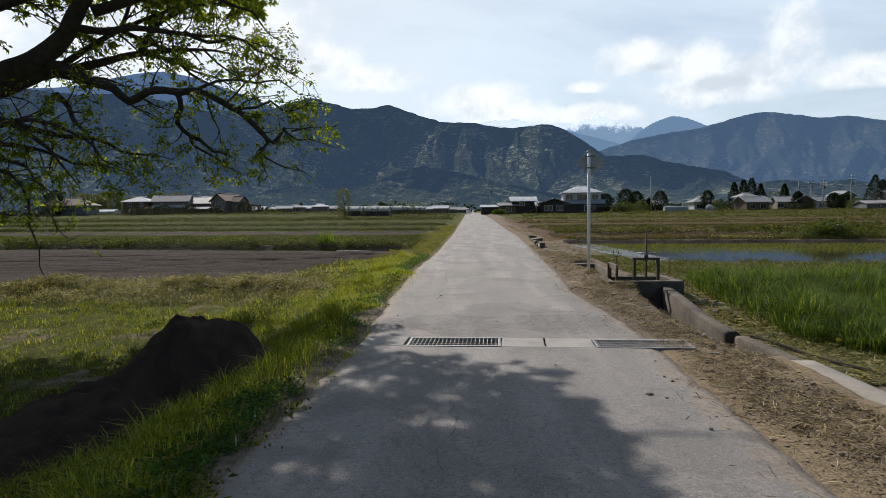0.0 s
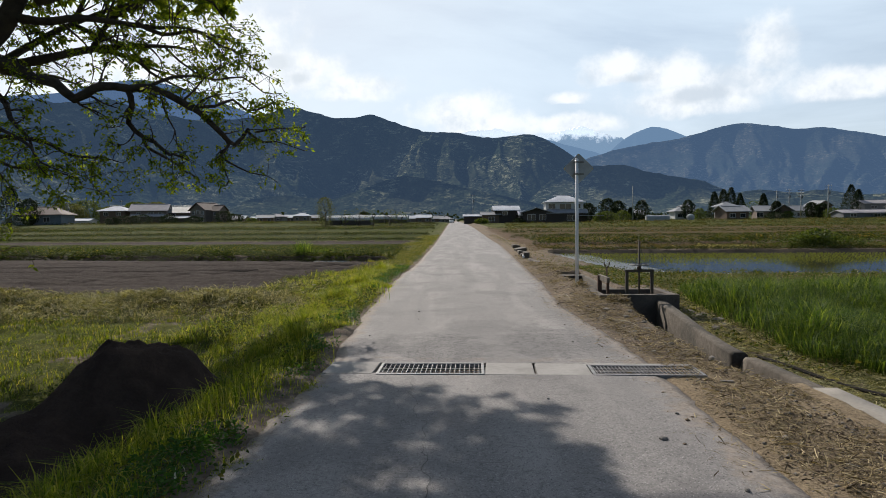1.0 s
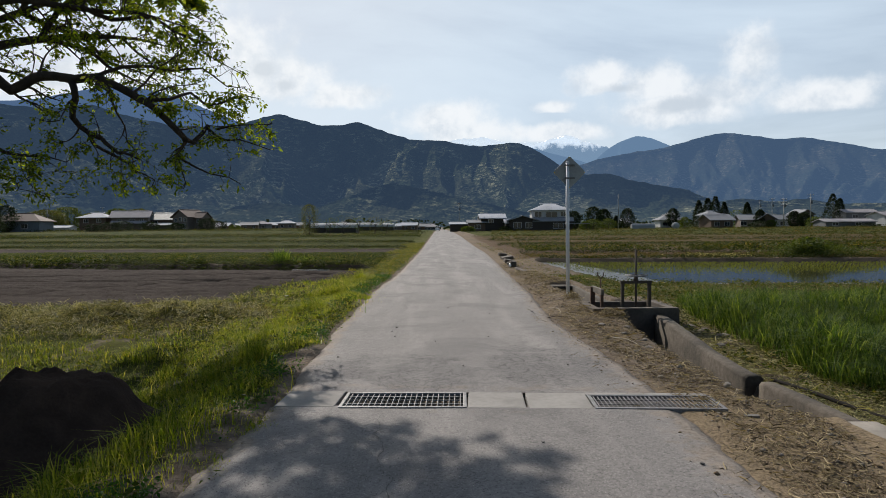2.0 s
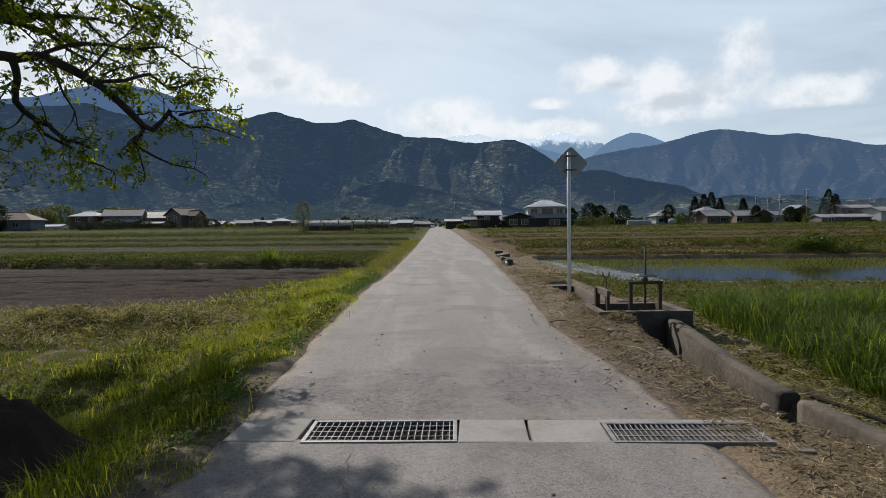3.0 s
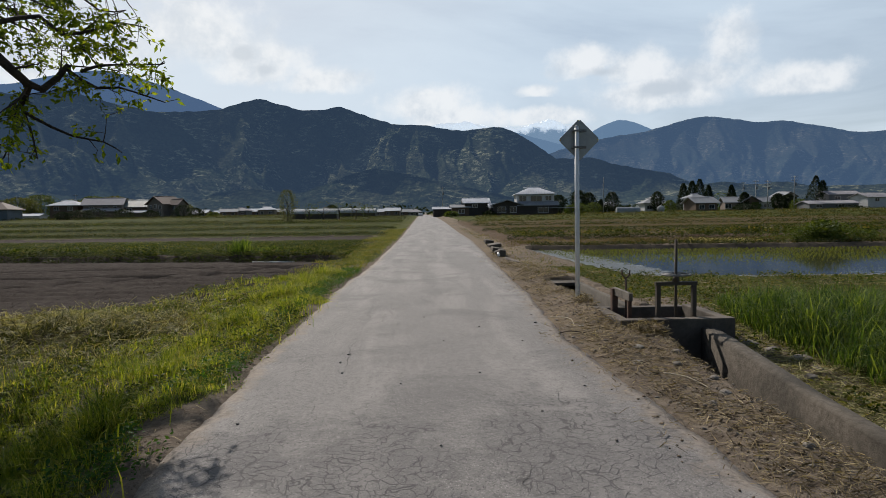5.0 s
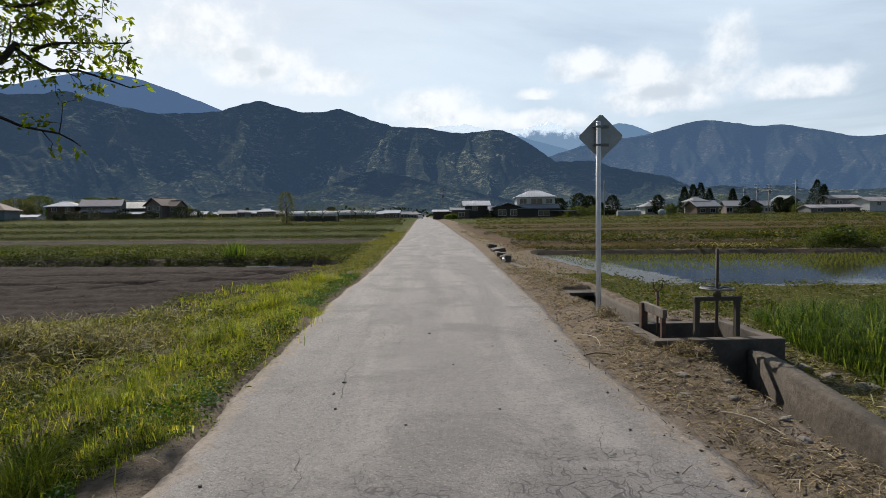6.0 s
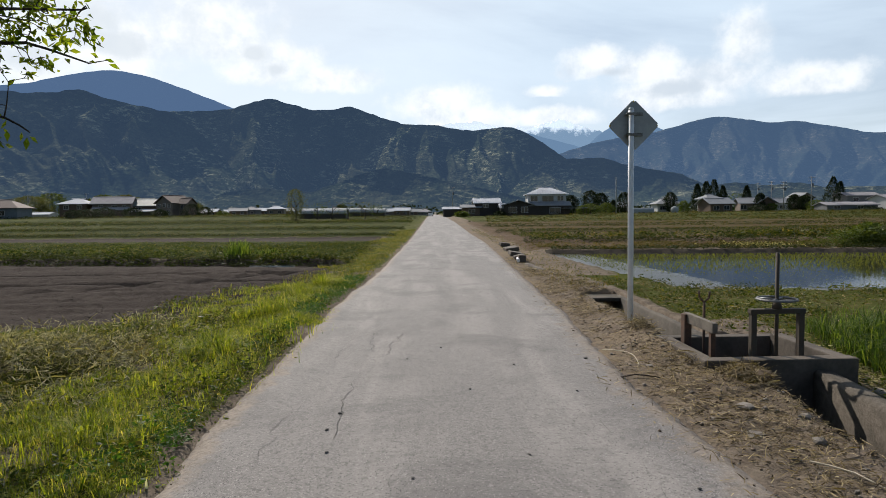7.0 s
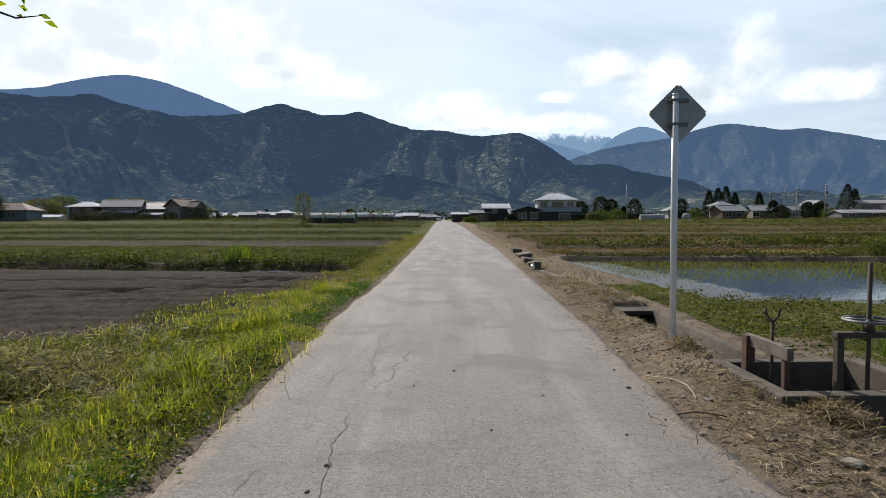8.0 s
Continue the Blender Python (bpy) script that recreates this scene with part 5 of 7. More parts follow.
    ("limb", [(-8.0, 10.0, 3.2), (-7.0, 10.3, 2.9), (-6.2, 10.4, 2.75), (-5.5, 10.3, 2.55), (-5.0, 10.2, 2.45)], [0.06, 0.04, 0.03, 0.018, 0.006]),
    ("limb", [(-7.0, 10.2, 3.6), (-6.4, 9.7, 3.1), (-5.9, 9.4, 2.7), (-5.6, 9.3, 2.2)], [0.05, 0.035, 0.02, 0.006]),
    ("limb", [(-8.0, 9.6, 2.6), (-7.2, 9.2, 2.2), (-6.7, 9.0, 1.7), (-6.5, 8.9, 1.0), (-6.4, 8.9, 0.5)], [0.04, 0.03, 0.02, 0.012, 0.004]),
    ("limb", [(-6.6, 9.0, 1.5), (-6.2, 8.9, 1.3), (-5.8, 8.8, 1.2), (-5.5, 8.8, 0.95)], [0.014, 0.010, 0.007, 0.003]),
    ("limb", [(-8.6, 9.9, 4.2), (-8.8, 11.5, 5.8), (-8.6, 13.0, 6.8), (-8.2, 14.5, 7.2)], [0.14, 0.10, 0.06, 0.015]),
    ("limb", [(-8.8, 11.5, 5.8), (-7.6, 12.6, 7.0), (-6.4, 13.4, 7.6)], [0.08, 0.05, 0.012]),
    ("limb", [(-9.0, 9.8, 4.4), (-10.2, 11.2, 6.2), (-10.6, 13.0, 7.2), (-10.4, 14.6, 7.6)], [0.14, 0.10, 0.06, 0.015]),
    ("limb", [(-10.2, 11.2, 6.2), (-11.6, 11.6, 7.2), (-12.6, 12.4, 7.8)], [0.08, 0.05, 0.012]),
    ("limb", [(-8.8, 11.5, 5.8), (-7.2, 11.2, 7.4), (-5.9, 11.0, 8.2)], [0.08, 0.05, 0.012]),
    ("limb", [(-10.6, 13.0, 7.2), (-9.6, 14.2, 7.8), (-8.6, 15.6, 8.2)], [0.05, 0.035, 0.012]),
    ("limb", [(-8.6, 13.0, 6.8), (-7.4, 14.4, 7.6), (-6.6, 15.6, 8.0)], [0.05, 0.035, 0.012]),
    ("limb", [(-7.4, 14.4, 7.6), (-6.8, 15.8, 7.7), (-6.0, 17.0, 7.6)], [0.035, 0.025, 0.010]),
    ("limb", [(-8.6, 13.0, 6.8), (-8.2, 15.2, 7.6), (-7.4, 17.0, 7.8)], [0.045, 0.03, 0.010]),
]
twig_v, twig_f = [], []
tips = []
trng = random.Random(5)


def crown_ok(p):
    """Keeps the crown's outline: ragged on the road side, lifted above the grass."""
    k = 10.77 / max(2.0, p.y + 0.17)
    px, pz = 0.15 + (p.x - 0.15) * k, 1.5 + (p.z - 1.5) * k
    lim = np.interp(pz, [1.2, 2.0, 2.7, 3.4, 4.2, 5.2, 5.7, 6.4, 8.5], [-3.2, -2.65, -2.1, -2.4, -2.75, -3.15, -2.6, -2.2, -3.0])
    floor = np.interp(px, [-9, -7, -5.6, -4.8, -3.5, -2], [1.4, 1.25, 1.45, 2.05, 2.0, 2.1])
    if p.y > 11.3:
        floor = max(floor, 3.3)
    return px < lim and pz > floor and (p.x < lim or p.z > 5.2)


def add_tube(points, radii, sides):
    v, f, dense, rad = tube(points, radii, sides)
    o = len(twig_v)
    twig_v.extend(v)
    twig_f.extend([tuple(i + o for i in q) for q in f])
    return dense, rad


def grow(start, way, length, r, level):
    pts = [start]
    d = way.normalized()
    n = 3 if level else 4
    for i in range(n):
        d = (d + Vector((trng.gauss(0, 0.28), trng.gauss(0, 0.28), trng.gauss(0, 0.22) - 0.04))).normalized()
        nxt = pts[-1] + d * length / n
        if not crown_ok(nxt):
            break
        pts.append(nxt)
    if len(pts) < 2:
        return
    radii = [max(0.0025, r * (1 - 0.75 * i / (len(pts) - 1))) for i in range(len(pts))]
    dense, rad = add_tube(pts, radii, 5 if level == 0 else 4)
    if level < 2:
        for p in dense[2::2]:
            if trng.random() < (0.72 if level == 0 else 0.65):
                e = Vector((trng.gauss(0, 1), trng.gauss(0, 1), trng.gauss(0.05, 0.6)))
                e = (e - e.project(d) * 0.4).normalized()
                grow(p, e * 0.8 + d * 0.5, length * trng.uniform(0.35, 0.6), r * 0.5, level + 1)
    tips.append((pts[-1], d))
    if level >= 1 and len(pts) > 2:
        tips.append((pts[-2], d))


for name, pts, radii in BOUGHS:
    if radii[-1] < 0.03:
        bent, thick_at = [pts[0]], [radii[0]]
        for p, q, r0, r1 in zip(pts[:-1], pts[1:], radii[:-1], radii[1:]):
            k = 0.09 if r0 < 0.05 else 0.05
            bent.append(tuple((a + b) / 2 + trng.gauss(0, k) for a, b in zip(p, q)))
            bent.append(q)
            thick_at.extend([(r0 + r1) / 2, r1])
        pts, radii = bent, thick_at
    v, f, dense, rad = tube(pts, radii, 12 if radii[0] > 0.1 else 8)
    ob = part(name, smooth(mesh_np(name, [inv @ p for p in v], f)), BARK, tree)
    if name == "trunk":
        continue
    for p, r0, nxt in zip(dense[:-1:2], rad[:-1:2], dense[1::2]):
        if r0 < 0.022 and crown_ok(p):
            tips.append((p, (nxt - p).normalized()))
    tips.append((dense[-1], (dense[-1] - dense[-2]).normalized()))
    for i in range(2, len(dense)):
        r0 = rad[i]
        if r0 > 0.16:
            continue
        chance = 0.5 if r0 > 0.05 else 0.7
        thin = dense[i].x > -5.2 and dense[i].z < 3.2
        if dense[i].z > 4.6:
            chance = 0.48 if dense[i].z < 6.3 else 1.0
        elif thin:
            chance = 0.55
        if trng.random() < chance:
            d = (dense[i] - dense[i - 1]).normalized()
            e = Vector((trng.gauss(0, 1), trng.gauss(0, 1), trng.gauss(0.15, 0.8)))
            e = (e - e.project(d)).normalized()
            big = dense[i].z > 4.6
            grow(dense[i], e + d * 0.5, trng.uniform(0.35, 0.95) * (1.5 if big else 0.65 if thin else 1.0), max(0.006, min(0.022, r0 * 0.4)), 0)
part("twigwork", mesh_np("twigwork", [inv @ p for p in twig_v], twig_f), TWIG, tree)


def leaf_mesh(name, base, way, size, width, droop=0.25, seed=1):
    """Many single leaves: a folded blade with a drawn-out tip, one island each."""
    r = np.random.default_rng(seed)
    base, way = np.asarray(base, dtype=float), np.asarray(way, dtype=float)
    way /= np.linalg.norm(way, axis=1)[:, None] + 1e-9
    n = len(base)
    rnd = r.normal(size=(n, 3))
    side = np.cross(way, rnd)
    side /= np.linalg.norm(side, axis=1)[:, None] + 1e-9
    nrm = np.cross(way, side)
    L, W = size[:, None], width[:, None]
    down = np.array([0, 0, -1.0])
    mid = base + way * L * 0.5 + down * L * droop * 0.2
    tip = base + way * L + down * L * droop
    v = np.stack([base, mid + side * W * 0.5 + nrm * W * 0.22, mid, mid - side * W * 0.5 + nrm * W * 0.22, tip], axis=1).reshape(-1, 3)
    o = np.arange(n)[:, None] * 5
    f = np.concatenate([o + [[0, 2, 1]], o + [[0, 3, 2]], o + [[1, 2, 4]], o + [[2, 3, 4]]], axis=1).reshape(-1, 3)
    return mesh_np(name, v, f)


lb, lw, ls = [], [], []
for p, d in tips:
    inner = p.z > 6.3 and p.x < -5.5
    count = trng.randint(5, 8) if p.y > 11.5 and p.z < 5.4 else trng.randint(2, 4) if p.z < 3.1 and p.x > -5.2 else trng.randint(3, 5) if p.z < 6.3 else trng.randint(13, 17) if inner and p.y > 14.3 and p.x > -8.2 else trng.randint(5, 7) if inner else trng.randint(6, 9)
    for i in range(count):
        w = Vector((trng.gauss(0, 1), trng.gauss(0, 1), trng.gauss(-0.15, 0.5))).normalized() + d * 0.6
        lb.append(inv @ (p + Vector((trng.gauss(0, 0.03), trng.gauss(0, 0.03), trng.gauss(0, 0.03)))))
        lw.append(w)
        ls.append(trng.uniform(0.045, 0.09) if p.z < 4.8 else trng.uniform(0.07, 0.12) if p.z < 6.3 else trng.uniform(0.13, 0.20) if inner else trng.uniform(0.10, 0.17))
ls = np.array(ls)
part("crown", leaf_mesh("crown", lb, lw, ls, ls * 0.47, 0.24, 3), LEAF, tree, "young yellow-green leaves lit from behind")


# ---- heap of dark earth on the verge ----
def heap_mesh():
    n, m = 90, 80
    x = np.linspace(-5.6, -1.75, n)
    y = np.linspace(3.0, 8.6, m)
    X, Y = np.meshgrid(x, y)
    top = 0.70 * np.exp(-(((X + 2.88) / 0.60) ** 2 + ((Y - 6.5) / 0.80) ** 2) ** 1.7)
    top += 0.38 * np.exp(-(((X + 3.3) / 0.68) ** 2 + ((Y - 5.5) / 0.95) ** 2) ** 1.2)
    top += 0.20 * np.exp(-(((X + 3.75) / 0.8) ** 2 + ((Y - 4.6) / 0.9) ** 2) ** 1.2)
    ragged = (fbm(X * 2.6, Y * 2.6, 91, 5) - 0.5) * 0.14 + (fbm(X * 8, Y * 8, 93, 4) - 0.5) * 0.20
    z = top * (1 + ragged * 1.2) + ragged * 0.25 * sstep(top, 0.03, 0.2)
    Z = land(X, Y) + z - 0.05
    idx = np.arange(n * m).reshape(m, n)
    f = np.stack([idx[:-1, :-1], idx[:-1, 1:], idx[1:, 1:], idx[1:, :-1]], axis=-1).reshape(-1, 4)
    return smooth(mesh_np("earth_mound", np.stack([X, Y, Z], axis=-1).reshape(-1, 3), f))


tagged(part("earth_mound", heap_mesh(), SOIL), "mound of dark bare earth on the grass", "soil mound")


# ---- grass, straw, crops: uncountable stuff ----
def blades(name, x, y, height, width, bend, mat, label, category="grass", seed=1, lift=0.0, yaw=None, z=None):
    r = np.random.default_rng(seed)
    n = len(x)
    z0 = (np.where((x > road_left(y)) & (x < road_right(y)), rise(y) + 0.012, land(x, y)) if z is None else z) - 0.015 + lift
    a = r.uniform(0, 2 * np.pi, n) if yaw is None else yaw
    d = np.stack([np.cos(a), np.sin(a), np.zeros(n)], axis=1)
    sd = np.stack([-np.sin(a + r.normal(0, 0.5, n)), np.cos(a), np.zeros(n)], axis=1)
    b = np.stack([x, y, z0], axis=1)
    h, w, k = height[:, None], width[:, None] * 0.5, bend[:, None]
    upv = np.array([0, 0, 1.0])
    mid = b + upv * h * 0.58 + d * h * k * 0.28
    tip = b + upv * h * (1.0 - 0.35 * k) + d * h * k
    v = np.stack([b - sd * w, b + sd * w, mid + sd * w * 0.8, mid - sd * w * 0.8, tip], axis=1).reshape(-1, 3)
    o = np.arange(n)[:, None] * 5
    f = np.concatenate([o + [[0, 1, 2]], o + [[0, 2, 3]], o + [[3, 2, 4]]], axis=1).reshape(-1, 3)
    ob = part(name, mesh_np(name, v, f), mat)
    return tagged(ob, label, category, kind="stuff")


def scatter(n, x0, x1, y0, y1, keep, seed):
    """Points over a stretch of land, thinned by keep(x, y), denser where it is nearer the start."""
    r = np.random.default_rng(seed)
    x = r.uniform(x0, x1, n)
    y = y0 + (y1 - y0) * r.random(n) ** 1.35
    k = r.random(n) < keep(x, y)
    return x[k], y[k]


def litter(name, x, y, length, width, mat, label, lift, seed, tilt=0.25):
    """Cut stalks lying about, each a thin bent strip."""
    r = np.random.default_rng(seed)
    n = len(x)
    a = r.uniform(0, 2 * np.pi, n)
    t = r.normal(0, tilt, n)
    d = np.stack([np.cos(a) * np.cos(t), np.sin(a) * np.cos(t), np.sin(t)], axis=1)
    s = np.stack([-np.sin(a), np.cos(a), r.normal(0, 0.5, n)], axis=1)
    on_road = (x > road_left(y)) & (x < road_right(y))
    c = np.stack([x, y, np.where(on_road, 0.02 + rise(y), land(x, y)) + lift * np.where(on_road, 0.3, 1.0)], axis=1)
    L, W = length[:, None] * 0.5, width[:, None] * 0.5
    kink = np.stack([r.normal(0, 0.12, n), r.normal(0, 0.12, n), np.abs(r.normal(0, 0.10, n))], axis=1) * L
    v = np.stack([c - d * L - s * W, c - d * L + s * W, c + kink + s * W, c + kink - s * W, c + d * L], axis=1).reshape(-1, 3)
    o = np.arange(n)[:, None] * 5
    f = np.concatenate([o + [[0, 1, 2]], o + [[0, 2, 3]], o + [[3, 2, 4]]], axis=1).reshape(-1, 3)
    return tagged(part(name, mesh_np(name, v, f), mat), label, "straw", kind="stuff")


def leafy(name, x, y, size, mat, label, category, seed, spread=0.5, high=0.35, per=7, lift=0.0):
    """Low broad-leaved growth: little fans of leaves."""
    r = np.random.default_rng(seed)
    n = len(x)
    z = land(x, y, False) + lift
    base = np.repeat(np.stack([x, y, z], axis=1), per, 0)
    sz = np.repeat(size, per)
    base = base + r.normal(0, 1, (n * per, 3)) * sz[:, None] * np.array([spread, spread, 0]) + np.stack([np.zeros(n * per), np.zeros(n * per), r.random(n * per) * sz * high * 2], axis=1)
    way = np.stack([r.normal(0, 1, n * per), r.normal(0, 1, n * per), np.abs(r.normal(0.5, 0.5, n * per))], axis=1)
    ob = part(name, leaf_mesh(name, base, way, sz * r.uniform(0.5, 1.1, n * per), sz * r.uniform(0.25, 0.45, n * per), 0.2, seed), mat)
    return tagged(ob, label, category, kind="stuff")


def verge_density(x, y):
    d = road_left(y) - x
    bald = sstep(fbm(x * 1.4, y * 0.9, 101), 0.30, 0.46)
    heap = np.exp(-(((x + 3.05) / 0.75) ** 2 + ((y - 6.0) / 1.3) ** 2) ** 2)
    return sstep(d - bare_rim(y) + creep(y), -0.10, 0.14) * (0.12 + 0.88 * bald) * (1 - heap)


# mat of fine blades beside the road, in clumps of uneven height
def clumpy(x, y, seed):
    return np.clip(fbm(x * 3.2, y * 3.2, seed, 3) * 1.9 - 0.45, 0.05, 1.4)


x, y = scatter(220000, -3.3, -0.85, 2.2, 19, verge_density, 201)
d = road_left(y) - x
h = (0.020 + 0.095 * sstep(d + creep(y), 0.0, 0.6)) * (0.3 + 1.3 * clumpy(x, y, 103)) * rng.uniform(0.4, 1.4, len(x))
h *= 1 + 0.9 * np.exp(-((d - 0.85) / 0.4) ** 2) * sstep(fbm(x * 0.8, y * 0.8, 105), 0.42, 0.6)
blades("verge_grass", x, y, h, 0.003 + 0.012 * h + rng.uniform(0, 0.002, len(x)), rng.uniform(0.2, 1.3, len(x)), GRASS, "lush uneven green grass along the road's verge", seed=1)
x, y = scatter(26000, -4.2, -0.9, 2.4, 19, lambda x, y: verge_density(x, y) * (0.15 + 0.85 * sstep(fbm(x * 1.7, y * 1.7, 145), 0.42, 0.56)), 206)
h = rng.uniform(0.07, 0.20, len(x)) * (0.5 + 1.0 * clumpy(x, y, 147)) * sstep(road_left(y) - x, -0.15, 0.45)
blades("broad_grass", x, y, h, 0.006 + 0.022 * h, rng.uniform(0.4, 1.4, len(x)), GRASS, "broad bent grass blades in the verge", seed=38)
x, y = scatter(9000, -4.4, -1.0, 2.4, 19, lambda x, y: verge_density(x, y) * sstep(fbm(x * 1.2, y * 1.2, 149), 0.46, 0.60), 208)
leafy("verge_weeds", x, y, rng.uniform(0.03, 0.075, len(x)), WEED_MIX, "low leafy weeds among the verge grass", "weeds", 39, 0.7, 0.9, 7)
# trampled dry stalks between the blades
x, y = scatter(22000, -3.6, -1.05, 2.4, 19, lambda x, y: sstep(road_left(y) - x, -0.05, 0.3) * (0.2 + 0.8 * sstep(fbm(x * 1.5, y * 1.5, 106), 0.45, 0.6)), 202)
litter("verge_straw", x, y, rng.uniform(0.04, 0.16, len(x)), rng.uniform(0.002, 0.005, len(x)), STRAW, "dry stalks lying in the verge grass", rng.uniform(0.0, 0.05, len(x)), 31)
# clover and plantain at the road's edge
x, y = scatter(9000, -2.4, -1.0, 2.6, 20, lambda x, y: sstep(road_left(y) - x, 0.02, 0.15) * (1 - sstep(road_left(y) - x, 0.45, 0.8)) * sstep(fbm(x * 1.1, y * 0.9, 108), 0.47, 0.56), 204)
leafy("clover", x, y, rng.uniform(0.025, 0.06, len(x)), WEED, "dark green clover and plantain at the road's edge", "weeds", 32, 0.6, 0.8, 8)
k = rng.random(len(x)) < 0.035
blades("clover_flowers", x[k], y[k], rng.uniform(0.05, 0.10, k.sum()), np.full(k.sum(), 0.016), rng.uniform(0, 0.3, k.sum()), FLOWER, "small white clover heads in the verge", "flowers", seed=33)
# lower turf of the field on the left
far_turf = lambda x, y: (y < plow_edge(x) - 0.1) * (1 - 0.85 * np.exp(-((y - 12.8 - 0.06 * (x + 5)) / 0.75) ** 2)) * (0.3 + 0.7 * sstep(fbm(x * 0.7, y * 0.7, 107), 0.3, 0.55)) * (1 - np.exp(-(((x + 3.1) / 0.75) ** 2 + ((y - 5.9) / 1.4) ** 2) ** 2))
x, y = scatter(120000, -11.0, -2.9, 3.2, 15.2, far_turf, 203)
h = rng.uniform(0.03, 0.12, len(x)) * (0.3 + 1.3 * clumpy(x, y, 109))
blades("meadow_grass", x, y, h, 0.006 + 0.03 * h, rng.uniform(0.3, 1.3, len(x)), MEADOW, "short yellow-green meadow turf", seed=2)
# verge further off
x, y = scatter(50000, -4.2, -0.9, 18, 60, lambda x, y: sstep(road_left(y) - x, 0.0, 0.4) * (1 - sstep(road_left(y) - x, 1.4, 2.4)), 205)
h = rng.uniform(0.03, 0.12, len(x)) * (0.4 + 1.2 * clumpy(x * 0.4, y * 0.4, 110))
blades("far_verge_grass", x, y, h, 0.012 + 0.03 * h, rng.uniform(0.3, 1.2, len(x)), GRASS_DRY, "mown yellowish grass along the far verge", seed=3)
# coarse tufts near the heap
tx, ty = [], []
for cx, cy, n, s in [(-2.2, 5.4, 320, 0.22), (-2.0, 4.8, 240, 0.2), (-2.55, 4.6, 200, 0.2), (-1.9, 6.1, 260, 0.22), (-2.9, 4.2, 160, 0.2), (-1.75, 7.0, 220, 0.22), (-2.1, 8.2, 240, 0.25), (-1.8, 3.7, 200, 0.2),
                     (-1.9, 11.6, 260, 0.3), (-2.1, 12.6, 300, 0.35), (-1.75, 13.4, 280, 0.3), (-2.3, 9.8, 220, 0.3)]:
    tx.append(rng.normal(cx, s, n)), ty.append(rng.normal(cy, s, n))
x, y = np.concatenate(tx), np.concatenate(ty)
h = rng.uniform(0.10, 0.30, len(x))
blades("coarse_grass_tufts", x, y, h, 0.004 + 0.014 * h, rng.uniform(0.2, 1.0, len(x)), GRASS, "long arching grass tufts beside the earth heap", seed=4)
# tall reed-like grass beyond the channel
def tall_edge(y):
    return 4.52 + 0.22 * (fbm(y * 1.1, 6.6, 151, 3) - 0.5) + 0.55 * np.clip(8.0 - y, 0, 2) + 0.25 * np.clip(y - 12.2, 0, 3)


def tall_patch(x, y):
    inner = tall_edge(y)
    return sstep(x, inner, inner + 0.12) * (1 - sstep(y, 13.0, 13.8)) * sstep(y, 6.9, 7.5) * (0.3 + 0.7 * sstep(fbm(x * 1.3, y * 1.3, 111), 0.30, 0.5))


x, y = scatter(110000, 4.2, 12.0, 6.8, 13.8, tall_patch, 207)
inner = tall_edge(y)
h = (0.36 + 0.22 * sstep(x, inner, inner + 0.5)) * rng.uniform(0.5, 1.15, len(x)) * (0.45 + 1.05 * fbm(x * 1.6, y * 1.6, 112)) * (1 - 0.35 * sstep(y, 11.0, 13.4))
blades("tall_grass", x, y, h, 0.005 + 0.011 * h, rng.uniform(0.2, 1.3, len(x)), GRASS_TALL, "dense tall green grass beyond the channel", seed=5)
# short growth on the bank between channel and paddy
def bank_green(x, y):
    return (1 - pond_depth(x, y)) * sstep(x, 3.5, 3.9) * (1 - sstep(y, 21, 29) * sstep(-x, -3.4, -3.0)) * (0.35 + 0.65 * sstep(fbm(x * 1.0, y * 1.0, 113), 0.3, 0.55))


x, y = scatter(42000, 3.4, 14.0, 7.5, 19.0, bank_green, 209)
ok = channel_mask(x, y) < 0.2
ok &= ~((x < BOX[1] + 0.03) & (y > BOX[2] - 0.1) & (y < BOX[3] + 0.03)) & ~((x < np.interp(y, CHANNEL_Y, CHANNEL_X) + 0.2) & (y < 11.5)) & ~((x < 3.6) & (y < 17.2))
x, y = x[ok], y[ok]
h = rng.uniform(0.015, 0.06, len(x)) * (0.4 + 1.3 * clumpy(x * 0.6, y * 0.6, 115))
blades("bank_grass", x, y, h, 0.007 + 0.03 * h, rng.uniform(0.3, 1.0, len(x)), GRASS_MIX, "short weedy growth on the paddy bank", seed=6)
ok = rng.random(len(x)) < 0.22 * sstep(fbm(x * 0.9, y * 0.9, 117), 0.48, 0.62)
leafy("bank_weeds", x[ok], y[ok], rng.uniform(0.03, 0.09, ok.sum()), WEED_MIX, "low leafy weeds on the paddy bank", "weeds", 34, 0.6, 0.7, 6)
ok = rng.random(len(x)) < 0.55
litter("bank_clippings", x[ok], y[ok], rng.uniform(0.05, 0.2, ok.sum()), rng.uniform(0.003, 0.008, ok.sum()), STRAW, "brown cut stalks on the paddy bank", rng.uniform(0.0, 0.03, ok.sum()), 35)
x, y = scatter(12000, 2.3, 4.6, 17, 60, lambda x, y: sstep(x - road_right(y), 0.25, 0.7) * (1 - sstep(x, 4.0, 4.6)) * 0.8, 211)
h = rng.uniform(0.02, 0.08, len(x))
blades("far_bank_grass", x, y, h, 0.016 + 0.03 * h, rng.uniform(0.3, 1.0, len(x)), GRASS_MIX, "dry short grass beside the far road", seed=7)


def right_litter(x, y):
    dr = x - road_right(y)
    return (sstep(dr, -0.05, 0.35) + 0.10 * sstep(dr, -0.45, -0.05)) * (1 - channel_mask(x, y)) * (x < 3.3) * (0.15 + 0.85 * sstep(fbm(x * 1.6, y * 1.1, 121), 0.38, 0.58))


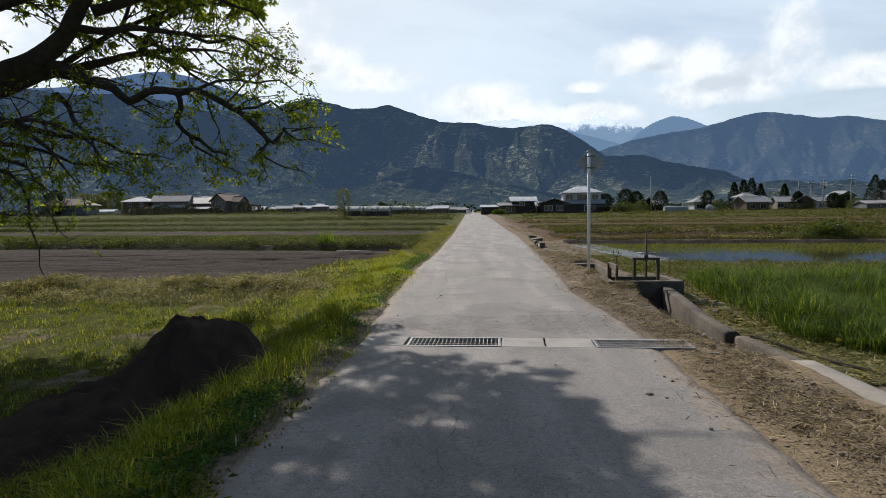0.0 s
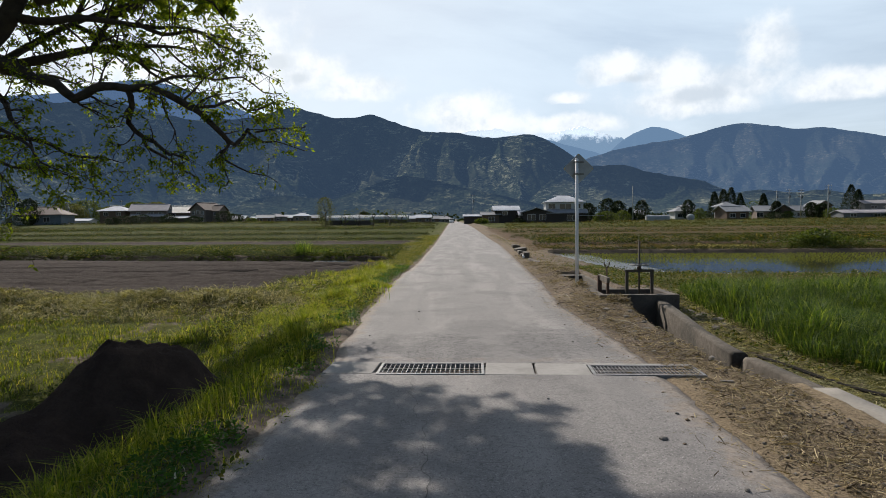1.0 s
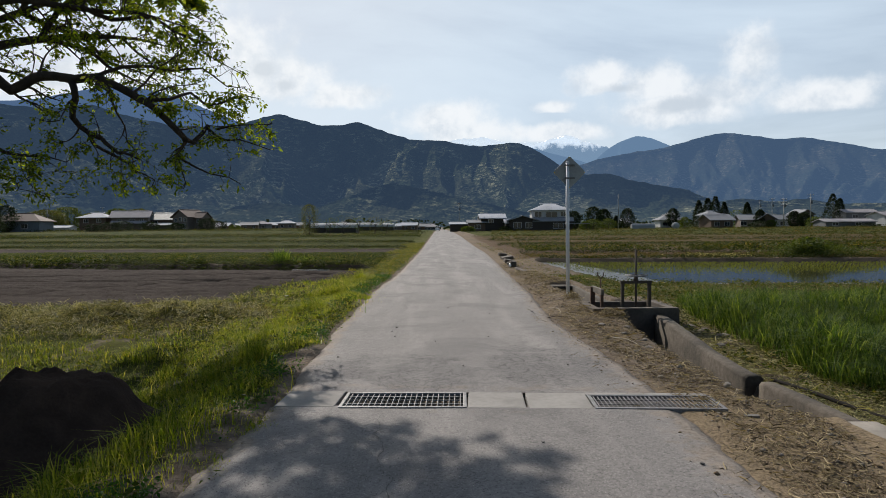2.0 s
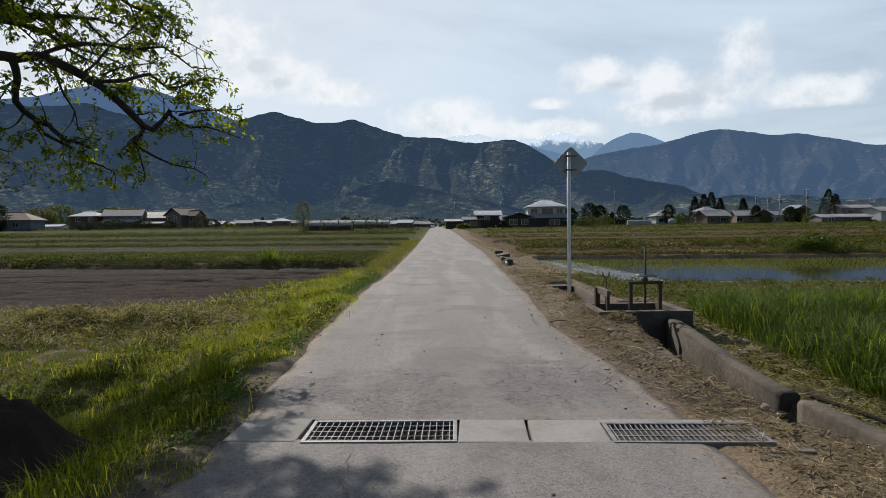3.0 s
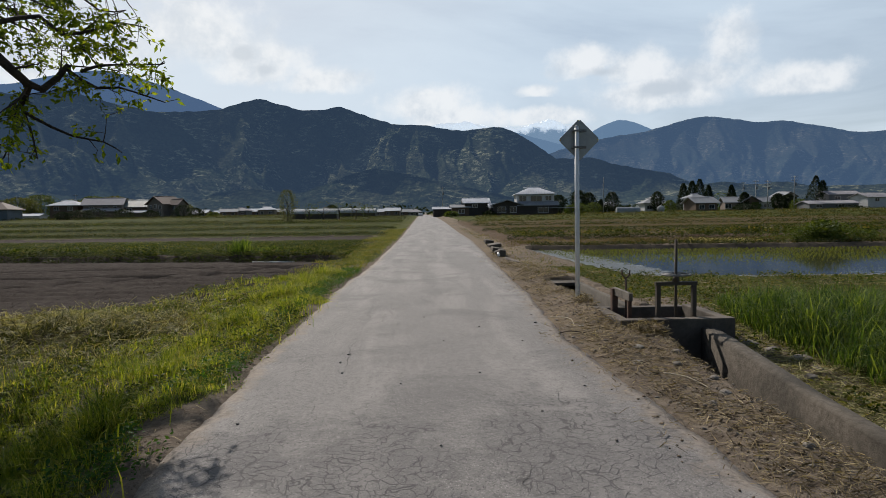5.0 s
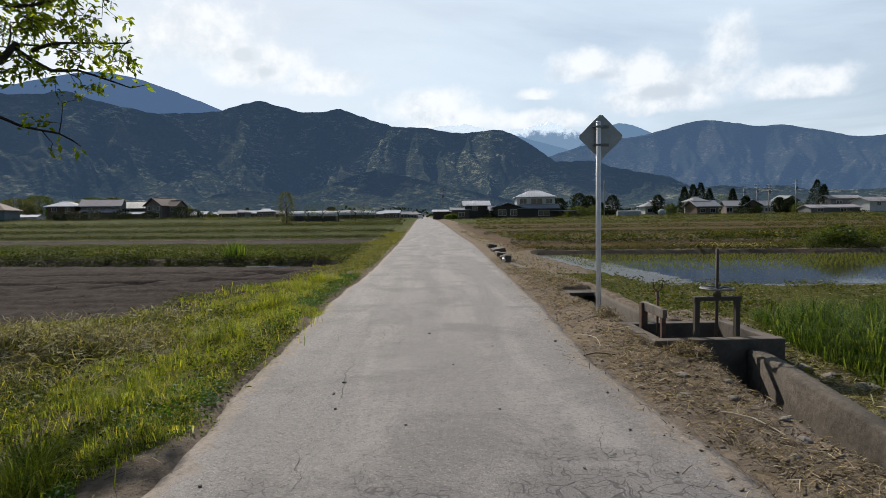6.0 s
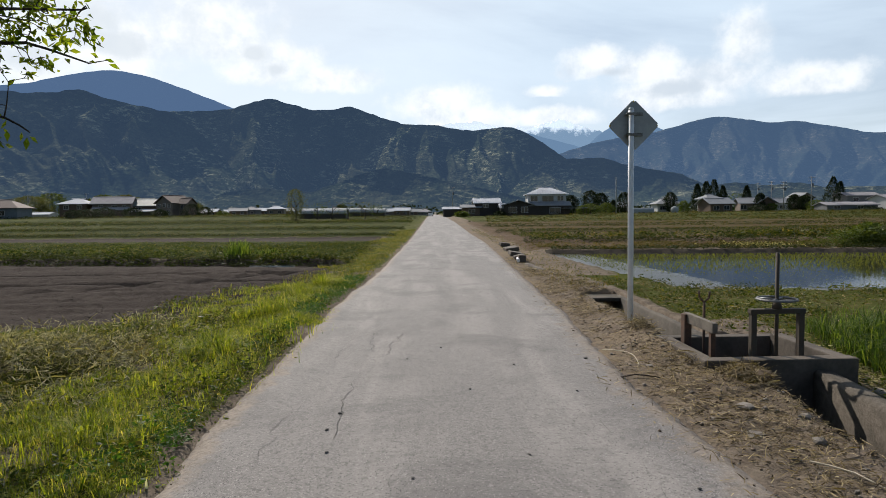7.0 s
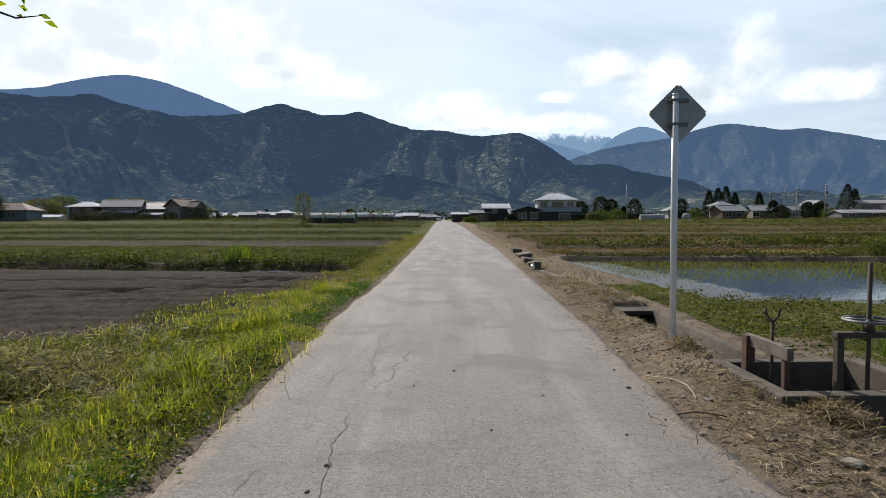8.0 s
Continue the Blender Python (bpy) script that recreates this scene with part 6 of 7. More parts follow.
x, y = scatter(80000, 1.6, 3.3, 2.0, 26, right_litter, 213)
litter("cut_straw", x, y, rng.uniform(0.03, 0.14, len(x)) * rng.uniform(0.5, 1.3, len(x)), rng.uniform(0.002, 0.006, len(x)), STRAW, "dry cut straw strewn over the road's bank", rng.uniform(0.0, 0.035, len(x)), 8)
x, y = scatter(80000, -10, -2.6, 11.2, 15.2, lambda x, y: np.exp(-((y - 12.9 - 0.06 * (x + 5)) / 0.75) ** 2) * (y < plow_edge(x)) * sstep(-x, 2.7, 3.6) + 0.12 * (y < plow_edge(x)), 215)
litter("cut_hay", x, y, rng.uniform(0.06, 0.24, len(x)), rng.uniform(0.004, 0.011, len(x)), HAY, "row of cut hay along the field's edge", rng.uniform(0.0, 0.16, len(x)) * (0.2 + 1.4 * fbm(x * 1.8, y * 2.2, 143)), 9, 0.5)
k = rng.random(len(x)) < 0.03 * sstep(fbm(x * 1.1, y * 1.4, 155), 0.52, 0.64) * np.exp(-((y - 12.8 - 0.06 * (x + 5)) / 0.6) ** 2)
leafy("cut_weeds", x[k], y[k], rng.uniform(0.03, 0.07, k.sum()), CROP_BROWN, "dark wilted weeds heaped in the hay row", "weeds", 40, 1.2, 1.2, 12, 0.03)
x = np.concatenate([rng.normal(2.95, 0.13, 1500), rng.normal(3.0, 0.11, 1500), rng.normal(2.86, 0.12, 350)])
y = np.concatenate([rng.normal(13.1, 0.14, 1500), rng.normal(11.0, 0.13, 1500), rng.normal(11.5, 0.2, 350)])
litter("straw_clump", x, y, rng.uniform(0.06, 0.24, len(x)), rng.uniform(0.003, 0.007, len(x)), STRAW, "clumps of dry straw caught at the channel's edge", np.abs(rng.normal(0.025, 0.03, len(x))), 10, 0.45)
x, y = scatter(26000, 3.7, 5.4, 6.0, 12.5, lambda x, y: sstep(x, np.interp(y, CHANNEL_Y, CHANNEL_X) + 0.18, np.interp(y, CHANNEL_Y, CHANNEL_X) + 0.3) * 0.8, 217)
litter("bank_straw", x, y, rng.uniform(0.06, 0.22, len(x)), rng.uniform(0.003, 0.007, len(x)), HAY, "pale cut grass lying beyond the channel", rng.uniform(0.0, 0.04, len(x)), 11)


def clods(name, x, y, size, mat, label, category, seed, z=None):
    """Lumps: squashed uneven octahedra, one island each."""
    r = np.random.default_rng(seed)
    n = len(x)
    z0 = np.where((x > road_left(y)) & (x < road_right(y)), 0.014 + rise(y), land(x, y)) if z is None else z
    base = np.array([(1, 0, 0), (0, 1, 0), (-1, 0, 0), (0, -1, 0), (0, 0, 0.55), (0, 0, -0.4)], dtype=float)
    v = base[None] * size[:, None, None] * r.uniform(0.6, 1.3, (n, 6, 3)) + r.normal(0, 0.18, (n, 6, 3)) * size[:, None, None]
    a = r.uniform(0, 2 * np.pi, n)
    c, s = np.cos(a)[:, None], np.sin(a)[:, None]
    v = np.stack([v[..., 0] * c - v[..., 1] * s, v[..., 0] * s + v[..., 1] * c, v[..., 2]], axis=-1)
    v = v + np.stack([x, y, z0 + size * 0.15], axis=1)[:, None, :]
    o = np.arange(n)[:, None] * 6
    f = np.concatenate([o + [[0, 1, 4]], o + [[1, 2, 4]], o + [[2, 3, 4]], o + [[3, 0, 4]], o + [[1, 0, 5]], o + [[2, 1, 5]], o + [[3, 2, 5]], o + [[0, 3, 5]]], axis=1).reshape(-1, 3)
    return tagged(part(name, mesh_np(name, v.reshape(-1, 3), f), mat), label, category, kind="stuff")


x, y = scatter(19000, -22, -2.2, 14.3, 25.5, lambda x, y: sstep(left_rows(x, y) - plow_edge(x), 0.0, 0.3) * (1 - sstep(left_rows(x, y), 24.2, 24.8)) * sstep(road_left(y) - x, 1.1, 1.9), 219)
clods("field_clods", x, y, rng.uniform(0.005, 0.017, len(x)) * rng.uniform(0.4, 1.3, len(x)), CLOD, "crumbled clods of the ploughed field", "soil", 12)
x, y = scatter(9000, 2.0, 3.3, 2.0, 20, lambda x, y: sstep(x - road_right(y), -0.05, 0.3) * (1 - channel_mask(x, y)) * 0.8, 221)
clods("gravel", x, y, rng.uniform(0.003, 0.009, len(x)) * (1 + 2.2 * (rng.random(len(x)) < 0.12)), STONE, "small stones on the bare bank", "gravel", 13)


x, y = scatter(26000, 1.5, 3.3, 2.0, 22, lambda x, y: (sstep(x - road_right(y), -0.02, 0.3) + 0.06 * sstep(x - road_right(y), -0.5, 0.0)) * (1 - channel_mask(x, y)) * (0.2 + 0.8 * sstep(fbm(x * 1.8, y * 1.2, 125), 0.4, 0.55)), 222)
clods("bank_clods", x, y, rng.uniform(0.003, 0.019, len(x)) * rng.uniform(0.4, 1.2, len(x)), DIRT, "dark crumbs of earth on the road's bank", "soil", 14)
x, y = scatter(7000, -2.2, -0.6, 2.4, 20, lambda x, y: np.exp(-((road_left(y) - x - 0.10) / 0.11) ** 2), 224)
clods("edge_crumbs", x, y, rng.uniform(0.002, 0.008, len(x)), DIRT, "crumbs of earth and asphalt along the road's edge", "soil", 15)


def one_stone(x, y, s, mat, label, seed):
    bm = bmesh.new()
    bmesh.ops.create_icosphere(bm, subdivisions=2, radius=s)
    r = random.Random(seed)
    k = Vector((r.uniform(0.8, 1.4), r.uniform(0.7, 1.1), r.uniform(0.4, 0.65)))
    for v in bm.verts:
        n = noise.noise(v.co / s * 1.1 + Vector((seed, 0, 0)))
        v.co = Vector((v.co.x * k.x, v.co.y * k.y, v.co.z * k.z)) * (1 + 0.35 * n)
    o = part("stone", bm, mat)
    o.matrix_world = pose(x, y, float(land(np.array([x]), np.array([y]))[0]) + s * 0.12, 0, 0, r.uniform(0, 360))
    return tagged(o, label, "stone", group="loose stones")


for i, (x0, y0, s) in enumerate([(2.62, 10.35, 0.055), (2.75, 9.7, 0.045), (2.45, 9.9, 0.05), (2.85, 9.2, 0.04), (2.55, 8.6, 0.045), (2.9, 10.1, 0.04), (2.35, 11.6, 0.035), (4.35, 10.9, 0.10), (4.5, 10.6, 0.12),
                                   (4.25, 11.2, 0.09), (4.4, 10.2, 0.07), (4.15, 9.9, 0.06), (2.7, 7.7, 0.035), (2.8, 8.9, 0.05), (2.4, 7.4, 0.03), (2.95, 7.2, 0.05)]):
    one_stone(x0, y0, s, STONE, "small pale weathered stone lying on the bank", i)
for i, (x0, y0, s) in enumerate([(1.57, 4.68, 0.028), (-0.38, 10.44, 0.018), (-0.42, 10.1, 0.016), (-0.35, 9.7, 0.014), (0.62, 11.0, 0.010), (1.5, 10.9, 0.012), (0.9, 9.6, 0.010), (0.2, 9.3, 0.011), (1.6, 7.9, 0.013), (0.5, 7.9, 0.011),
                                   (1.75, 3.9, 0.018), (0.95, 5.6, 0.013), (0.4, 12.6, 0.011), (1.85, 5.2, 0.014), (1.1, 11.8, 0.010), (1.72, 9.1, 0.012), (1.85, 12.0, 0.016), (1.9, 12.6, 0.014), (-0.9, 8.4, 0.013), (0.05, 12.1, 0.009), (1.25, 8.5, 0.010)]):
    one_stone(x0, y0, s, PEBBLE, "dark pebble lying loose on the asphalt", 40 + i).location.z = 0.02
def stick(points, r, mat, label):
    v, f, dense, rad = tube([(x, y, float(land(np.array([x]), np.array([y]))[0]) + 0.02 + dz) for x, y, dz in points], [r * (1 - 0.5 * i / len(points)) for i in range(len(points))], 6)
    tagged(part("stick", smooth(mesh_np("stick", v, f)), mat), label, "stick", group="loose sticks")


PALE_STALK = surface("bleached_stalk", (0.5, 0.45, 0.34), (0.38, 0.33, 0.24), 20, 0.8)
stick([(2.12, 12.35, 0.0), (2.25, 12.15, 0.03), (2.30, 11.9, 0.03), (2.27, 11.65, 0.0)], 0.006, PALE_STALK, "curved bleached stalk lying on the bank")
stick([(1.98, 11.35, 0.0), (2.12, 11.3, 0.01), (2.30, 11.2, 0.0)], 0.008, TWIG, "dark twig at the asphalt's edge")
stick([(3.02, 11.35, 0.06), (3.16, 11.42, 0.12), (3.3, 11.5, 0.2), (3.36, 11.55, 0.2)], 0.012, TWIG, "dark branch caught on the chamber's rim")
stick([(2.5, 9.4, 0.0), (2.62, 9.2, 0.02), (2.7, 8.95, 0.0)], 0.006, PALE_STALK, "short pale stalk on the bank")
for x0, y0, s0, k0 in ((3.04, 10.9, 0.12, 91), (2.96, 11.12, 0.08, 92), (2.98, 13.12, 0.10, 93), (2.86, 10.7, 0.05, 94)):
    clump = one_stone(x0, y0, s0, DIRT, "clod of earth and matted roots at the channel's edge", k0)
    clump.name, clump["category"], clump["group"] = "earth_clod", "clod", "loose clods"
# a dark brown pole on the ground, modelled as a bent black tube
lying_pole_pts = [(3.98, 8.3), (4.05, 7.7), (4.2, 7.0), (4.42, 6.2), (4.55, 5.4), (4.6, 4.6)]
v, f, dense, rad = tube([(hx, hy, float(land(np.array([hx]), np.array([hy]))[0]) + 0.03) for hx, hy in lying_pole_pts], [0.02] * 6, 8)
tagged(part("hose", smooth(mesh_np("hose", v, f)), surface("dark_lying_pole", (0.028, 0.025, 0.022), None, 8, 0.95, spec=0.1)), "dark pole lying beside the channel", "hose")
# pale rod added in place of a narrow wet strip on the ground
tagged(part("field_pipe", rod((-5.6, 25.6, -0.13), (-3.75, 25.3, -0.13), 0.022, None, 10), PLASTIC_WHITE), "pale rod standing for a narrow wet strip along the foot of the field bank", "pipe")
part("plastic_scrap", box(0.10, 0.05, 0.012, (-3.18, 15.15, float(land(np.array([-3.18]), np.array([15.15]))[0]) + 0.05), 0.004), PLASTIC_WHITE)
tagged(bpy.data.objects["plastic_scrap"], "scrap of white plastic at the field's edge", "litter")


def field(n, x0, x1, y0, y1, keep, seed):
    """Points thinner with distance, as wide as the view there."""
    r = np.random.default_rng(seed)
    y = y0 * (y1 / y0) ** r.random(n)
    x = x0 * y / y0 + r.random(n) * (x1 - x0) * y / y0
    k = r.random(n) < keep(x, y)
    return x[k], y[k]


lq = lambda x, y: left_rows(x, y)


def slope_off(q):
    """Growth stands tallest along the near edge of each strip and thins towards the far one."""
    out = np.full_like(q, 0.6)
    for s0, s1 in ((25.6, 41.0), (46.5, 57.5), (60.5, 81.0), (86.0, 128.0), (138.0, 185.0)):
        out = np.where((q >= s0) & (q <= s1), 1.35 - 1.0 * (q - s0) / (s1 - s0), out)
    return out


def in_strip(q):
    """0 on the bare strip of earth between the crops."""
    return 1.0 - ((q > 41.0) & (q < 46.0))


off_l = lambda x, y: sstep(road_left(y) - x, 1.0, 1.9)
x, y = field(60000, -24, -1.0, 25.5, 46, lambda x, y: off_l(x, y) * (lq(x, y) > 25.6) * (lq(x, y) < 41.2) * (0.2 + 0.65 * sstep(fbm(x * 0.4, y * 0.5, 131), 0.3, 0.5)), 223)
leafy("bank_greens", x, y, rng.uniform(0.035, 0.11, len(x)) * (0.2 + 1.7 * fbm(x * 0.6, y * 0.7, 132)) * slope_off(lq(x, y)), CROP, "uneven green weeds on the field bank", "weeds", 14, high=0.6)
x, y = field(42000, -38, -1.2, 41, 180, lambda x, y: off_l(x, y) * (lq(x, y) > 46.3) * in_strip(lq(x, y)) * (0.25 + 0.75 * sstep(fbm(x * 0.06, lq(x, y) * 0.25, 133), 0.35, 0.55)), 225)
pale_strip = ((lq(x, y) > 50) & (lq(x, y) < 59)) | ((lq(x, y) > 66) & (lq(x, y) < 83)) | (lq(x, y) > 96)
leafy("left_field_crop", x[~pale_strip], y[~pale_strip], slope_off(lq(x, y))[~pale_strip] * (0.3 + 1.4 * fbm(x * 0.25, y * 0.3, 134))[~pale_strip] * 0.0021 * y[~pale_strip] * rng.uniform(0.6, 1.2, (~pale_strip).sum()), CROP, "dark green strips of young crops in the fields", "crop", 15, high=0.3)
leafy("left_field_grass", x[pale_strip], y[pale_strip], slope_off(lq(x, y))[pale_strip] * (0.3 + 1.4 * fbm(x * 0.25, y * 0.3, 134))[pale_strip] * 0.0020 * y[pale_strip] * rng.uniform(0.6, 1.2, pale_strip.sum()), CROP_PALE, "pale yellow-green strips of grass in the fields", "crop", 21, high=0.3)
rp = lambda x, y: y + 0.13 * (x - 4.5)
off_r = lambda x, y: sstep(x - road_right(y), 0.6, 1.2)
x, y = field(44000, 2.6, 26, 26, 36, lambda x, y: sstep(x - road_right(y), 1.2, 2.6) * (rp(x, y) > 28.3) * (rp(x, y) < 33.4) * (0.10 + 0.8 * sstep(fbm(x * 0.3, y * 0.8, 135), 0.42, 0.58)), 227)
leafy("stubble_field", x, y, rng.uniform(0.03, 0.11, len(x)), CROP_BROWN, "faded brownish growth on the field behind the paddy", "stubble", 16, high=0.4)
x, y = field(52000, 3.0, 36, 33, 50, lambda x, y: sstep(x - road_right(y), 1.6, 3.4) * (rp(x, y) > 34.6) * (0.05 + 0.8 * sstep(np.sin(rp(x, y) * 2.4 + 3 * fbm(x * 0.2, y * 0.2, 136)), -0.2, 0.5) * sstep(fbm(x * 0.3, y * 0.5, 137), 0.40, 0.55)), 229)
leafy("bean_crop", x, y, rng.uniform(0.05, 0.17, len(x)) * (1.25 - 0.7 * sstep(rp(x, y), 34.6, 46)) * (0.4 + 1.2 * fbm(x * 0.7, y * 0.9, 153)), BEAN, "broad-leaved green crop in reddish earth", "crop", 17, high=0.7)
x, y = field(30000, 4.0, 52, 47, 185, lambda x, y: sstep(x - road_right(y), 1.6, 3.4) * (0.05 + 0.95 * sstep(np.sin(45 * np.log(rp(x, y))) + 1.6 * fbm(x * 0.05, y * 0.16, 139), 0.6, 1.2)), 231)
leafy("right_field_crop", x, y, 0.0022 * y * rng.uniform(0.5, 1.2, len(x)) * (0.4 + 1.2 * fbm(x * 0.2, y * 0.3, 138)), CROP_FAR, "far green fields in strips", "crop", 18, high=0.35)
# weed rows in a dark colour draw the shadow lines under the strip edges
r = np.random.default_rng(88)
ex, ey = [], []
for q0, n in ((25.9, 2600), (46.8, 2000), (60.9, 1800), (86.6, 1500), (112.0, 900), (138.6, 1000)):
    xx = -1.5 - r.random(n) * 0.95 * q0
    ex.append(xx), ey.append(q0 - 0.20 * (xx + 5) + r.normal(0, 0.25 + 0.004 * q0, n))
ex, ey = np.concatenate(ex), np.concatenate(ey)
k = road_left(ey) - ex > 1.2
ex, ey = ex[k], ey[k]
leafy("field_edge_weeds", ex, ey, (0.04 + 0.0018 * ey) * r.uniform(0.5, 1.3, len(ex)), CROP_SHADE, "weeds along the edges of the field strips, coloured dark for the shadow lines", "weeds", 36, 0.6, 0.7, 6)
# same on the right: dark colour stands for the shadow along each dike
ex, ey = [], []
for q0, n in ((28.2, 2200), (34.3, 2000), (47.2, 1600), (60.0, 1200), (82.0, 1000), (115.0, 800)):
    xx = 4.6 + r.random(n) * 0.95 * q0
    ex.append(xx), ey.append(q0 - 0.13 * (xx - 4.5) + r.normal(0, 0.2 + 0.004 * q0, n))
ex, ey = np.concatenate(ex), np.concatenate(ey)
k = (ex - road_right(ey) > 1.5) & (pond_depth(ex, ey) < 0.02)
ex, ey = ex[k], ey[k]
leafy("dike_weeds", ex, ey, (0.05 + 0.0014 * ey) * r.uniform(0.5, 1.3, len(ex)), CROP_SHADE, "weeds along the dikes between the fields, coloured dark for the shadow lines", "weeds", 37, 0.6, 0.6, 6)
# bramble and a patch of dry growth on the dike behind the paddy
bx = np.concatenate([rng.normal(16.0, 0.95, 420), rng.normal(18.0, 0.6, 160)])
by = 28.75 - 0.13 * (bx - 4.5) + rng.uniform(0, 0.9, len(bx))
leafy("bramble", bx, by, rng.uniform(0.10, 0.2, len(bx)) * (0.6 + 0.6 * np.exp(-((bx - 16.2) / 0.9) ** 2)), BROADLEAF, "leafy green bramble on the paddy's dike", "shrub", 41, 0.7, 1.9, 9)
bx = rng.normal(12.6, 0.6, 420)
leafy("dry_growth", bx, 29.6 - 0.13 * (bx - 4.5) + rng.normal(0, 0.5, len(bx)), rng.uniform(0.06, 0.13, len(bx)), HAY, "patch of yellowed growth on the paddy's dike", "weeds", 42, 0.6, 0.5, 6)
# dark reedy clump on the left bank, weeds at the road's far right edge
x = np.concatenate([rng.normal(-6.35, 0.16, 260), rng.normal(-5.5, 0.5, 240)])
y = rng.normal(26.9, 0.3, 500)
h = np.concatenate([rng.uniform(0.4, 0.8, 260), rng.uniform(0.2, 0.45, 240)])
blades("reed_clump", x, y, h, 0.012 + 0.012 * h, rng.uniform(0.1, 0.6, 500), GRASS_TALL, "clump of taller grass on the field bank", seed=19)
# seedlings in rows in the flooded paddy
sx, sy = np.meshgrid(np.arange(4.6, 40, 0.15), np.arange(15.5, 27.9, 0.21))
sx, sy = sx.ravel() + rng.normal(0, 0.02, sx.size), sy.ravel() + rng.normal(0, 0.015, sx.size)
keep_s = (pond_depth(sx, sy) > 0.95) & (rng.random(sx.size) < np.maximum(sstep(sy + 0.13 * (sx - 6) + 1.6 * (fbm(sx * 0.5, sy * 0.4, 141) - 0.5), 20.4, 22.6) * 0.97, 0.75 * sstep(sx + 0.3 * (sy - 18), 6.0, 7.8)))
sx, sy = np.repeat(sx[keep_s], 8), np.repeat(sy[keep_s], 8)
sx, sy = sx + rng.normal(0, 0.022, len(sx)), sy + rng.normal(0, 0.022, len(sx))
blades("rice_seedlings", sx, sy, rng.uniform(0.05, 0.11, len(sx)) * (0.55 + 0.45 * sstep(sy, 19.5, 22.5)), np.full(len(sx), 0.012), rng.uniform(0.1, 0.8, len(sx)), SEEDLING, "rows of rice seedlings standing in water", "rice", seed=20, z=np.full(len(sx), WATER_Z - 0.02))


# ---- far trees, houses, poles ----
def far(bearing, dist, drop=0.0):
    """A place at that tangent of the bearing and that distance ahead of the end of the walk."""
    x, y = 0.3 + bearing * dist, 7.0 + dist
    return x, y, float(land(np.array([x]), np.array([y]), False)[0]) - drop


def far_tree(label, bearing, dist, width, height, mat, shape, seed, count=900, leaf=0.45, trunk_share=0.15, name="tree"):
    r = np.random.default_rng(seed)
    t = thing(name, label, "tree", far(bearing, dist, 0.1))
    part("trunk", rod((0, 0, 0), (0.1, 0, height * 0.6), width * 0.022 + 0.05, 0.04, 8), BARK, t)
    u = r.random(count)
    zz = trunk_share + (1 - trunk_share) * u
    if shape == "cone":
        rad = (1 - u) ** 0.8 * (0.75 + 0.5 * r.random(count)) + 0.06
    else:
        rad = np.sqrt(np.clip(1 - (2 * u - 1) ** 2, 0, 1)) * (0.55 + 0.5 * r.random(count))
    lump = 0.7 + 0.6 * vnoise(zz * 6 + seed, r.random(count) * 3, seed)
    a = r.uniform(0, 2 * np.pi, count)
    rad = rad * lump * width * 0.5 * (0.75 + 0.4 * np.sin(3 * a + seed) ** 2)
    base = np.stack([rad * np.cos(a), rad * np.sin(a), zz * height], axis=1)
    way = np.stack([np.cos(a), np.sin(a), r.normal(0.1, 0.7, count)], axis=1) + r.normal(0, 0.5, (count, 3))
    sz = leaf * r.uniform(0.5, 1.3, count)
    part("crown", leaf_mesh("crown", base, way, sz, sz * 0.7, 0.25, seed), mat, t)
    for i in range(4):
        b = r.uniform(0, 2 * np.pi)
        part("limb", rod((0, 0, height * (0.25 + 0.1 * i)), (math.cos(b) * width * 0.3, math.sin(b) * width * 0.3, height * (0.45 + 0.12 * i)), 0.07, 0.02, 6), BARK, t)
    return t


def plain(name, c, rough=0.8, **k):
    return surface(name, c, shade(c, 0.82), 1.2, rough, bump=0.1, wear=0.2, **k)


W_WHITE, W_CREAM, W_GREY = plain("white_render", (0.50, 0.50, 0.50)), plain("beige_siding", (0.19, 0.155, 0.13)), plain("grey_siding", (0.14, 0.147, 0.155))
W_BROWN, W_DARK, W_BLUE = plain("brown_siding", (0.13, 0.09, 0.065)), plain("dark_timber_and_shaded_wall", (0.05, 0.042, 0.036)), plain("blue_grey_siding", (0.16, 0.19, 0.22))
R_BRIGHT, R_TILE = plain("bright_metal_roof", (0.48, 0.50, 0.54), 0.8, spec=0.15), plain("grey_tile_roof", (0.26, 0.27, 0.285), 0.8, spec=0.15)
R_LILAC, R_BROWN, R_GREEN = plain("faded_grey_roof", (0.30, 0.29, 0.305), 0.85, spec=0.12), plain("brown_shingle_roof", (0.13, 0.095, 0.08), 0.8), plain("green_grey_roof", (0.20, 0.23, 0.22), 0.6)
TRIM = plain("white_trim", (0.52, 0.52, 0.52), 0.6)
FILM = plain("white_greenhouse_film", (0.36, 0.375, 0.385), 0.85, spec=0.12)


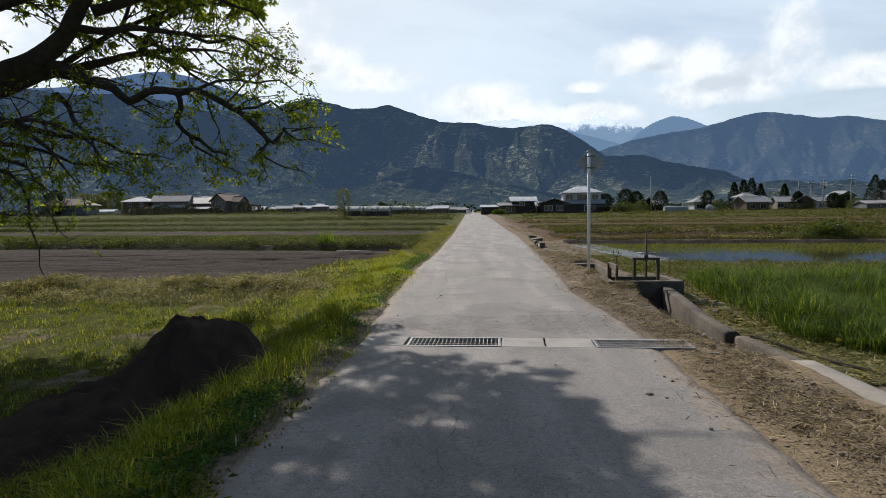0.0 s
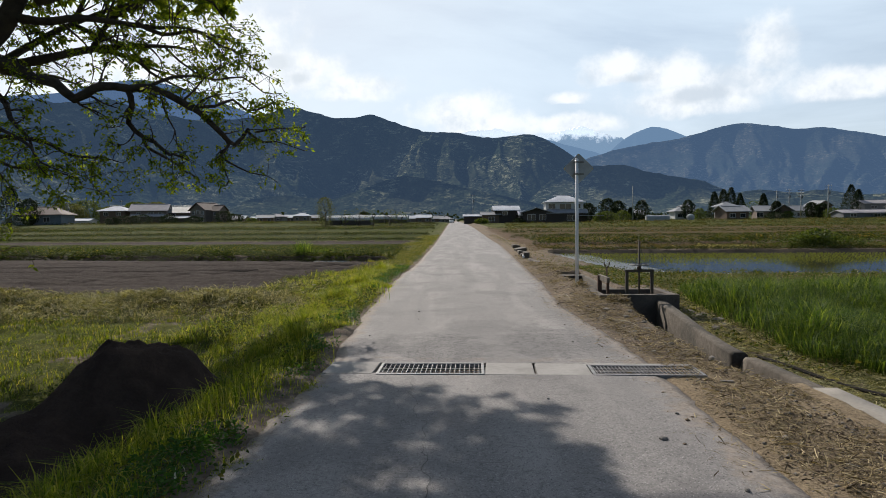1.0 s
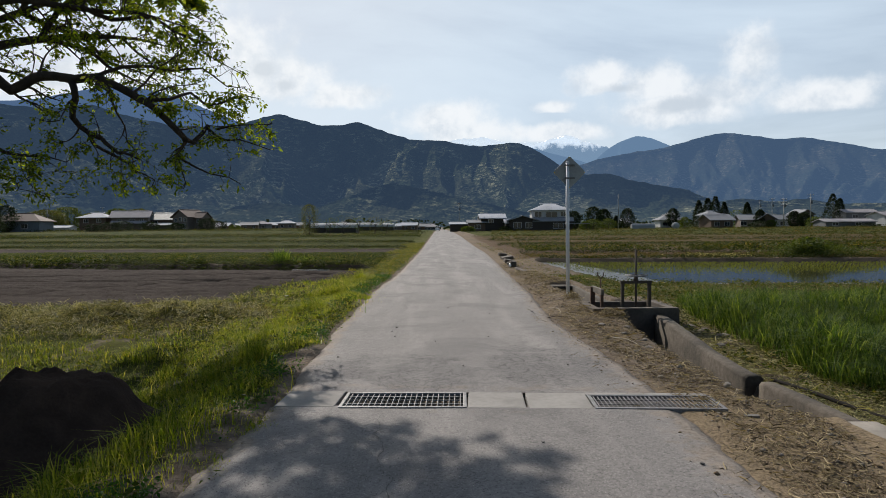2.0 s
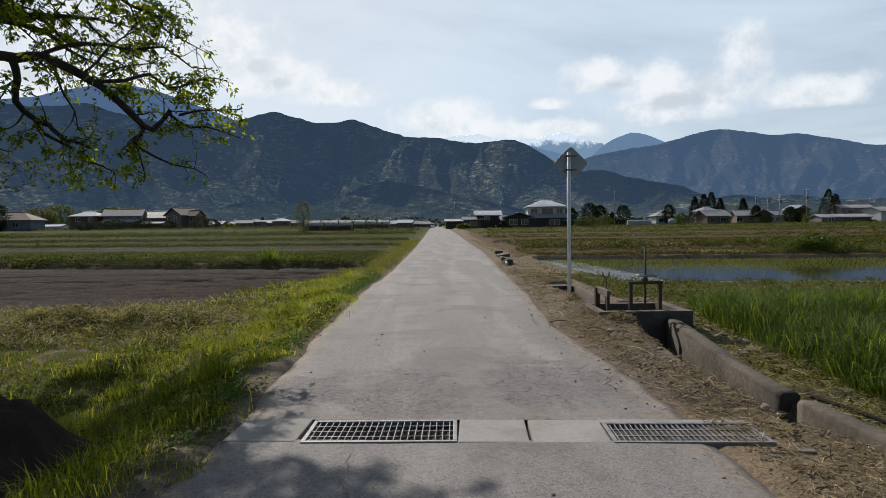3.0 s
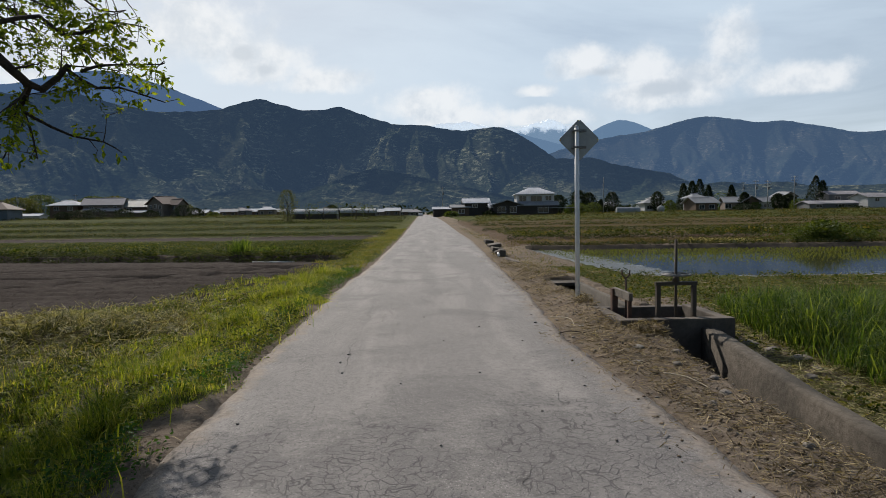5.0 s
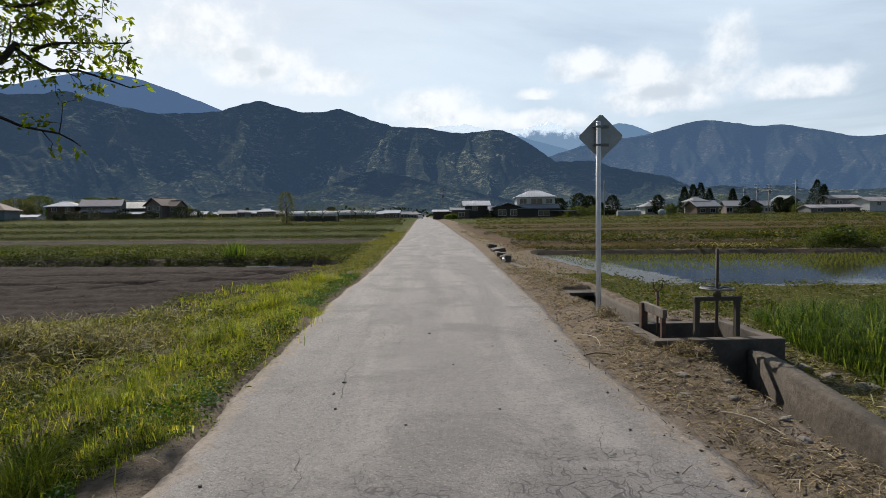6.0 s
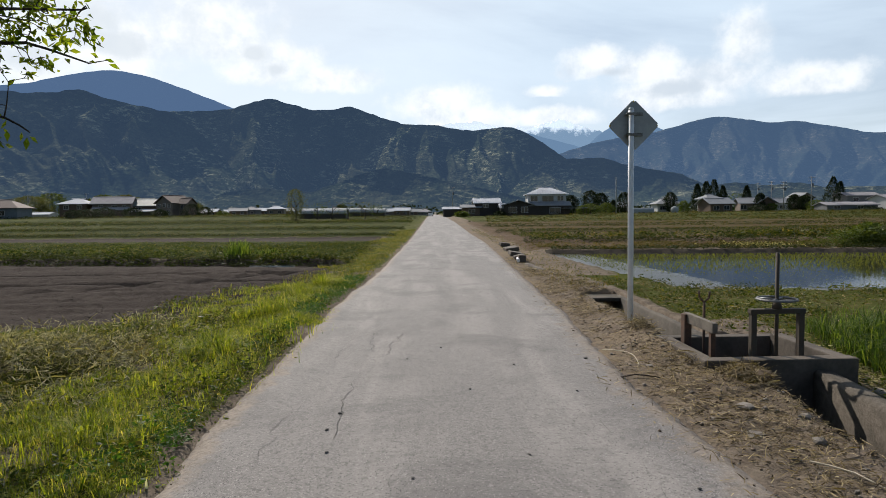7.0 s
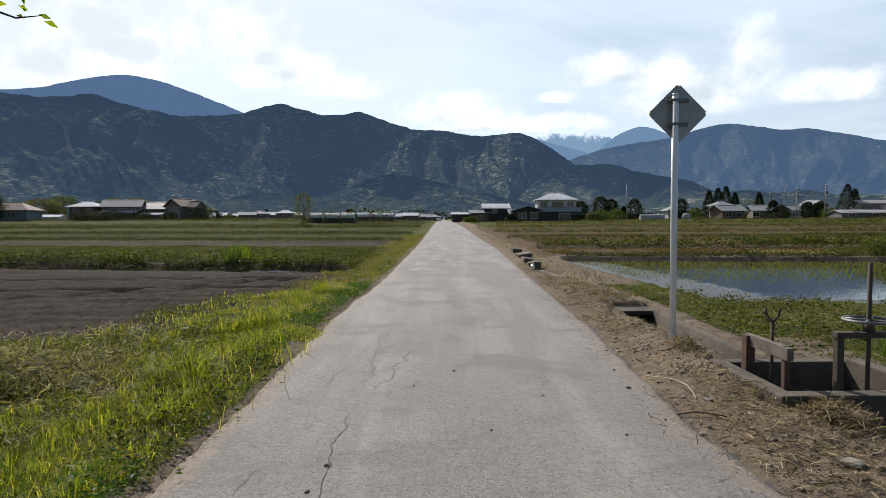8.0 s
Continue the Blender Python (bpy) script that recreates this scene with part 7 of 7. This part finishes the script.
def roof_mesh(w, d, h, rh, hip, along_x, over=0.5, thick=0.14):
    """A gable or hipped roof with thickness and overhang, its eaves at height h."""
    bm = bmesh.new()
    W, D = w / 2 + over, d / 2 + over
    if along_x:
        L = W if not hip else max(0.1, W - D * 0.95)
        ends = [(-L, 0), (L, 0)]
    else:
        L = D if not hip else max(0.1, D - W * 0.95)
        ends = [(0, -L), (0, L)]
    eave = h - 0.12
    def layer(dz):
        c = [bm.verts.new((sx * W, sy * D, eave + dz)) for sx, sy in ((-1, -1), (1, -1), (1, 1), (-1, 1))]
        e = [bm.verts.new((x, y, h + rh + dz)) for x, y in ends]
        return c, e
    for dz, flip in ((0, True), (thick, False)):
        c, e = layer(dz)
        if along_x:
            fs = [(c[0], c[1], e[1], e[0]), (c[2], c[3], e[0], e[1])] + ([(c[1], c[2], e[1]), (c[3], c[0], e[0])] if hip else [])
        else:
            fs = [(c[1], c[2], e[1], e[0]), (c[3], c[0], e[0], e[1])] + ([(c[0], c[1], e[0]), (c[2], c[3], e[1])] if hip else [])
        for f in fs:
            bm.faces.new(tuple(reversed(f)) if flip else f)
        if dz == 0:
            low = c, e
        else:
            for i in range(4):
                j = (i + 1) % 4
                if hip:
                    bm.faces.new((low[0][i], low[0][j], c[j], c[i]))
            if not hip:
                pairs = [(0, 1), (2, 3)] if along_x else [(1, 2), (3, 0)]
                for i, j in pairs:
                    bm.faces.new((low[0][i], low[0][j], c[j], c[i]))
                for (i, k) in ([(0, 0), (3, 0), (1, 1), (2, 1)] if along_x else [(0, 0), (1, 0), (2, 1), (3, 1)]):
                    bm.faces.new((low[0][i], low[1][k], e[k], c[i]))
    bmesh.ops.recalc_face_normals(bm, faces=bm.faces)
    return bm


def body_mesh(w, d, h, rh, hip, along_x):
    """The walls of a block, up into the gables."""
    if hip:
        return box(w, d, h, (0, 0, h / 2), 0.02)
    bm = bmesh.new()
    half, deep = (d / 2, w / 2) if along_x else (w / 2, d / 2)
    outline = [(-half, 0), (half, 0), (half, h), (0, h + rh * 0.97), (-half, h)]
    put = (lambda u, z, s: (s * deep, u, z)) if along_x else (lambda u, z, s: (u, s * deep, z))
    ends = [[bm.verts.new(put(u, z, s)) for u, z in outline] for s in (-1, 1)]
    bm.faces.new(ends[0]), bm.faces.new(list(reversed(ends[1])))
    for i in range(5):
        j = (i + 1) % 5
        bm.faces.new((ends[0][i], ends[0][j], ends[1][j], ends[1][i]))
    bmesh.ops.recalc_face_normals(bm, faces=bm.faces)
    return bm


def ring_mesh(w, h, bar, depth, at):
    """A window frame: one closed ring."""
    bm = bmesh.new()
    loops = []
    for y in (-depth / 2, depth / 2):
        for k in (bar / 2, -bar / 2):
            loops.append([bm.verts.new((at[0] + sx * (w / 2 + k), at[1] + y, at[2] + sz * (h / 2 + k))) for sx, sz in ((-1, -1), (1, -1), (1, 1), (-1, 1))])
    for a, b in ((0, 1), (1, 3), (3, 2), (2, 0)):
        for i in range(4):
            j = (i + 1) % 4
            bm.faces.new((loops[a][i], loops[a][j], loops[b][j], loops[b][i]))
    bmesh.ops.recalc_face_normals(bm, faces=bm.faces)
    return bm


def volume(house, w, d, h, rh, wall, roof, at=(0, 0, 0), hip=False, along_x=True, windows=(), ribs=0, over=0.5, door=None):
    """One block of a house with its roof, windows and door on the side that faces the fields."""
    m = Matrix.Translation(at)
    b = body_mesh(w, d, h, rh, hip, along_x)
    bmesh.ops.transform(b, matrix=m, verts=b.verts)
    part("wall", b, wall, house)
    b = roof_mesh(w, d, h, rh, hip, along_x, over, 0.14)
    bmesh.ops.transform(b, matrix=m, verts=b.verts)
    roof_ob = part("roof", b, roof, house)
    cap = rod((-w / 2 * (0.55 if hip else 1), 0, h + rh + 0.12), (w / 2 * (0.55 if hip else 1), 0, h + rh + 0.12), 0.12, None, 6) if along_x else rod((0, -d / 2 * (0.55 if hip else 1), h + rh + 0.12), (0, d / 2 * (0.55 if hip else 1), h + rh + 0.12), 0.12, None, 6)
    bmesh.ops.transform(cap, matrix=m, verts=cap.verts)
    part("ridge_cap", cap, roof, roof_ob)
    W, D, eave = w / 2 + over, d / 2 + over, h - 0.12
    L = max(0.1, W - D * 0.95) if hip else W
    for i in range(ribs if along_x else 0):
        x = -W + 2 * W * (i + 0.5) / ribs
        t = max(0.0, (abs(x) - L) / max(0.01, W - L)) if hip else 0.0
        bar = rod((x, -D, eave + 0.14), (x, -D * t, (h + rh) * (1 - t) + eave * t + 0.14), 0.05, None, 5)
        bmesh.ops.transform(bar, matrix=m, verts=bar.verts)
        part("rib", bar, roof, roof_ob)
    for (u, z, ww, wh) in windows:
        c = Vector(at) + Vector((u, -d / 2 - 0.02, z))
        win = part("window", ring_mesh(ww, wh, 0.08, 0.10, c), TRIM, house)
        part("mullion", box(0.06, 0.08, wh - 0.08, (c.x, c.y, c.z), 0), TRIM, win)
        part("pane", box(ww, 0.03, wh, (c.x, c.y + 0.0, c.z), 0), GLASS, win)
    if door:
        u, ww, wh = door
        part("door", box(ww, 0.08, wh, (at[0] + u, at[1] - d / 2 - 0.03, wh / 2), 0.01), W_DARK, house)


def house_at(label, bearing, dist, rz=0.0, drop=0.2, name="house", category="house"):
    return thing(name, label, category, far(bearing, dist, drop), rz, "far houses")


# right of the road
D1 = 140
h = house_at("two-storey white house with a bright hipped metal roof", 0.187, D1, -4)
volume(h, 8.6, 7.0, 5.0, 1.5, W_WHITE, R_BRIGHT, (0, 0, 0), True, True, [(-2.9, 4.0, 1.6, 1.2), (0.2, 3.9, 2.6, 1.4), (3.0, 4.0, 1.4, 1.1)], 16)
# ground-floor front: the shade there is put into the dark wall colour
volume(h, 8.9, 2.0, 2.4, 0.7, W_DARK, R_TILE, (0.4, -4.0, 0), False, True, [(1.2, 1.3, 2.4, 1.2)], 0, 0.3)
volume(h, 6.2, 5.0, 2.6, 1.0, W_DARK, R_TILE, (-6.6, -2.6, 0), False, False, [(-1.2, 1.5, 1.8, 1.3), (1.4, 1.5, 1.5, 1.3)], 0, 0.7)
h = house_at("dark timber farmhouse with a bright ribbed metal roof", 0.089, D1 + 2, 0)
volume(h, 5.6, 5.5, 3.2, 1.0, W_DARK, R_BRIGHT, (0, 0, 0), False, True, [(-0.4, 2.5, 1.2, 0.8)], 12)
volume(h, 4.0, 3.0, 2.2, 0.5, W_BROWN, R_TILE, (-3.8, -1.5, 0), False, True, [(0.2, 1.2, 1.4, 0.9)])
h = house_at("small dark shed with a pale metal roof", 0.119, D1 - 2, 3, name="shed", category="shed")
volume(h, 2.2, 3.0, 2.0, 0.8, W_DARK, R_BRIGHT, (0, 0, 0), False, True, (), 5, 0.3)
h = house_at("long low shed with a pale flat-pitched roof", 0.036, D1 + 6, 0, name="shed", category="shed")
volume(h, 5.4, 3.5, 1.9, 0.35, W_DARK, R_BRIGHT, (0, 0, 0), False, True, (), 0, 0.3)
h = house_at("open carport with a thin flat roof", 0.235, D1 - 6, 0, name="carport", category="carport")
part("roof", box(5.4, 3.0, 0.12, (0, 0, 1.75), 0.02), R_TILE, h)
for px in (-2.5, 0, 2.5):
    for py in (-1.3, 1.3):
        part("post", rod((px, py, 0), (px, py, 1.7), 0.05, None, 6), STEEL_DARK, h)
D2 = 190
h = house_at("pale shed with a bright sloping roof among trees", 0.307, D2, 12, name="shed", category="shed")
volume(h, 4.6, 5, 2.0, 1.5, W_GREY, R_BRIGHT, (0, 0, 0), False, True, (), 8, 0.4)
h = house_at("white house with a grey tiled roof", 0.388, D2 + 10, 0)
volume(h, 8.0, 6, 3.0, 1.6, W_WHITE, R_TILE, (0, 0, 0), True, True, [(-2.4, 1.6, 1.6, 1.2), (1.4, 1.6, 2.2, 1.2)], 0, 0.7)
volume(h, 4.0, 4, 4.6, 0.8, W_WHITE, R_TILE, (1.0, 1.0, 0), True, True, [(0, 3.9, 1.6, 0.8)], 0, 0.5)
h = house_at("farmhouse with a two-tiered grey tiled roof", 0.470, 165, 8)
volume(h, 6.4, 6, 2.4, 1.6, W_BROWN, R_TILE, (0, 0, 0), False, True, [(-1.5, 1.3, 1.6, 1.1), (1.5, 1.3, 1.6, 1.1)], 0, 0.7)
volume(h, 4.2, 4, 3.9, 1.1, W_WHITE, R_TILE, (-0.6, 2.0, 0), True, True, (), 0, 0.7)
h = house_at("farmhouse with long grey gables", 0.530, 165, -10)
volume(h, 6.6, 5, 2.4, 1.4, W_CREAM, R_TILE, (0, 0, 0), False, True, [(-2.6, 1.4, 1.6, 1.2)], 0, 0.7)
volume(h, 4.0, 5, 2.5, 1.5, W_BROWN, R_TILE, (3.0, -1.2, 0), False, False, [(-1.0, 1.2, 1.0, 1.0)], 0, 0.6)
h = house_at("pale house with a grey roof behind shrubs", 0.575, 185, 0)
volume(h, 5.0, 5, 2.6, 1.4, W_WHITE, R_TILE, (0, 0, 0), False, True, [(0, 1.4, 1.6, 1.1)])
h = house_at("two-storey house with a grey roof and pale walls", 0.612, 190, 12)
volume(h, 5.5, 5, 4.2, 1.5, W_CREAM, R_TILE, (0, 0, 0), False, False, [(-1.2, 3.2, 1.2, 0.9), (1.2, 3.2, 1.2, 0.9)])
h = house_at("long low storehouse with a pale metal roof", 0.690, 160, -3, name="storehouse", category="storehouse")
volume(h, 13.0, 6, 1.6, 0.7, W_GREY, R_LILAC, (0, 0, 0), False, True, [(-4, 1.0, 1.6, 0.8), (2, 1.0, 1.6, 0.8)], 20, 0.4)
h = house_at("grey two-storey building with a pale roof", 0.708, 178, -4)
volume(h, 9.0, 6, 4.4, 0.9, W_GREY, R_LILAC, (0, 0, 0), False, True, [(-2, 3.3, 1.6, 1.0), (2, 3.3, 1.6, 1.0)], 10, 0.5)
h = house_at("pale gabled house at the end of the row", 0.765, 165, 10)
volume(h, 8.0, 6, 3.2, 1.1, W_WHITE, R_LILAC, (0, 0, 0), False, True, [(-1, 2.5, 1.4, 1.0)], 8)
h = house_at("white plastic tunnel over a vegetable bed", 0.347, 150, 0, 0.1, "polytunnel", "polytunnel")
arch = bmesh.new()
n = 10
rings = []
for sx in (-3.0, 3.0):
    rings.append([arch.verts.new((sx, 0.6 * math.cos(math.pi * i / n), 0.7 * math.sin(math.pi * i / n) + 0.75)) for i in range(n + 1)])
for i in range(n):
    arch.faces.new((rings[0][i], rings[0][i + 1], rings[1][i + 1], rings[1][i]))
arch.faces.new(rings[0]), arch.faces.new(list(reversed(rings[1])))
part("film", arch, FILM, h)
part("skirt", box(6.0, 1.2, 0.78, (0, 0, 0.38), 0.02), FILM, h)
h = house_at("round white covered bale or tank in the field", 0.403, 150, 0, 0.1, "tank", "tank")
b = bmesh.new()
bmesh.ops.create_uvsphere(b, u_segments=14, v_segments=8, radius=0.95)
bmesh.ops.transform(b, matrix=Matrix.Translation((0, 0, 0.85)) @ Matrix.Diagonal((1.05, 0.9, 0.95, 1)), verts=b.verts)
part("shell", b, FILM, h)
part("base", rod((0, 0, 0), (0, 0, 0.3), 0.7, 0.75, 14), FILM, h)

# left of the road
D3 = 165
h = house_at("blue-grey house with a dark hipped roof", -0.708, D3 - 10, 6)
volume(h, 12, 7, 2.9, 2.0, W_BLUE, R_BROWN, (0, 0, 0), True, True, [(-2.5, 1.6, 1.6, 1.2), (2.4, 1.6, 1.6, 1.2)], 0, 0.6)
h = house_at("white low outbuilding with a pale roof", -0.640, D3 + 10, 0, name="outbuilding", category="outbuilding")
volume(h, 7, 4, 1.3, 0.5, W_WHITE, R_BRIGHT, (0, 0, 0), False, True, (), 0, 0.3)
h = house_at("dark-walled house with a bright hipped roof", -0.5785, D3, 4)
volume(h, 7.0, 6.0, 3.9, 1.3, W_BROWN, R_BRIGHT, (0, 0, 0), True, True, [(-1.8, 3.0, 1.2, 1.0), (1.6, 3.0, 1.2, 1.0)], 0, 0.7)
h = house_at("beige two-storey house with a faded gabled roof", -0.520, D3, 14)
volume(h, 9.2, 6.5, 3.8, 1.8, W_CREAM, R_LILAC, (0, 0, 0), False, True, [(-2.6, 2.9, 1.0, 0.9), (0.6, 2.9, 1.4, 0.9), (3.0, 2.9, 0.9, 0.9)], 0, 0.6)
volume(h, 8.6, 1.8, 2.2, 0.5, W_DARK, R_TILE, (0, -4.0, 0), False, True, (), 0, 0.2)
h = house_at("brown house with a greenish metal roof", -0.463, D3 + 4, 5)
volume(h, 8.4, 6, 3.2, 1.9, W_BROWN, R_GREEN, (0, 0, 0), False, True, [(-2, 2.4, 1.4, 0.9)], 10, 0.6)
volume(h, 6.0, 3, 1.7, 0.4, W_DARK, R_BRIGHT, (0, -4.4, 0), False, True, (), 0, 0.2)
h = house_at("gabled house with beige siding and a brown roof", -0.424, D3 - 2, -24)
volume(h, 5.6, 6.5, 3.7, 2.0, W_CREAM, R_BROWN, (0, 0, 0), False, False, [(-1.6, 3.0, 0.9, 1.0), (0.1, 3.2, 0.9, 1.0), (1.7, 3.0, 0.9, 1.0), (-1.5, 1.3, 1.0, 1.3), (1.5, 1.3, 1.0, 1.3)], 0, 0.5)
volume(h, 3.4, 3.0, 3.5, 1.5, W_CREAM, R_BROWN, (4.0, 0.5, 0), False, True, [(0, 2.7, 0.8, 1.0)], 0, 0.4)
for i, (br, w, hh) in enumerate([(-0.385, 4.5, 1.6), (-0.362, 6.0, 2.0), (-0.338, 5.0, 1.7), (-0.318, 6.5, 2.1), (-0.297, 6.0, 2.6), (-0.276, 6.5, 2.2), (-0.256, 6.5, 2.7), (-0.238, 5.0, 1.9), (-0.160, 5, 2.0), (-0.05, 6.0, 2.2), (-0.068, 7, 1.8), (-0.030, 6, 1.8), (-0.012, 4, 1.6)]):
    h = house_at("small pale house with a bright roof, far across the fields", br, 245 + 9 * (i % 3), 7 * (i % 4) - 10)
    volume(h, w, 5.5, hh, 1.1, (W_GREY, W_BROWN, W_CREAM, W_BROWN)[i % 4], (R_LILAC, R_BRIGHT, R_BRIGHT, R_TILE)[i % 4], (0, 0, 0), i % 2 == 0, True, [(-w / 4, hh * 0.55, 1.2, 0.9), (w / 4, hh * 0.55, 1.2, 0.9)], 0, 0.5)
# row of plastic greenhouses
hoop = thing("greenhouse", "white film greenhouse with a rounded roof and dark sides", "greenhouse", far(-0.178, 128, 0.1), 0, "greenhouses")
arch = bmesh.new()
rings = []
for sx in (-1.6, 1.6):
    rings.append([arch.verts.new((sx, 2.6 * math.cos(math.pi * i / 12), 1.1 * math.sin(math.pi * i / 12) + 1.15)) for i in range(13)])
for i in range(12):
    arch.faces.new((rings[0][i], rings[0][i + 1], rings[1][i + 1], rings[1][i]))
arch.faces.new(rings[0]), arch.faces.new(list(reversed(rings[1])))
part("film", arch, FILM, hoop)
part("side", box(3.1, 5.1, 1.15, (0, 0, 0.575), 0.02), W_DARK, hoop, "dark netted side wall")
for i, (br, dist) in enumerate([(-0.153, 128), (-0.205, 129), (-0.128, 150), (-0.108, 152), (-0.088, 154)]):
    copy_thing(hoop, pose(*far(br, dist, 0.1), 0, 0, 0))

# trees and shrubs
far_tree("slender young tree with sparse pale leaves", -0.226, 98, 3.2, 5.4, BLOSSOM_TREE, "round", 1, 3200, 0.15, 0.02)
for i, (br, dist, w, hh) in enumerate([(-0.190, 104, 2.2, 3.2), (-0.166, 108, 4.6, 3.6), (-0.140, 106, 3.4, 3.2), (-0.112, 108, 4.2, 3.3), (-0.092, 106, 3.0, 2.8)]):
    far_tree("small orchard tree with thin new leaves", br, dist, w, hh, BLOSSOM_TREE if i % 2 else BROADLEAF, "round", 10 + i, 300, 0.16, 0.3)
for i, (br, dist, w, hh, kind) in enumerate([(0.262, 160, 4.5, 6.2, "r"), (0.280, 162, 3.4, 5.6, "r"), (0.300, 170, 2.2, 3.8, "c"), (0.318, 185, 4.4, 6.4, "r"), (0.395, 195, 3.8, 6.6, "r"), (0.440, 178, 3.6, 8.4, "c"), (0.455, 180, 4.4, 9.2, "c"),
                                             (0.468, 182, 4.6, 9.8, "c"), (0.483, 183, 3.4, 8.0, "c"), (0.523, 172, 3.4, 7.4, "c"), (0.546, 162, 2.6, 5.0, "r"), (0.603, 175, 4.0, 4.8, "r"), (0.622, 172, 4.0, 4.4, "r"), (0.668, 180, 5.2, 10.2, "c"), (0.680, 182, 4.6, 8.8, "c"),
                                             (-0.770, 140, 6, 10, "c"), (-0.735, 150, 5, 7, "r"), (-0.150, 300, 6, 5, "r"), (0.228, 152, 4.0, 4.8, "r"), (0.208, 155, 3, 3.4, "r")]):
    far_tree("dark evergreen tree among the houses" if kind == "c" else "dark rounded garden tree among the houses", br, dist, w, hh, CONIFER, "cone" if kind == "c" else "round", 30 + i, 2600, 0.36, 0.06)
for i, (br, dist, w, hh) in enumerate([(0.262, 142, 4.2, 2.6), (0.288, 150, 4.0, 2.8), (0.250, 141, 3, 2.2), (0.505, 185, 9.0, 5.6), (0.418, 160, 3, 3.2), (0.640, 165, 4.5, 3.0), (0.565, 160, 3.0, 2.2), (-0.562, 150, 6.0, 2.3), (-0.590, 148, 3.4, 2.0), (0.075, 141, 2.4, 2.6), (0.048, 130, 3, 1.2), (-0.345, 200, 4, 1.6)]):
    far_tree("leafy green shrub beside the houses", br, dist, w, hh, BROADLEAF if i not in (7, 8) else CONIFER, "round", 60 + i, 1600, 0.26, 0.0, "shrub")
for i, (br, dist, w, hh) in enumerate([(-0.655, 330, 22, 12), (-0.62, 345, 20, 14), (-0.57, 345, 16, 11), (-0.535, 350, 16, 13), (-0.50, 355, 20, 13), (-0.455, 345, 15, 10), (-0.40, 360, 18, 9), (-0.69, 350, 18, 10)]):
    far_tree("pale green grove tree behind the houses", br, dist, w, hh, BLOSSOM_TREE if i % 2 == 0 else BROADLEAF, "round", 90 + i, 4500, 0.8, 0.0)
for i, (br, dist, w, hh) in enumerate([(-0.538, 150, 5.0, 2.6), (-0.492, 155, 5.0, 2.4), (-0.448, 152, 4.0, 1.9), (-0.395, 158, 4.5, 3.2), (-0.375, 170, 5.0, 2.6), (0.150, 138, 3.0, 1.4), (0.112, 136, 2.4, 1.2), (0.545, 155, 5.0, 1.8), (0.72, 158, 9.0, 1.1)]):
    far_tree("dark clipped shrub beside the houses", br, dist, w, hh, CONIFER, "round", 110 + i, 1600, 0.28, 0.0, "shrub")
# tree belt at the foot of the hills
r = np.random.default_rng(77)
bx, bs = r.uniform(-0.80, 0.85, 2600), r.uniform(330, 620, 2600)
bp = np.stack([0.3 + bx * bs, 7 + bs, rise(7 + bs) + r.random(2600) ** 1.5 * (2.6 + 4.2 * vnoise(bx * 22, 1.0, 5)) * bs / 420], axis=1)
bw = np.stack([r.normal(0, 1, 2600), r.normal(0, 1, 2600), np.abs(r.normal(0.4, 0.5, 2600))], axis=1)
sz = r.uniform(1.5, 4.0, 2600)
tagged(part("far_woods", leaf_mesh("far_woods", bp, bw, sz, sz * 0.8, 0.2, 5), CONIFER), "dark far belt of trees below the hills", "woods", kind="stuff")

CONCRETE_POLE = plain("concrete_pole", (0.36, 0.36, 0.35))


def utility_pole(bearing, dist, height, arms):
    u = thing("utility_pole", "grey concrete utility pole with crossarms", "utility pole", far(bearing, dist, 0.2), 0, "utility poles")
    part("post", rod((0, 0, 0), (0, 0, height), 0.17, 0.11, 8), CONCRETE_POLE, u)
    for k in range(arms):
        z = height - 0.4 - 0.9 * k
        arm = part("crossarm", box(1.8, 0.1, 0.1, (0, 0, z), 0.01), STEEL_DARK, u)
        for dx in (-0.8, -0.35, 0.35, 0.8):
            part("insulator", rod((dx, 0, z + 0.05), (dx, 0, z + 0.3), 0.06, 0.04, 6), TRIM, arm)
    if arms:
        part("transformer", rod((0.3, -0.1, height - 2.8), (0.3, -0.1, height - 1.9), 0.22, None, 8), W_GREY, u)


for br, dist, hh, arms in [(0.305, 150, 9.2, 0), (0.564, 190, 9.6, 2), (0.585, 178, 9.0, 3), (0.632, 165, 9.6, 2), (0.033, 210, 10.0, 1), (0.541, 220, 10.5, 1), (-0.565, 230, 9.5, 1), (-0.66, 200, 8.0, 1), (-0.40, 215, 6, 0)]:
    utility_pole(br, dist, hh, arms)
car = thing("car", "small white car far down the road", "car", far(-0.004, 190, 0.0))
b = box(1.5, 3.4, 0.75, (0, 0, 0.65), 0.15)
part("body", b, PLASTIC_WHITE, car)
part("cabin", box(1.35, 2.0, 0.65, (0, 0.2, 1.3), 0.2), PLASTIC_WHITE, car)
part("windscreen", box(1.2, 0.04, 0.42, (0, -0.82, 1.32), 0.01), GLASS, car)
for sx in (-0.7, 0.7):
    for sy in (-1.1, 1.1):
        part("wheel", rod((sx - 0.09, sy, 0.3), (sx + 0.09, sy, 0.3), 0.3, None, 12), STEEL_DARK, car)
